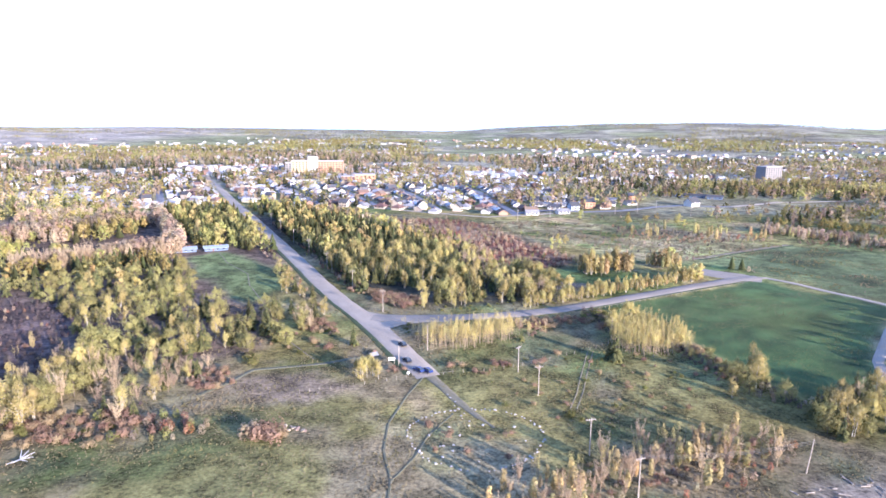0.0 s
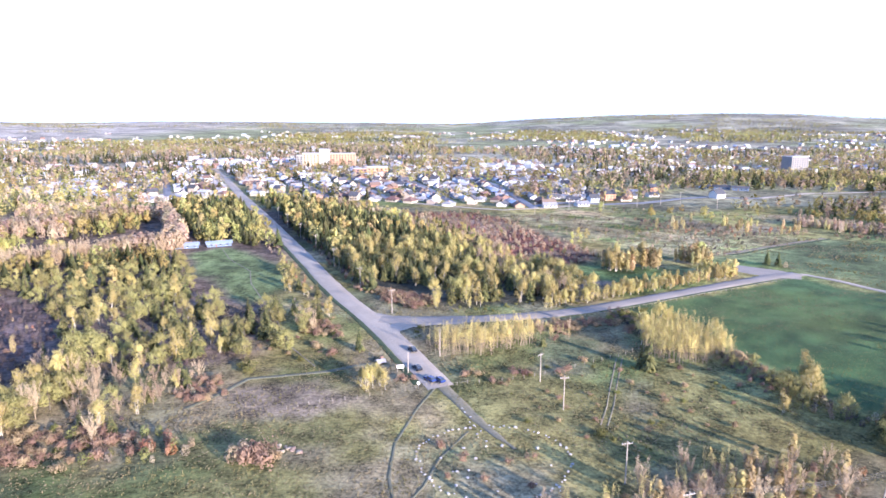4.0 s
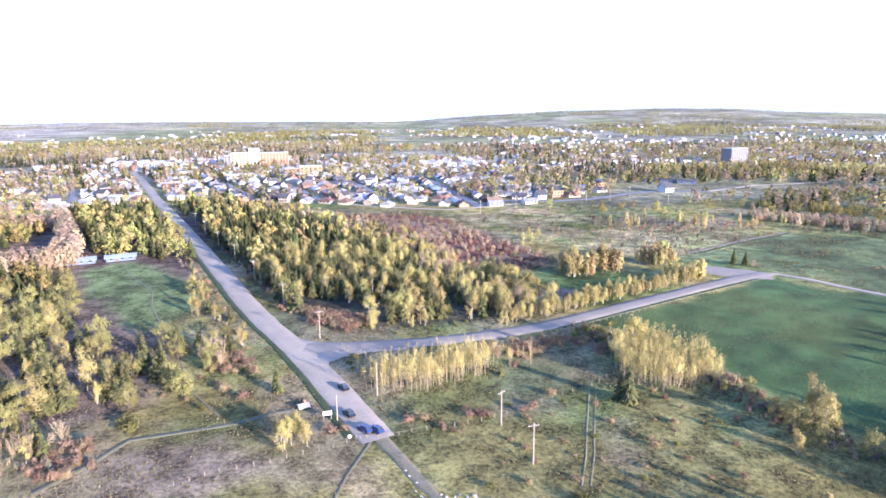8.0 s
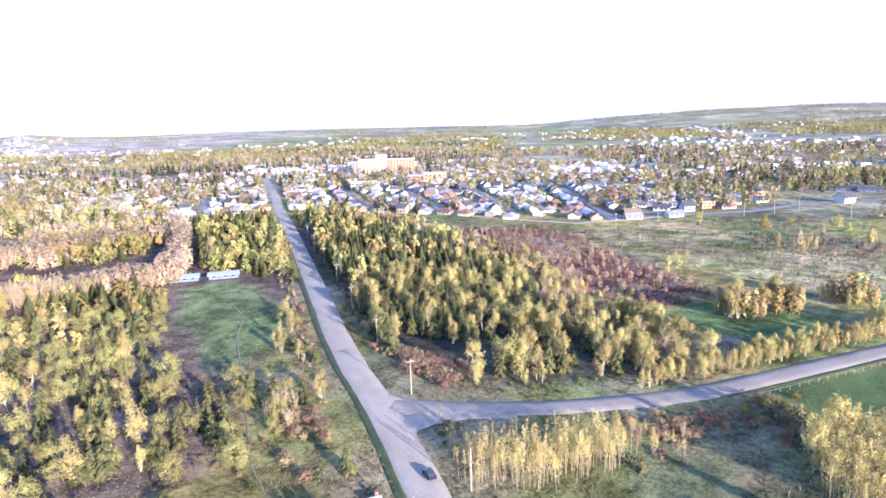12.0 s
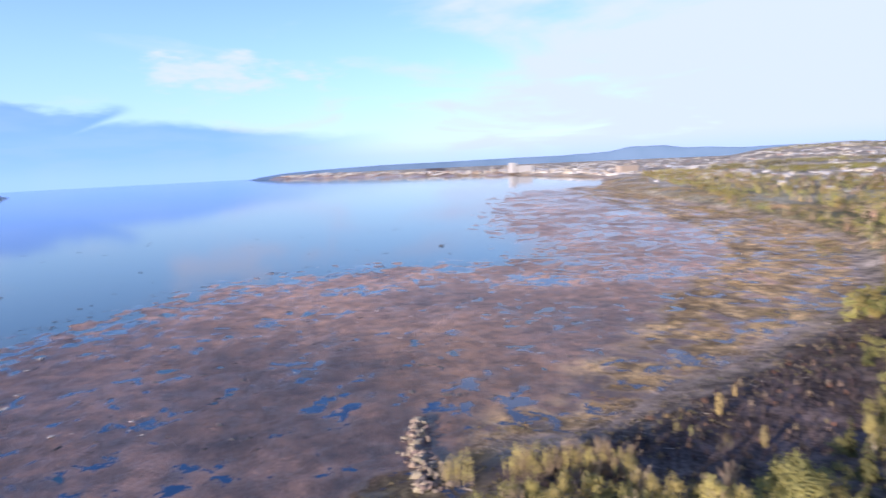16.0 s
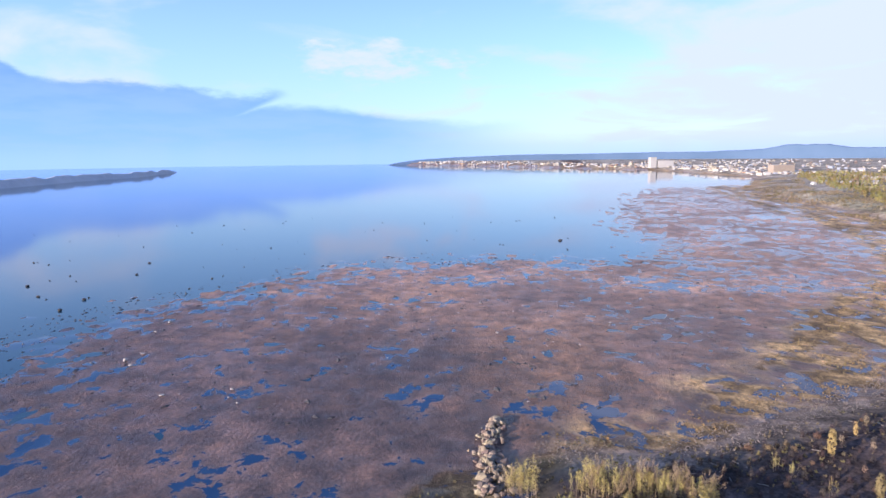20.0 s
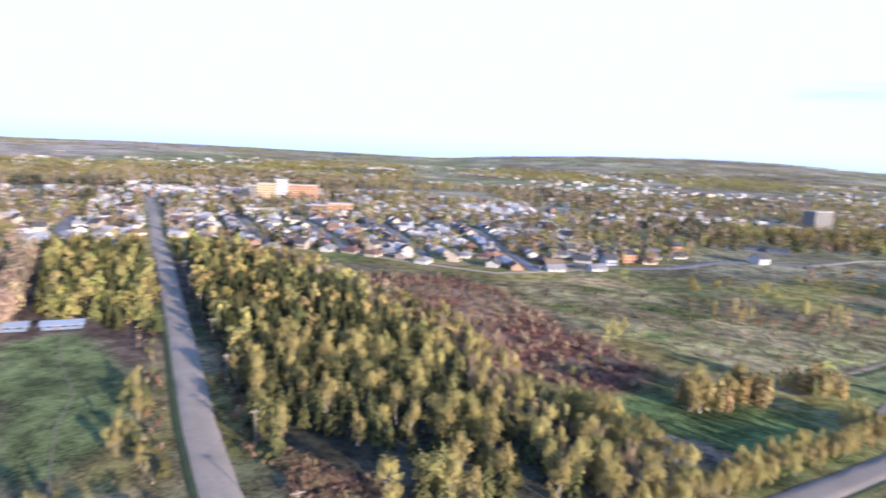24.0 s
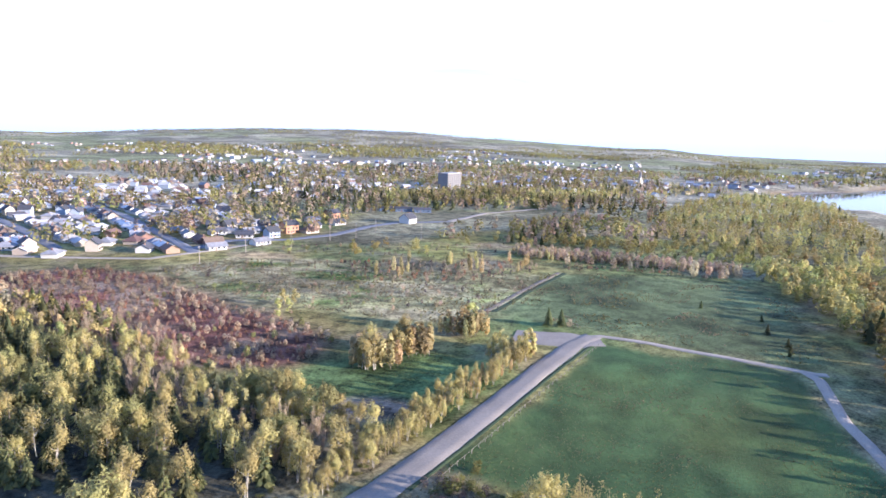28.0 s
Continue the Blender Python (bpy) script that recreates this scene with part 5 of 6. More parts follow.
def massed(name, trees, label, clumps, seed):
    """Many far trees in one mesh; every tree is a stem with a loose heap of leaf sprays, or tiers of boughs."""
    rng = np.random.default_rng(seed)
    V, F, T = [], [], []
    count = 0
    for kind, x, y, z, h in trees:
        tint = np.array(TINTS[kind]) * rng.uniform(0.7, 1.25) * (0.78 if clumps < 30 else 1.0) * (1 + rng.normal(size=3) * 0.05)
        patch = max(-0.28, min(0.2, float(fbm(np.array(x), np.array(y), 48, 2))))
        tint = tint * (1 + (1.0 if x > 150 else 0.8) * patch) * (np.array([1 - 0.2 * patch, 1.0, 1 - 0.3 * abs(patch)]) if kind in ("broad", "birch") else 1)
        n = clumps if clumps < 60 or SIZE[kind] > 3 else 90
        if kind == "spruce":
            k = np.arange(n)
            u = (k + 0.5) / n
            turn = rng.uniform(0, 2 * math.pi, n)
            r = h * 0.27 * (1 - u) ** 0.8 * rng.uniform(0.8, 1.2, n) + 0.1
            d = np.stack([np.cos(turn), np.sin(turn), np.zeros(n)], -1)
            s = np.stack([-d[:, 1], d[:, 0], np.zeros(n)], -1)
            zz = np.stack([np.zeros(n), np.zeros(n), h * (0.1 + 0.88 * u)], -1)
            w = (r * (0.75 if clumps < 30 else 0.5 if clumps < 60 else 0.32))[:, None]
            tri = np.stack([zz + np.array([0, 0, 0.08 * h]), d * r[:, None] + s * w + zz - np.array([0, 0, 0.05 * h]), d * r[:, None] * 0.9 - s * w + zz - np.array([0, 0, 0.07 * h])], 1)
        else:
            low = 0.14 if kind in ("birch", "broad", "bare", "stem") else 0.0
            wide = {"stem": 0.14, "birch": 0.24, "broad": 0.40, "bare": 0.25}.get(kind, 0.4)
            u = rng.uniform(0, 1, n)
            rr = wide * h * np.sin(np.pi * np.clip(0.16 + 0.8 * u, 0, 1)) ** 0.6 * np.sqrt(rng.uniform(0.3, 1, n))
            a = rng.uniform(0, 2 * math.pi, n)
            c = np.stack([rr * np.cos(a), rr * np.sin(a), h * (low + (1 - low) * u)], -1)
            bough = 0.0
            if low and clumps > 60 and kind in ("broad", "birch"):
                lobes = 11
                pick = rng.integers(0, lobes, n)
                bough = rng.normal(size=(n, 3))
                bough /= np.linalg.norm(bough, axis=1)[:, None]
                c = c[:lobes][pick] * np.array([0.78, 0.78, 0.9]) + bough * wide * h * np.array([0.42, 0.42, 0.45]) * rng.uniform(0.5, 1.1, (n, 1))
            size = h * (0.15 if clumps < 16 else 0.105 if clumps < 30 else 0.075 if clumps < 60 else 0.058 if low else 0.085)
            out = (c - np.array([0, 0, h * (0.35 + 0.3 * low)])) / np.array([wide * h, wide * h, h * 0.5]) + rng.normal(size=(n, 3)) * 0.3 + 0.8 * bough
            out /= np.linalg.norm(out, axis=1)[:, None] + 1e-6
            one = np.cross(out, rng.normal(size=(n, 3)))
            one /= np.linalg.norm(one, axis=1)[:, None] + 1e-6
            two = np.cross(out, one)
            spread = size * 1.25 * rng.uniform(0.6, 1.3, (n, 3, 1))
            turned = np.array([0, 2.1, 4.2])[None, :, None] + rng.uniform(-0.4, 0.4, (n, 3, 1))
            tri = c[:, None, :] + (one[:, None, :] * np.cos(turned) + two[:, None, :] * np.sin(turned)) * spread
        tri = tri + np.array([x, y, z])
        V.append(tri.reshape(-1, 3))
        T.append(np.tile(np.append(tint, 1), (3 * n, 1)))
        count += 3 * n
        stem = 0.012 * h
        V.append(np.array([[x - stem, y, z - 0.3], [x + stem, y + stem, z - 0.3], [x, y, z + h * 0.8]]))
        T.append(np.tile([0.25, 0.21, 0.16, 1], (3, 1)))
        count += 3
    V, T = np.concatenate(V), np.clip(np.concatenate(T), 0, 1)
    data = bpy.data.meshes.new(name)
    data.vertices.add(count)
    data.vertices.foreach_set("co", V.astype(np.float32).ravel())
    data.loops.add(count)
    data.loops.foreach_set("vertex_index", np.arange(count, dtype=np.int32))
    data.polygons.add(count // 3)
    data.polygons.foreach_set("loop_start", np.arange(0, count, 3, dtype=np.int32))
    data.update(calc_edges=True)
    data.attributes.new("tint", "FLOAT_COLOR", "POINT").data.foreach_set("color", T.astype(np.float32).ravel())
    data.materials.append(FAR_LEAF)
    return tagged(new(name, data), label, "woods", kind="stuff")


nearer = [p for p in REST if math.hypot(p[1], p[2] - 130) < 470]
further = [p for p in REST if math.hypot(p[1], p[2] - 130) >= 470]
if nearer:
    massed("mixed_woods", nearer, "mixed spring woods and scrub of birch, aspen and spruce", 130, 5)
if further:
    massed("distant_woods", further, "distant mixed woods in spring green", 44, 6)


def far_forest(seed, count, bearing, reach, gap_noise):
    rng = np.random.default_rng(seed)
    a = np.radians(rng.uniform(*bearing, count))
    r = reach[0] + (reach[1] - reach[0]) * rng.uniform(0, 1, count) ** 0.8
    x, y = -np.sin(a) * r, 130 + np.cos(a) * r
    ok = (fbm(x, y, 300, 3) > gap_noise) & (inside(x, y, LAND) > 15) & (fbm(x + 400, y, 420, 2) < 0.18) & (inside(x, y, LOTS) < 0) & (along(x, y, ROAD_MAIN) > 9) & ((y > 552 - 0.2 * x) | (x > 275))
    x, y, r = x[ok], y[ok], r[ok]
    z = gz(x, y)
    kinds = np.where(fbm(x, y, 200, 2) + rng.normal(size=len(x)) * 0.15 > 0.09, "spruce", "broad")
    kinds = np.where(rng.uniform(size=len(x)) < 0.10, "birch", kinds)
    kinds = np.where((r < 1500) & (rng.uniform(size=len(x)) < 0.4), "bare", kinds)
    return [(k, *p, h) for k, *p, h in zip(kinds, x, y, z, np.where(r > 2300, 9.0, 9 + 4 * rng.uniform(size=len(x))))]


massed("town_trees", far_forest(8, 10000, (-48, 62), (440, 1500), -0.2), "garden and street trees spread through the town", 22, 8)
massed("far_woods", far_forest(9, 26000, (-75, 66), (1300, 2600), -0.06), "far wooded country beyond the town", 9, 9)
massed("hill_woods", far_forest(10, 34000, (-80, 62), (2300, 4400), -0.08), "wooded hills along the horizon", 7, 10)


# ---- rough grass: countless tussocks that catch the low light ----
def tussocks(name, seed, count, box, tall, label, keep, low=2, straw=0.5, tan=(0.27, 0.215, 0.125)):
    rng = np.random.default_rng(seed)
    x, y = rng.uniform(box[0], box[1], count), rng.uniform(box[2], box[3], count)
    ok = keep(x, y) & (np.minimum(along(x, y, ROAD_MAIN), along(x, y, ROAD_SIDE)) > 5.5) & (inside(x, y, LAND) > low)
    x, y = x[ok], y[ok]
    n = len(x)
    z = gz(x, y)
    h = tall * rng.uniform(0.5, 1.4, n) * (1 + 0.8 * fbm(x, y, 14, 2))
    V = np.zeros((n, 4, 3, 3))
    for k in range(4):
        a = rng.uniform(0, 2 * np.pi, n)
        w = h * rng.uniform(0.3, 0.7, n)
        dx, dy = np.cos(a), np.sin(a)
        V[:, k, 0] = np.stack([x - dx * w, y - dy * w, z - 0.08], -1)
        V[:, k, 1] = np.stack([x + dx * w, y + dy * w, z - 0.08], -1)
        V[:, k, 2] = np.stack([x + rng.normal(size=n) * h * 0.5, y + rng.normal(size=n) * h * 0.5, z + h], -1)
    dry = np.clip(straw + 1.6 * fbm(x, y, 20, 3) + rng.normal(size=n) * 0.25, 0, 1)[:, None]
    tint = (np.array([0.215, 0.19, 0.075]) * (1 - dry) + np.array(tan) * dry) * rng.uniform(0.8, 1.25, n)[:, None]
    T = np.repeat(np.concatenate([tint, np.ones((n, 1))], -1), 12, 0)
    total = n * 12
    data = bpy.data.meshes.new(name)
    data.vertices.add(total)
    data.vertices.foreach_set("co", V.astype(np.float32).ravel())
    data.loops.add(total)
    data.loops.foreach_set("vertex_index", np.arange(total, dtype=np.int32))
    data.polygons.add(total // 3)
    data.polygons.foreach_set("loop_start", np.arange(0, total, 3, dtype=np.int32))
    data.update(calc_edges=True)
    data.attributes.new("tint", "FLOAT_COLOR", "POINT").data.foreach_set("color", np.clip(T, 0, 1).astype(np.float32).ravel())
    data.materials.append(FAR_LEAF)
    tagged(new(name, data), label, "grass", kind="stuff")


tussocks("rough_grass", 31, 42000, (-125, 125, 92, 262), 0.24, "rough tussocky grass, part green and part dry", lambda x, y: (inside(x, y, FIELD) < 0) & (inside(x, y, BEACH) < 2))
tussocks("meadow_grass", 32, 26000, (20, 290, 225, 500), 0.42, "hummocky meadow grass, pale and dry", lambda x, y: (inside(x, y, FIELD) < 0) & ((inside(x, y, PALE_LAND) > 0) | ((inside(x, y, EAST_FIELD) > 0) & (fbm(x, y, 15, 2) > 0))), 2, 0.7)
tussocks("field_grass", 33, 20000, (65, 190, 160, 285), 0.16, "short green field grass", lambda x, y: inside(x, y, FIELD) > 1)
tussocks("shore_grass", 34, 9000, (-330, -95, 40, 360), 0.5, "dry shore grass and sedge along the beach", lambda x, y: inside(x, y, LAND) < 26)
tussocks("marsh_grass", 35, 60000, (-560, -170, 140, 470), 0.34, "yellow-brown salt marsh grass between tidal pools", lambda x, y: (inside(x, y, LAND) < -6) & (inside(x, y, LAND) > -np.clip(18 + 0.36 * (-x - 190), 14, 80)) & (fbm(x, y, 11, 3) > 0.0), -82, 0.85, (0.42, 0.29, 0.125))
tussocks("strand_debris", 37, 30000, (-300, -150, 138, 340), 0.28, "bleached drift litter and dead reeds on the strand", lambda x, y: inside(x, y, LAND) < 6, -9, 0.9, (0.36, 0.30, 0.25))
tussocks("far_shore_grass", 36, 30000, (-1700, -420, 380, 720), 1.3, "tan grass and low scrub along the far strand", lambda x, y: (inside(x, y, LAND) < 90) & (fbm(x, y, 40, 3) > -0.08), -22, 0.85, (0.36, 0.28, 0.17))


# ---- houses ----
def house_parts(w, d, h, rise, siding, roofing, hip=False, detail=True, seed=0):
    """Walls with gables, an overhanging roof, windows, door and chimney; the front faces -y."""
    rng = random.Random(seed)
    thing = new("house")
    b = Build()
    if hip:
        b.box(-w / 2, -d / 2, -0.5, w / 2, d / 2, h)
    else:
        b.add([(-w / 2, -d / 2, -0.5), (w / 2, -d / 2, -0.5), (w / 2, d / 2, -0.5), (-w / 2, d / 2, -0.5), (-w / 2, -d / 2, h), (w / 2, -d / 2, h), (w / 2, d / 2, h), (-w / 2, d / 2, h),
               (-w / 2, 0, h + rise), (w / 2, 0, h + rise)], [(0, 1, 5, 4), (2, 3, 7, 6), (1, 2, 6, 9, 5), (3, 0, 4, 8, 7), (0, 3, 2, 1), (4, 5, 9, 8), (6, 7, 8, 9)])
    part("wall", b.mesh("wall", siding), thing)
    o, t = 0.7, 0.18
    r = Build()
    slope = rise / (d / 2)
    e = h - o * slope
    ridge = w / 2 - (d / 2 if hip else -o)
    ridge = max(ridge, 0.6)
    outer = [(-w / 2 - o, -d / 2 - o, e), (w / 2 + o, -d / 2 - o, e), (w / 2 + o, d / 2 + o, e), (-w / 2 - o, d / 2 + o, e), (-ridge, 0, h + rise), (ridge, 0, h + rise)]
    r.add([(x, y, z + t) for x, y, z in outer] + outer, [(0, 1, 5, 4), (2, 3, 4, 5), (1, 2, 5), (3, 0, 4), (6, 7, 1, 0), (7, 8, 2, 1), (8, 9, 3, 2), (9, 6, 0, 3), (6, 10, 11, 7), (8, 11, 10, 9)]
          if hip else [(0, 1, 5, 4), (2, 3, 4, 5), (6, 7, 1, 0), (8, 9, 3, 2), (6, 10, 11, 7), (8, 11, 10, 9), (1, 7, 11, 5), (5, 11, 8, 2), (0, 4, 10, 6), (4, 3, 9, 10)])
    part("roof", r.mesh("roof", roofing), thing)
    c = Build().box(w * 0.2, 0.3, h + rise * 0.4, w * 0.2 + 0.7, 1.0, h + rise + 0.7)
    part("chimney", c.mesh("chimney", SIDINGS[2]), thing)
    if detail:
        storeys = 2 if h > 4 else 1
        for k in range(storeys):
            z = 0.75 + 2.2 * k
            for x in (-w * 0.32, w * 0.05, w * 0.33):
                pane = part("window", Build().box(x - 0.65, -d / 2 - 0.05, z, x + 0.65, -d / 2 + 0.02, z + 1.2).mesh("window", GLASS_DARK), thing)
                if k == 0:
                    part("frame", Build().box(x - 0.75, -d / 2 - 0.03, z - 0.1, x + 0.75, -d / 2 + 0.02, z).mesh("frame", WHITE_PAINT), pane)
        part("door", Build().box(-w * 0.16, -d / 2 - 0.06, 0, -w * 0.16 + 0.95, -d / 2 + 0.02, 2.0).mesh("door", ROOFS[1]), thing)
    return thing


STYLES = [(12, 8.5, 2.3, 2.0, 0, 0, False, "white-sided bungalow with a dark shingle gable roof"), (12, 9, 2.2, 1.9, 0, 3, True, "white-sided bungalow with a grey hipped roof"),
          (9, 8, 4.3, 2.6, 1, 0, False, "two-storey cream house with a dark gable roof"), (12, 9.5, 2.3, 2.3, 1, 1, True, "cream bungalow with a brown hipped roof"),
          (9.5, 8, 4.4, 2.6, 3, 0, False, "two-storey blue-grey house with a dark roof"), (12, 8.5, 2.3, 2.1, 2, 1, False, "brick bungalow with a brown gable roof"),
          (12, 8.5, 2.2, 1.8, 0, 3, False, "low white house with a grey gable roof"), (13, 8.5, 2.2, 1.6, 1, 2, False, "long cream house with a pale metal roof")]
PROTOTYPES = []
for k, (w, d, h, rise, siding, roofing, hip, label) in enumerate(STYLES):
    pair = []
    w, d = w * 0.86, d * 0.86
    for detail in (True, False):
        thing = tagged(house_parts(w, d, h, rise, SIDINGS[siding], ROOFS[roofing], hip, detail, k), label, "house", "houses of the town")
        thing.matrix_basis = Matrix.Translation((0, 0, -400))
        pair.append(thing)
    PROTOTYPES.append(pair)
used = set()
lot = random.Random(5)
SITES = []


def site(x, y, turn, style=None, detail=None):
    if any(abs(x - a) < 9.5 and abs(y - b) < 9.5 for a, b, *_ in SITES):
        return
    SITES.append((x, y, turn, style, detail))


# named houses at the town's near corner
for x, y, turn, style in ((112.1, 561.7, 20, 4), (141.1, 573, 15, 3), (103.3, 582.6, 20, 6), (151.1, 594.8, 20, 0), (128.1, 595.8, 10, 6), (173.9, 605.6, 20, 0), (94.7, 603.7, 20, 2), (117.2, 619.9, 15, 1),
                          (161, 624.7, 15, 6), (82.6, 584.3, 10, 0), (141.7, 644.4, 10, 1), (73.1, 548.1, 5, 5), (98.3, 537.4, 20, 6)):
    site(x, y, turn, style, True)
for line in STREETS[:5]:
    for (ax, ay), (bx, by) in zip(line, line[1:]):
        length = math.hypot(bx - ax, by - ay)
        ux, uy = (bx - ax) / length, (by - ay) / length
        for k in range(int(length / 13)):
            for side in (-1, 1):
                s = k * 13 + lot.uniform(4, 10)
                x, y = ax + ux * s - uy * side * lot.uniform(11, 14), ay + uy * s + ux * side * lot.uniform(11, 14)
                turn = math.degrees(math.atan2(uy, ux)) + (0 if side > 0 else 180) + lot.uniform(-6, 6)
                site(x, y, turn if lot.random() < 0.7 else turn + 90)
for k in range(2600):
    x, y = lot.uniform(-420, 120), lot.uniform(520, 1080)
    if y < np.interp(x, (-420, -260, -100, -60, 0, 100), (600, 552, 562, 548, 532, 545)) or any(float(along(np.array(x), np.array(y), s)) < 10 for s in STREETS) or float(along(np.array(x), np.array(y), ROAD_MAIN)) < 13:
        continue
    if math.hypot(x + 198, y - 965) < 70:
        continue
    site(x, y, lot.choice((65, 155, 245, -25)) + lot.uniform(-8, 8))
SITES.sort(key=lambda s: s[1] + abs(s[0]) * 0.3)
SINGLE = SITES[:295]
for k, (x, y, turn, style, detail) in enumerate(SINGLE):
    style = lot.choices(range(8), (3, 5, 2, 2, 1, 2, 6, 5))[0] if style is None else style
    detail = k < 90 if detail is None else detail
    source = PROTOTYPES[style][0 if detail else 1]
    m = pose(x, y, float(gz(x, y)) + 0.1, 0, 0, turn)
    if source.name in used:
        copy_thing(source, m)
    else:
        used.add(source.name)
        source.matrix_basis = m
for pair in PROTOTYPES:
    for thing in pair:
        if thing.name not in used:
            for ob in (*thing.children_recursive, thing):
                bpy.data.objects.remove(ob)


def massed_houses(name, sites, label, seed):
    """Far houses, each a walled block under its own pitched roof, joined."""
    rng = random.Random(seed)
    V, F, M = [], [], []
    for x, y, turn, big in sites:
        w, d, h, rise = rng.uniform(8, 12) * big, rng.uniform(6.5, 8) * big, rng.choice((2.8, 2.8, 4.8)) * (1 + 0.5 * (big - 1)), rng.uniform(1.4, 2.8)
        if big > 1.6:
            rise = 0.3
        c, s, z = math.cos(turn), math.sin(turn), float(gz(x, y)) - 0.5
        local = [(-w / 2, -d / 2, 0), (w / 2, -d / 2, 0), (w / 2, d / 2, 0), (-w / 2, d / 2, 0), (-w / 2, -d / 2, h), (w / 2, -d / 2, h), (w / 2, d / 2, h), (-w / 2, d / 2, h),
                 (-w / 2, 0, h + rise), (w / 2, 0, h + rise), (-w / 2 - 0.4, -d / 2 - 0.5, h - 0.1), (w / 2 + 0.4, -d / 2 - 0.5, h - 0.1), (w / 2 + 0.4, d / 2 + 0.5, h - 0.1),
                 (-w / 2 - 0.4, d / 2 + 0.5, h - 0.1), (-w / 2 - 0.4, 0, h + rise + 0.2), (w / 2 + 0.4, 0, h + rise + 0.2)]
        n = len(V)
        V += [(x + c * a - s * b, y + s * a + c * b, z + e) for a, b, e in local]
        F += [tuple(i + n for i in q) for q in ((0, 1, 5, 4), (2, 3, 7, 6), (1, 2, 6, 9, 5), (3, 0, 4, 8, 7), (10, 11, 15, 14), (12, 13, 14, 15))]
        wall = rng.choices((0, 1, 2, 3), (4, 5, 2, 2))[0]
        # pale roofs weigh most: their colour stands in for sun glint
        cover_ = 4 + rng.choices((0, 1, 2, 3), (2, 2, 6, 3))[0]
        M += [wall] * 4 + [cover_] * 2
    data = mesh_from(name, V, F, SIDINGS[0])
    for m in (*SIDINGS[1:4], *ROOFS):
        data.materials.append(m)
    data.polygons.foreach_set("material_index", M)
    return tagged(new(name, data), label, "houses", kind="stuff")


rest = [(x, y, math.radians(t), 1.0) for x, y, t, *_ in SITES[295:]]
for k in range(2300):
    a, r = math.radians(lot.uniform(-47, 48)), 700 + 1900 * lot.random() ** 1.25
    x, y = -math.sin(a) * r, 130 + math.cos(a) * r
    dense = float(fbm(np.array(x), np.array(y), 350, 2)) + (0.15 if a < -0.12 else 0)
    if dense < -0.02 or float(inside(np.array(x), np.array(y), LAND)) < 25 or (250 < x < 640 and y < 850) or (y < 1090 and -430 < x < 110):
        continue
    rest.append((x, y, lot.choice((0.3, 1.9)) + lot.uniform(-0.2, 0.2), 1.0 if lot.random() < 0.95 else 1.9))
for k in range(150):
    x, y = lot.uniform(520, 1050), lot.uniform(700, 1000)
    if float(inside(np.array(x), np.array(y), LAND)) > 20 and float(fbm(np.array(x), np.array(y), 120, 2)) > -0.05:
        rest.append((x, y, lot.uniform(0, 3), 1.0))
massed_houses("town_houses", rest, "rows of white and brick houses of the far town", 3)
west = []
for k in range(1300):
    a, r = math.radians(lot.uniform(38, 84)), 900 + 2900 * lot.random()
    x, y = -math.sin(a) * r, 130 + math.cos(a) * r
    if float(inside(np.array(x), np.array(y), LAND)) < 40 + 0.04 * r or (y < 700 and x > -1200):
        continue
    west.append((x, y, lot.uniform(0, 3), 1.0 if lot.random() < 0.95 else 1.6))
for k in range(800):
    u = lot.random()
    i = min(5, int(u * 6))
    (ax, ay), (bx, by) = LAND[22 + i], LAND[23 + i]
    t = lot.random()
    west.append((ax + (bx - ax) * t + lot.uniform(-60, 60), ay + (by - ay) * t + abs(lot.gauss(40, 90)) + 25, lot.uniform(0, 3), lot.choice((0.9, 1.2, 1.2, 2.0))))
massed_houses("shore_town", [s for s in west if float(inside(np.array(s[0]), np.array(s[1]), LAND)) > 12], "pale buildings of the town along the far shore", 4)
east = []
for k in range(220):
    t = lot.random()
    x, y = 900 + 2200 * t, 620 + 700 * t + lot.uniform(-60, 320)
    if float(inside(np.array(x), np.array(y), LAND)) > 12:
        east.append((x, y, lot.uniform(0, 3), 1.1))
massed_houses("river_houses", east, "scattered pale houses along the far bank", 6)


def block(name, x, y, turn, wings, label, category="building"):
    """A large flat-roofed building of several wings, with window bands built on every front."""
    thing = tagged(new(name), label, category)
    thing.matrix_basis = pose(x, y, float(gz(x, y)), 0, 0, turn)
    for x0, x1, depth, h, siding, floors in wings:
        wing = part("wing", Build().box(x0, -depth / 2, -1, x1, depth / 2, h).mesh("wing", siding), thing)
        part("parapet", Build().box(x0 - 0.3, -depth / 2 - 0.3, h, x1 + 0.3, depth / 2 + 0.3, h + 0.7).mesh("parapet", CONCRETE), wing)
        n = max(1, int((x1 - x0) / 4.2))
        for k in range(floors):
            for j in range(n):
                cx = x0 + (j + 0.5) * (x1 - x0) / n
                z = 1.2 + k * (h - 1.2) / floors
                part("window", Build().box(cx - 1.1, -depth / 2 - 0.08, z, cx + 1.1, -depth / 2 + 0.02, z + 1.5).mesh("window", GLASS_DARK), wing)
    return thing


YELLOW = surface("ochre brick", (0.44, 0.35, 0.21), 0.8, (0.38, 0.30, 0.18), 3, 0.3, 0.1)
SALMON = surface("pale orange brick", (0.43, 0.25, 0.145), 0.8, (0.36, 0.20, 0.12), 3, 0.3, 0.1)
TAUPE = surface("grey brown concrete", (0.23, 0.215, 0.20), 0.85, (0.19, 0.178, 0.168), 2, 0.2, 0.2)
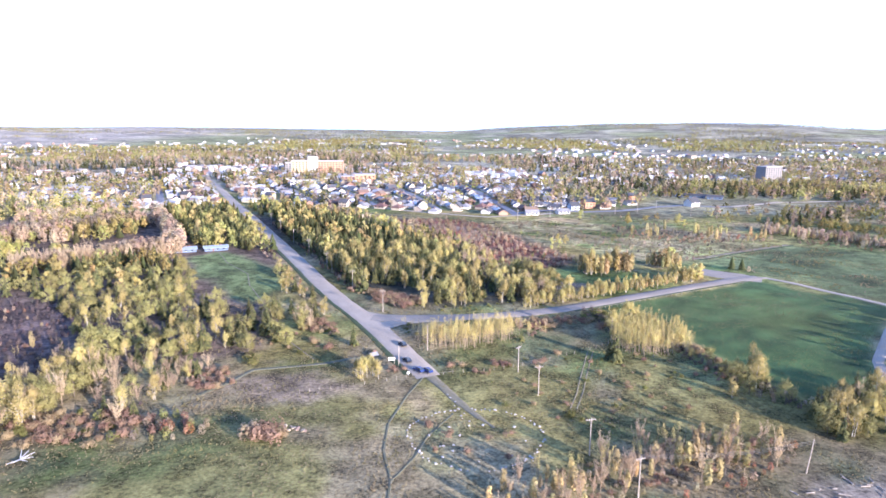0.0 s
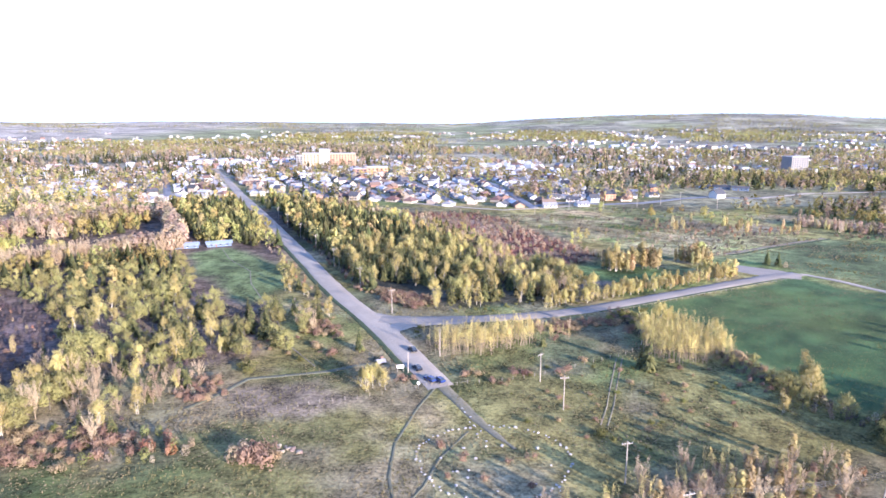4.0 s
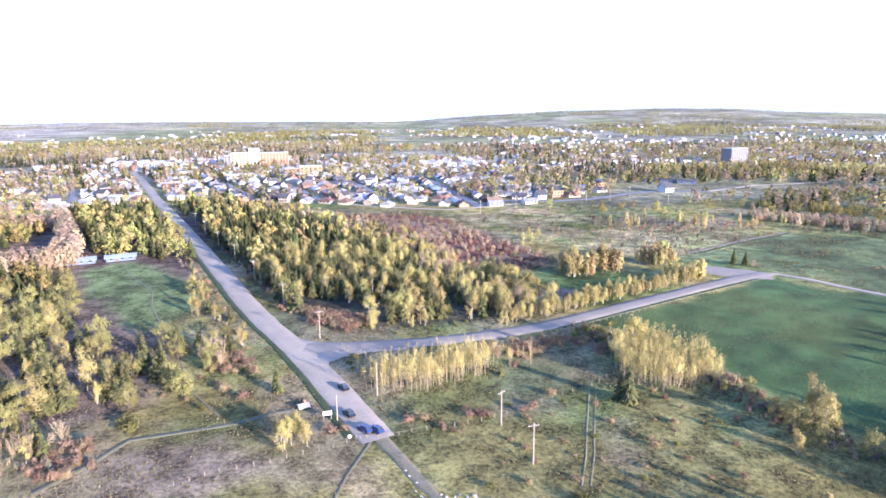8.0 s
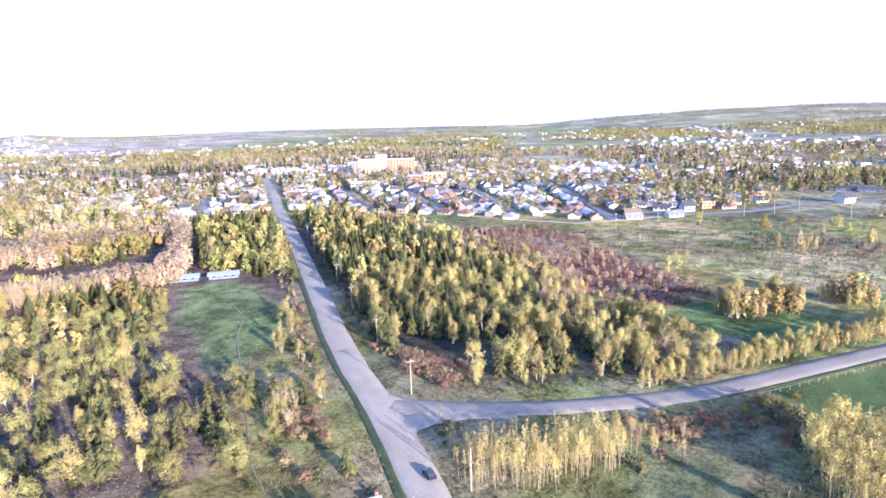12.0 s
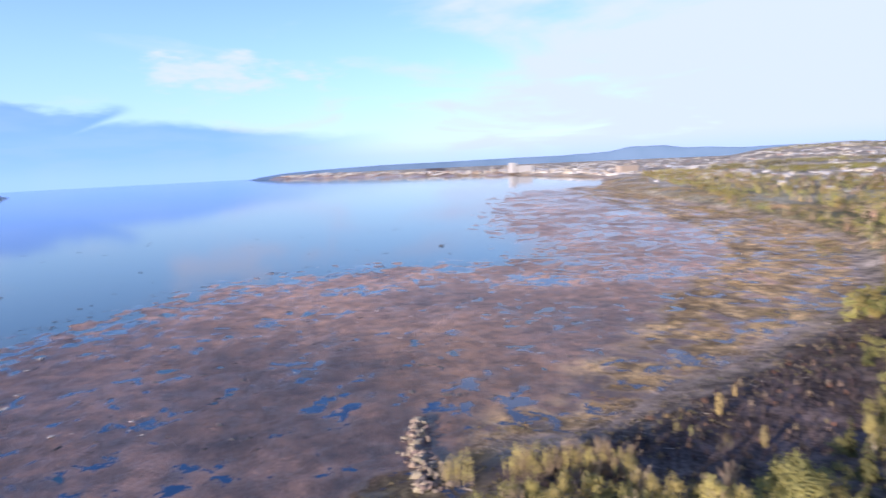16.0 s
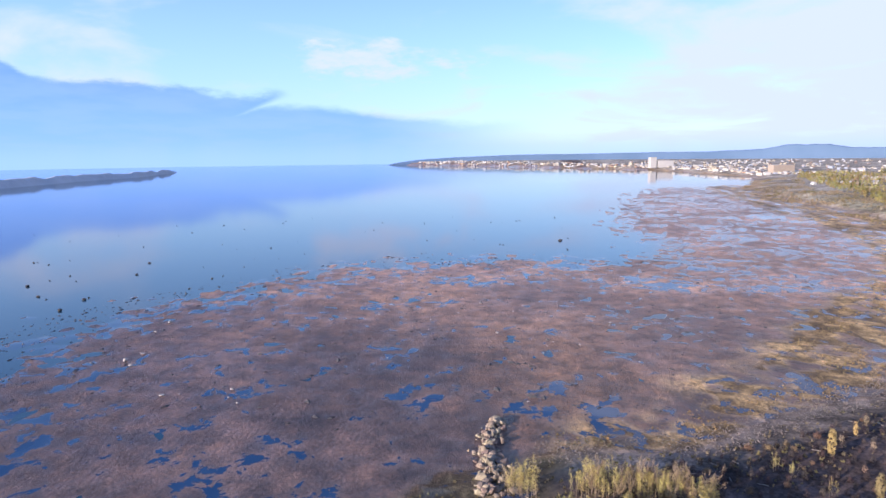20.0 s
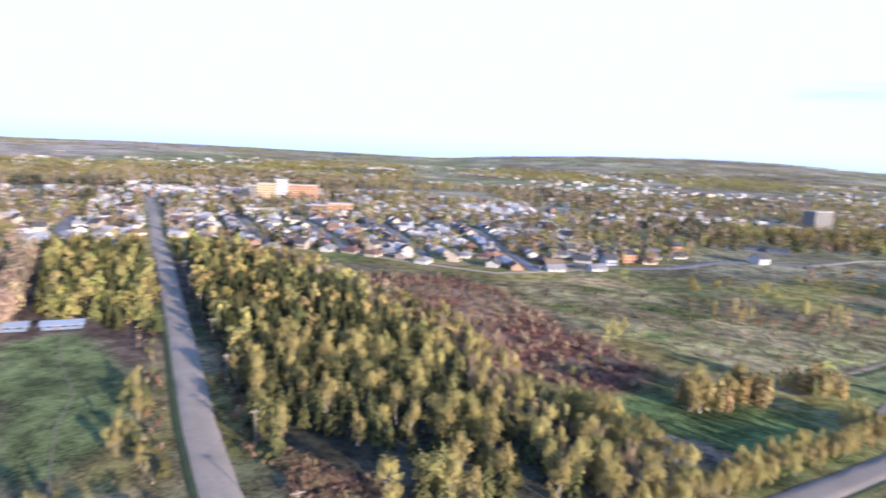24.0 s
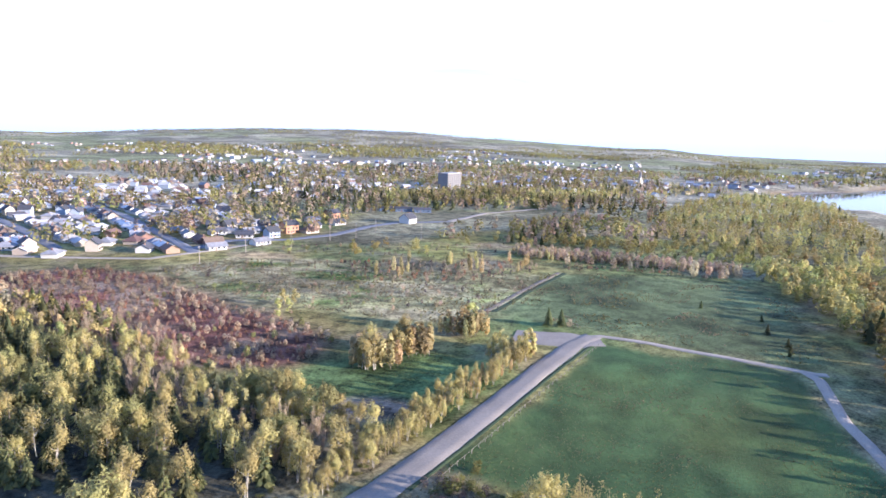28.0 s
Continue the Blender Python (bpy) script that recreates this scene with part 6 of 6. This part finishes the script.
block("hospital", -196, 968, 12, [(-43, -34, 15, 16, TAUPE, 5), (-34, -10, 16, 19, YELLOW, 6), (-10, 4, 18, 24.5, SIDINGS[0], 7), (4, 42, 16, 18.5, SALMON, 6)], "large ochre, white and orange-brick institution on the town's rise")
block("school", -111, 806, 12, [(-20, -3, 14, 9, SIDINGS[2], 3), (-3, 22, 16, 11, SALMON, 3)], "flat-roofed brown and orange brick school block among houses")
block("low_hall", -167, 760, 10, [(-16, 14, 14, 7, CONCRETE, 2)], "low grey flat-roofed hall beside the street")
block("apartment_block", 450, 905, 25, [(-16, 16, 16, 20, TAUPE, 7)], "tall grey apartment block standing above the woods")
block("waterfront_hotel", -2790, 560, -75, [(-35, 30, 30, 27, SIDINGS[0], 6), (36, 60, 26, 40, SIDINGS[0], 9)], "long white waterfront building on the far shore")
block("waterfront_block", -2080, 790, -75, [(-30, 35, 30, 24, SIDINGS[1], 6)], "pale cream block on the far shore")
tower = tagged(new("church"), "pale church with a tall pointed spire in the far town", "church")
tower.matrix_basis = pose(770, 880, float(gz(770, 880)))
part("nave", Build().box(-8, -14, -1, 8, 14, 10).mesh("nave", SIDINGS[0]), tower)
part("tower", Build().box(-2, -17, -1, 2, -13, 15).mesh("tower", SIDINGS[1]), tower)
part("spire", Build().limb((0, -15, 15), (0, -15, 26), 2.3, 0.1, 6).mesh("spire", ROOFS[3]), tower)

SHED = surface("faded blue cladding", (0.13, 0.17, 0.25), 0.8, (0.10, 0.13, 0.19), 2, 0.3, 0.1)
# the orange timber houses, the lone house and the long blue sheds
for x, y, turn in ((128, 577, 18), (180, 634, 20)):
    tagged(house_parts(10, 9, 6.0, 2.6, SIDINGS[4], ROOFS[0], False, True, 3), "new two-storey house clad in orange timber boards", "house").matrix_basis = pose(x, y, float(gz(x, y)), 0, 0, turn)
tagged(house_parts(11, 9, 4.4, 3.4, SIDINGS[0], ROOFS[0], False, True, 4), "lone dark-roofed house standing on bare lots", "house").matrix_basis = pose(229, 597, float(gz(229, 597)), 0, 0, 30)
for x, y in ((250, 678), (262, 670), (276, 660)):
    tagged(house_parts(15, 7, 3.0, 1.2, SHED, ROOFS[0], False, True, 5), "long low blue shed with a dark roof", "shed").matrix_basis = pose(x, y, float(gz(x, y)), 0, 0, -25)
PALE_ROOF = surface("pale blue sheet roof", (0.29, 0.34, 0.42), 0.6, (0.22, 0.26, 0.33), 3, 0.3, 0.1)
for x, y, w in ((-152, 366, 13), (-136, 373, 13)):
    tagged(house_parts(w, 6, 2.0, 0.9, SHED, PALE_ROOF, False, True, 6), "long low shed with a pale blue sheet roof by the clearing", "shed").matrix_basis = pose(x, y, float(gz(x, y)), 0, 0, 24)


# ---- utility poles and their wires ----
def pole(x, y, h, turn, arm=True, lean=0.0):
    thing = tagged(new("utility_pole"), "tall weathered wooden utility pole with a crossarm" if arm else "plain weathered wooden post beside the road", "utility pole", "utility poles")
    thing.matrix_basis = pose(x, y, float(gz(x, y)), 0, lean, turn)
    part("post", Build().limb((0, 0, -0.5), (0, 0, h), 0.17, 0.11, 8).mesh("post", WOOD), thing)
    if arm:
        bar = part("crossarm", Build().box(-1.25, -0.16, h - 0.75, 1.25, -0.04, h - 0.60).mesh("crossarm", WOOD), thing)
        for k in (-1.1, -0.45, 0.45, 1.1):
            part("insulator", Build().limb((k, -0.1, h - 0.60), (k, -0.1, h - 0.36), 0.06, 0.04, 6).mesh("insulator", INSULATOR), bar)
        part("brace", Build().limb((-0.7, -0.08, h - 0.72), (0, -0.1, h - 1.4), 0.025, 0.025, 4).limb((0.7, -0.08, h - 0.72), (0, -0.1, h - 1.4), 0.025, 0.025, 4).mesh("brace", WOOD), thing)
    return thing


LINE = [(42.2, 123.2), (35.7, 141.5), (28.2, 176.8), (24, 193.5), (-5.6, 211.6), (-25.2, 253.3), (-42.7, 288.3), (-61.2, 325.1), (-78.3, 362.3), (-95.5, 397.8), (-112.7, 433.2), (-127.4, 464.4)]
TALL = [10, 9.8, 9.5, 8.8, 9.4, 9.6, 9.2, 9.2, 9.0, 9.0, 9.0, 9.0]
for k, ((x, y), h) in enumerate(zip(LINE, TALL)):
    (ax, ay), (bx, by) = LINE[max(0, k - 1)], LINE[min(len(LINE) - 1, k + 1)]
    pole(x, y, h, math.degrees(math.atan2(by - ay, bx - ax)) + 90, k != 4)
pole(-14.8, 199.9, 6.5, 0, False)
pole(84.4, 134.5, 8.5, 0, False, 6)
for x, y in ((55.6, 491.8), (84.3, 515), (111.4, 518.1), (183, 556.4), (200.2, 521.9), (142.2, 536.4), (162.7, 542.9)):
    pole(x, y, 9.5, 60)


def cable(name, a, b, sag, label):
    """A sagging cable swept as one three-sided tube."""
    pts = [Vector(a).lerp(Vector(b), k / 10) - Vector((0, 0, sag * 4 * (k / 10) * (1 - k / 10))) for k in range(11)]
    side = (Vector(b) - Vector(a)).cross(Vector((0, 0, 1))).normalized() * 0.018
    verts = [q for p in pts for q in (p + side, p - side, p + Vector((0, 0, 0.03)))]
    faces = [(3 * k + j, 3 * k + (j + 1) % 3, 3 * k + 3 + (j + 1) % 3, 3 * k + 3 + j) for k in range(10) for j in range(3)]
    tagged(new(name, mesh_from(name, verts, faces, WIRE)), label, "cable", "power lines")


for k in range(len(LINE) - 1):
    for off in (-1.1, 1.1):
        ends = []
        for (x, y), h in zip(LINE[k:k + 2], TALL[k:k + 2]):
            (ax, ay), (bx, by) = LINE[k], LINE[k + 1]
            n = math.hypot(bx - ax, by - ay)
            ends.append((x - (by - ay) / n * off, y + (bx - ax) / n * off, float(gz(x, y)) + h - 0.36))
        cable("power_line", *ends, 0.5, "thin dark power line strung between wooden poles")
for off in (0, 0.7, 1.4):
    cable("power_line", (42.2 + off * 0.3, 123.2 + off, float(gz(42, 123)) + 9.6), (85.3 + off * 0.3, 133.5 + off, float(gz(84, 134)) + 8.0), 1.2, "thin dark power line strung between wooden poles")


# ---- fences ----
def fence(line, gap, h, rails, label):
    thing = tagged(new("fence"), label, "fence")
    pts = []
    for (ax, ay), (bx, by) in zip(line, line[1:]):
        n = max(1, round(math.hypot(bx - ax, by - ay) / gap))
        pts += [(ax + (bx - ax) * k / n, ay + (by - ay) * k / n) for k in range(n)]
    pts.append(line[-1])
    post = Build().limb((0, 0, -0.3), (0, 0, h), 0.09, 0.08, 6).mesh("post", FENCE)
    x0, y0 = pts[0]
    thing.location = (x0, y0, float(gz(x0, y0)))
    base_ = Vector(thing.location)
    for k, (x, y) in enumerate(pts):
        p = Vector((x, y, float(gz(x, y)))) - base_
        part("post", post, thing).location = p
        if k and rails:
            q = Vector((*pts[k - 1], float(gz(*pts[k - 1])))) - base_
            for u in rails:
                part("rail", Build().limb(q + Vector((0, 0, h * u)), p + Vector((0, 0, h * u)), 0.035, 0.035, 4).mesh("rail", FENCE), thing)


fence([(62, 256), (79, 265), (110, 282), (155, 306.5)], 3.2, 1.05, (0.85,), "low grey post-and-rail fence along the field")
fence([(3, 192.6), (9.8, 193.6), (19.6, 195.8), (29.3, 199.7), (39.1, 205.8), (51, 212.1), (59, 218.3)], 3.6, 1.1, (), "row of short wooden fence posts in grass")
fence([(-8.8, 190.7), (-17.6, 186.6), (-27.4, 182.2), (-37.1, 178.9), (-44.9, 174.6)], 3.4, 1.1, (), "row of short wooden fence posts in grass")
fence([(-9.8, 191.2), (-4.9, 190.7), (0, 191.7), (3, 192.6)], 2.4, 0.9, (0.85,), "low log barrier across the road's end")
fence([(160.8, 325.2), (160.6, 329.5)], 2.0, 1.2, (0.85,), "short wooden barrier at the turning area")

# ---- sign board by the gate ----
board = tagged(new("sign_board"), "white notice board on two wooden legs", "sign")
board.matrix_basis = pose(-17.2, 200.5, float(gz(-17.2, 200.5)), 0, 0, 12)
part("panel", Build().box(-1.1, -0.06, 1.2, 1.1, 0.06, 2.3).mesh("panel", WHITE_PAINT), board)
for x in (-0.9, 0.9):
    part("leg", Build().box(x - 0.08, -0.08, -0.3, x + 0.08, 0.08, 1.3).mesh("leg", FENCE), board)
part("cap", Build().box(-1.2, -0.15, 2.3, 1.2, 0.15, 2.38).mesh("cap", FENCE), board)
round_sign = tagged(new("road_sign"), "small white round sign on a thin post", "sign")
round_sign.matrix_basis = pose(-11, 189, float(gz(-11, 189)), 0, 0, 10)
part("post", Build().limb((0, 0, -0.3), (0, 0, 1.9), 0.04, 0.04, 6).mesh("post", CHROME), round_sign)
part("disc", Build().limb((0, -0.05, 1.9), (0, -0.09, 1.9), 0.45, 0.45, 14).mesh("disc", WHITE_PAINT), round_sign)
hut = tagged(house_parts(1.6, 1.2, 0.8, 0.4, SIDINGS[0], ROOFS[3], False, False, 9), "small white hut beside the road", "hut")
hut.matrix_basis = pose(-24, 207, float(gz(-24, 207)), 0, 0, 30)


# ---- parked cars ----
def car(x, y, turn, paintwork, label):
    thing = tagged(new("car"), label, "car", "parked cars")
    thing.matrix_basis = pose(x, y, float(gz(x, y)) + 0.19, 0, 0, turn)
    low = [(-2.15, 0.35), (-2.2, 0.75), (-2.0, 0.95), (-1.3, 1.0), (1.0, 0.98), (1.9, 0.85), (2.2, 0.65), (2.2, 0.35)]
    b = Build()
    n = len(low)
    verts = [(a, s * 0.88 * (0.94 if abs(a) > 2 else 1), z) for s in (-1, 1) for a, z in low]
    b.add(verts, [tuple(range(n))[::-1], tuple(range(n, 2 * n))] + [(k, (k + 1) % n, n + (k + 1) % n, n + k) for k in range(n)])
    part("body", b.mesh("body", paintwork), thing)
    c = Build()
    c.add([(-1.9, -0.78, 0.96), (1.0, -0.78, 0.97), (1.0, 0.78, 0.97), (-1.9, 0.78, 0.96), (-1.45, -0.62, 1.46), (0.25, -0.62, 1.46), (0.25, 0.62, 1.46), (-1.45, 0.62, 1.46)],
          [(0, 1, 5, 4), (1, 2, 6, 5), (2, 3, 7, 6), (3, 0, 4, 7)])
    part("windows", c.mesh("windows", GLASS_DARK), thing)
    part("roof", Build().box(-1.47, -0.64, 1.44, 0.27, 0.64, 1.50).mesh("roof", paintwork), thing)
    for a in (-1.35, 1.35):
        for s in (-0.86, 0.86):
            wheel = part("wheel", Build().limb((a, s - 0.1, 0.32), (a, s + 0.1, 0.32), 0.32, 0.32, 12).mesh("wheel", RUBBER), thing)
            part("rim", Build().limb((a, s - 0.115, 0.32), (a, s + 0.115, 0.32), 0.19, 0.19, 10).mesh("rim", CHROME), wheel)
    for s in (-0.62, 0.62):
        part("headlight", Build().box(2.15, s - 0.18, 0.62, 2.22, s + 0.18, 0.76).mesh("headlight", WHITE_PAINT), thing)


BLUE_PAINT = surface("dark blue car paint", (0.03, 0.05, 0.16), 0.25, (0.025, 0.04, 0.13), 1, 0.5, 0, spec=0.6)
BLACK_PAINT = surface("black car paint", (0.02, 0.022, 0.03), 0.25, (0.016, 0.018, 0.025), 1, 0.5, 0, spec=0.6)
car(-14.7, 216.3, 118, BLACK_PAINT, "black car parked on the gravel road's edge")
car(-12.2, 202.0, 118, BLACK_PAINT, "black car parked on the gravel road's edge")
car(-8.0, 194.2, 130, BLUE_PAINT, "dark blue car parked at the road's end")
car(-5.3, 193.6, 130, BLUE_PAINT, "dark blue car parked at the road's end")


# ---- stones ----
def stone_mesh(seed, squash=0.7):
    rng = np.random.default_rng(seed)
    bm = bmesh.new()
    bmesh.ops.create_icosphere(bm, subdivisions=1, radius=1)
    for v in bm.verts:
        v.co *= rng.uniform(0.72, 1.18)
        v.co.z *= squash
    data = bpy.data.meshes.new("boulder")
    bm.to_mesh(data)
    bm.free()
    return data


STONES = [stone_mesh(k) for k in range(6)]
JETTY_STONES = [s.copy() for s in STONES]
for s in JETTY_STONES:
    s.materials.append(JETTY_STONE)
PALE_STONES = [s.copy() for s in STONES]
for s in PALE_STONES:
    s.materials.append(STONE)
WET_STONES = [s.copy() for s in STONES]
for s in WET_STONES:
    s.materials.append(DARK_STONE)


def boulder(x, y, r, meshes, label, group, z=None):
    ob = tagged(new("boulder", lot.choice(meshes)), label, "boulder", group)
    ob.matrix_basis = pose(x, y, (float(gz(x, y)) if z is None else z) + r * 0.3, 0, 0, lot.uniform(0, 360)) @ Matrix.Diagonal((r * lot.uniform(0.8, 1.2), r * lot.uniform(0.8, 1.2), r * lot.uniform(0.7, 1), 1))


for k in range(74):
    a = 2 * math.pi * k / 74
    if lot.random() < 0.12:
        continue
    boulder(8.5 + 17.3 * math.cos(a) * (1 + 0.05 * math.sin(3 * a)) + lot.uniform(-0.5, 0.5), 150.5 + 16.6 * math.sin(a) + lot.uniform(-0.5, 0.5), lot.uniform(0.22, 0.46), PALE_STONES, "pale rounded boulder in a ring on the grass", "stone ring")
for k in range(16):
    boulder(lot.uniform(-8, 22), lot.uniform(136, 160), lot.uniform(0.25, 0.5), PALE_STONES, "pale boulder lying in rough grass", "stone ring")
for k in range(12):
    boulder(-38.5 + lot.uniform(-3.2, 3.2), 153.4 + lot.uniform(-1.5, 1.5), lot.uniform(0.4, 0.8), JETTY_STONES, "grey field stone heaped beside a shrub", "stone heap")
for k in range(10):
    boulder(2 + k * 0.6 + lot.uniform(-1, 1), 176 - k * 2.2 + lot.uniform(-1, 1), lot.uniform(0.25, 0.45), PALE_STONES, "pale boulder beside the earthen track", "track stones")
for x, y, r in ((-207.7, -11.2, 1.5), (-212.7, -17.1, 1.4), (-221.2, -15.8, 1.1), (-267.1, -33.6, 1.5), (-181.9, 18.4, 1.1), (-190.6, 38.4, 1.1), (-183.8, 40.7, 0.6), (-179.8, 45.9, 0.5), (-271, 118.5, 0.9), (-325.8, 104.7, 1.2), (-251, -30.1, 1.0), (-230.4, 80.8, 0.6), (-294.5, 167.1, 0.9)):
    boulder(x, y, r * 0.75, PALE_STONES, "pale boulder stranded on the tidal mud", "mudflat boulders", WATER + 0.3)
for k in range(60):
    boulder(-180 - 190 * lot.random(), -40 + 220 * lot.random(), lot.uniform(0.22, 0.5), PALE_STONES if lot.random() < 0.6 else WET_STONES, "small stone on the tidal mud", "mudflat stones")
for x, y, r in ((-333.1, -170.6, 1.9), (-308.7, -141.2, 1.6), (-305.3, -109.6, 1.9), (-377.1, -128.9, 1.7), (-281, -104, 1.8), (-419.7, -148.6, 1.5), (-572.5, 144.7, 2.6)):
    boulder(x, y, r * 0.7, WET_STONES, "dark boulder standing in shallow water", "water boulders", WATER + 0.1)
for k in range(90):
    a, r = math.radians(lot.uniform(82, 142)), lot.uniform(330, 800)
    x, y = -math.sin(a) * r, 130 + math.cos(a) * r
    if float(inside(np.array(x), np.array(y), FLATS)) < 12:
        boulder(x, y, lot.uniform(0.3, 0.85), WET_STONES, "dark boulder standing in shallow water", "water boulders", WATER + 0.1)
# clods of seaweed strewn over the mud, thickest along the waterline
rng = np.random.default_rng(71)
sx, sy = rng.uniform(-470, -165, 13000), rng.uniform(-120, 330, 13000)
edge = inside(sx, sy, FLATS)
ok = (edge > -25) & (inside(sx, sy, LAND) < -8) & (rng.uniform(size=13000) < 0.22 + 0.7 * step(70, 0, edge) * (fbm(sx, sy, 26, 3) > -0.05))
sx, sy = sx[ok], sy[ok]
weed = Build()
for x, y, z, r, a in zip(sx, sy, np.maximum(gz(sx, sy), WATER - 0.05), rng.gamma(2.0, 0.16, len(sx)) + 0.12, rng.uniform(0, 6.28, len(sx))):
    c, s = math.cos(a) * r, math.sin(a) * r
    weed.add([(x + 1.6 * c, y + 1.6 * s, z - 0.05), (x - 0.8 * s, y + 0.8 * c, z - 0.05), (x - 1.5 * c, y - 1.5 * s, z - 0.05), (x + 0.9 * s, y - 0.9 * c, z - 0.05), (x + 0.2 * c, y + 0.2 * s, z + 0.45 * r), (x - 0.5 * c, y - 0.5 * s, z + 0.35 * r)],
             [(0, 1, 4), (1, 5, 4), (1, 2, 5), (2, 3, 5), (3, 4, 5), (3, 0, 4)])
tagged(new("seaweed", weed.mesh("seaweed", DARK_STONE)), "dark clods of seaweed strewn over the tidal mud", "seaweed", kind="stuff")
# rock jetty
jetty = tagged(new("jetty"), "rough jetty of piled grey boulders running onto the mud", "jetty", kind="structure")
for k in range(240):
    u = k / 240
    side = lot.gauss(0, 2.3 - 1.1 * u)
    x, y = -134 - 46 * u + lot.uniform(-1.2, 1.2), 128.8 - 2 * u + 1.4 * math.sin(u * 7) + side
    r = min(1.6, 0.45 + lot.expovariate(2.2))
    ob = part("rock", lot.choice(JETTY_STONES), jetty)
    ob.matrix_basis = pose(x, y, max(float(gz(x, y)), WATER) + lot.uniform(0.0, 1.0) * max(0.0, 1.1 - abs(side) * 0.4) + 0.1 * r, lot.uniform(0, 360), 0, lot.uniform(0, 360)) @ Matrix.Diagonal((r, r * lot.uniform(0.7, 1.1), r * 0.8, 1))

# drift timber and dead reeds that the tide has heaped up
drift = np.random.default_rng(77)
heap = Build()
for k in range(1900):
    if k < 800:
        x, y = drift.uniform(60, 172), drift.uniform(88, 150)
        if float(inside(np.array(x), np.array(y), BEACH)) < 0:
            continue
    else:
        x, y = drift.uniform(-330, -110), drift.uniform(60, 330)
        d = float(inside(np.array(x), np.array(y), LAND))
        if not 2 < d < 26:
            continue
    z, a, n, r = float(gz(x, y)), drift.uniform(0, 6.28), drift.gamma(2.0, 0.7) + 0.4, drift.uniform(0.05, 0.16)
    heap.limb((x, y, z + r), (x + n * math.cos(a), y + n * math.sin(a), z + r + 0.1), r, r * 0.6, 4)
tagged(new("drift_timber", heap.mesh("drift_timber", WOOD)), "grey weathered drift timber heaped along the shore", "driftwood", kind="stuff")
# driftwood and the fallen white tree
for k in range(26):
    x, y = (lot.uniform(66, 150), 0) if k < 26 else (lot.uniform(-120, -60), 0)
    y = 88 + (x - 60) * 0.42 + lot.uniform(8, 34) if k < 26 else lot.uniform(120, 136)
    a, n = lot.uniform(0, 6.28), lot.uniform(1.5, 5)
    z = float(gz(x, y))
    log = Build().limb((0, 0, 0.15), (n * math.cos(a), n * math.sin(a), 0.2), 0.16, 0.08, 6).limb((n * 0.5 * math.cos(a), n * 0.5 * math.sin(a), 0.2), (n * 0.7 * math.cos(a + 0.5), n * 0.7 * math.sin(a + 0.5), 0.6), 0.07, 0.03, 5)
    ob = tagged(new("driftwood", log.mesh("driftwood", WOOD)), "bleached driftwood log stranded above the beach", "driftwood", "driftwood")
    ob.location = (x, y, z)
dead = Build()
for k in range(9):
    a = 0.5 * k - 2
    dead.limb((0, 0, 0.3), (3.2 * math.cos(a), 3.2 * math.sin(a), 0.6 + 0.4 * (k % 3)), 0.16, 0.04, 5)
tagged(new("fallen_tree", dead.mesh("fallen_tree", SIDINGS[0])), "bleached white fallen tree with bare branches", "fallen tree").location = (-99.5, 136.5, float(gz(-99.5, 136.5)))

# low island, and the ridge beyond the bay with haze blue put into its colour
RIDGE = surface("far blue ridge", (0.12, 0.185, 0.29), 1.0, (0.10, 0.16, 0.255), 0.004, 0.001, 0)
# the island's pale grey carries the distance haze in its base colour
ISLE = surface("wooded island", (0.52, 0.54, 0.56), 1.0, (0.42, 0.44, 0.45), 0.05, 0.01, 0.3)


def strip(name, line, heights, depth, material, label, category, bumps):
    v, f = [], []
    pts = []
    for (ax, ay, ah), (bx, by, bh) in zip([(*p, h) for p, h in zip(line, heights)], [(*p, h) for p, h in zip(line[1:], heights[1:])]):
        pts += [(ax + (bx - ax) * k / 24, ay + (by - ay) * k / 24, ah + (bh - ah) * k / 24) for k in range(24)]
    pts.append((*line[-1], heights[-1]))
    for k, (x, y, h) in enumerate(pts):
        d = math.hypot(x, y - 130)
        ox, oy = x / d * depth, (y - 130) / d * depth
        rag = 1 + bumps * float(fbm(np.array(k * 1.0), np.array(3.3), 5, 3))
        v += [(x, y, WATER - 0.5), (x + ox * 0.3, y + oy * 0.3, WATER + h * 0.96 * rag), (x + ox * 0.5, y + oy * 0.5, WATER + h * rag), (x + ox, y + oy, WATER - 0.5)]
        if k:
            a, b = 4 * (k - 1), 4 * k
            f += [(a + j, a + j + 1, b + j + 1, b + j) for j in range(3)]
    tagged(new(name, mesh_from(name, v, f, material)), label, category, kind="structure")


strip("island", [(-700, -1020), (-1050, -1150), (-1406, -1241), (-1840, -1355), (-2185, -1397), (-2600, -1550), (-2769, -1617)], [22, 22, 21, 19, 18, 15, 2], 150, ISLE, "long low island across the bay, greyed with painted haze", "island", 0.5)
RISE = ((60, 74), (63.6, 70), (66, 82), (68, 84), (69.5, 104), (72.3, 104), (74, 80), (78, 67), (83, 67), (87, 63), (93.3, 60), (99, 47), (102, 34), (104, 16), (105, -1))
strip("backdrop", [(-4500 * math.sin(radians(b)), 130 + 4500 * math.cos(radians(b))) for b, e in RISE], [77 + (e - 74) * 1.05 for b, e in RISE], 120, RIDGE, "long ridge on the far horizon, coloured in haze blue", "backdrop", 0.04)
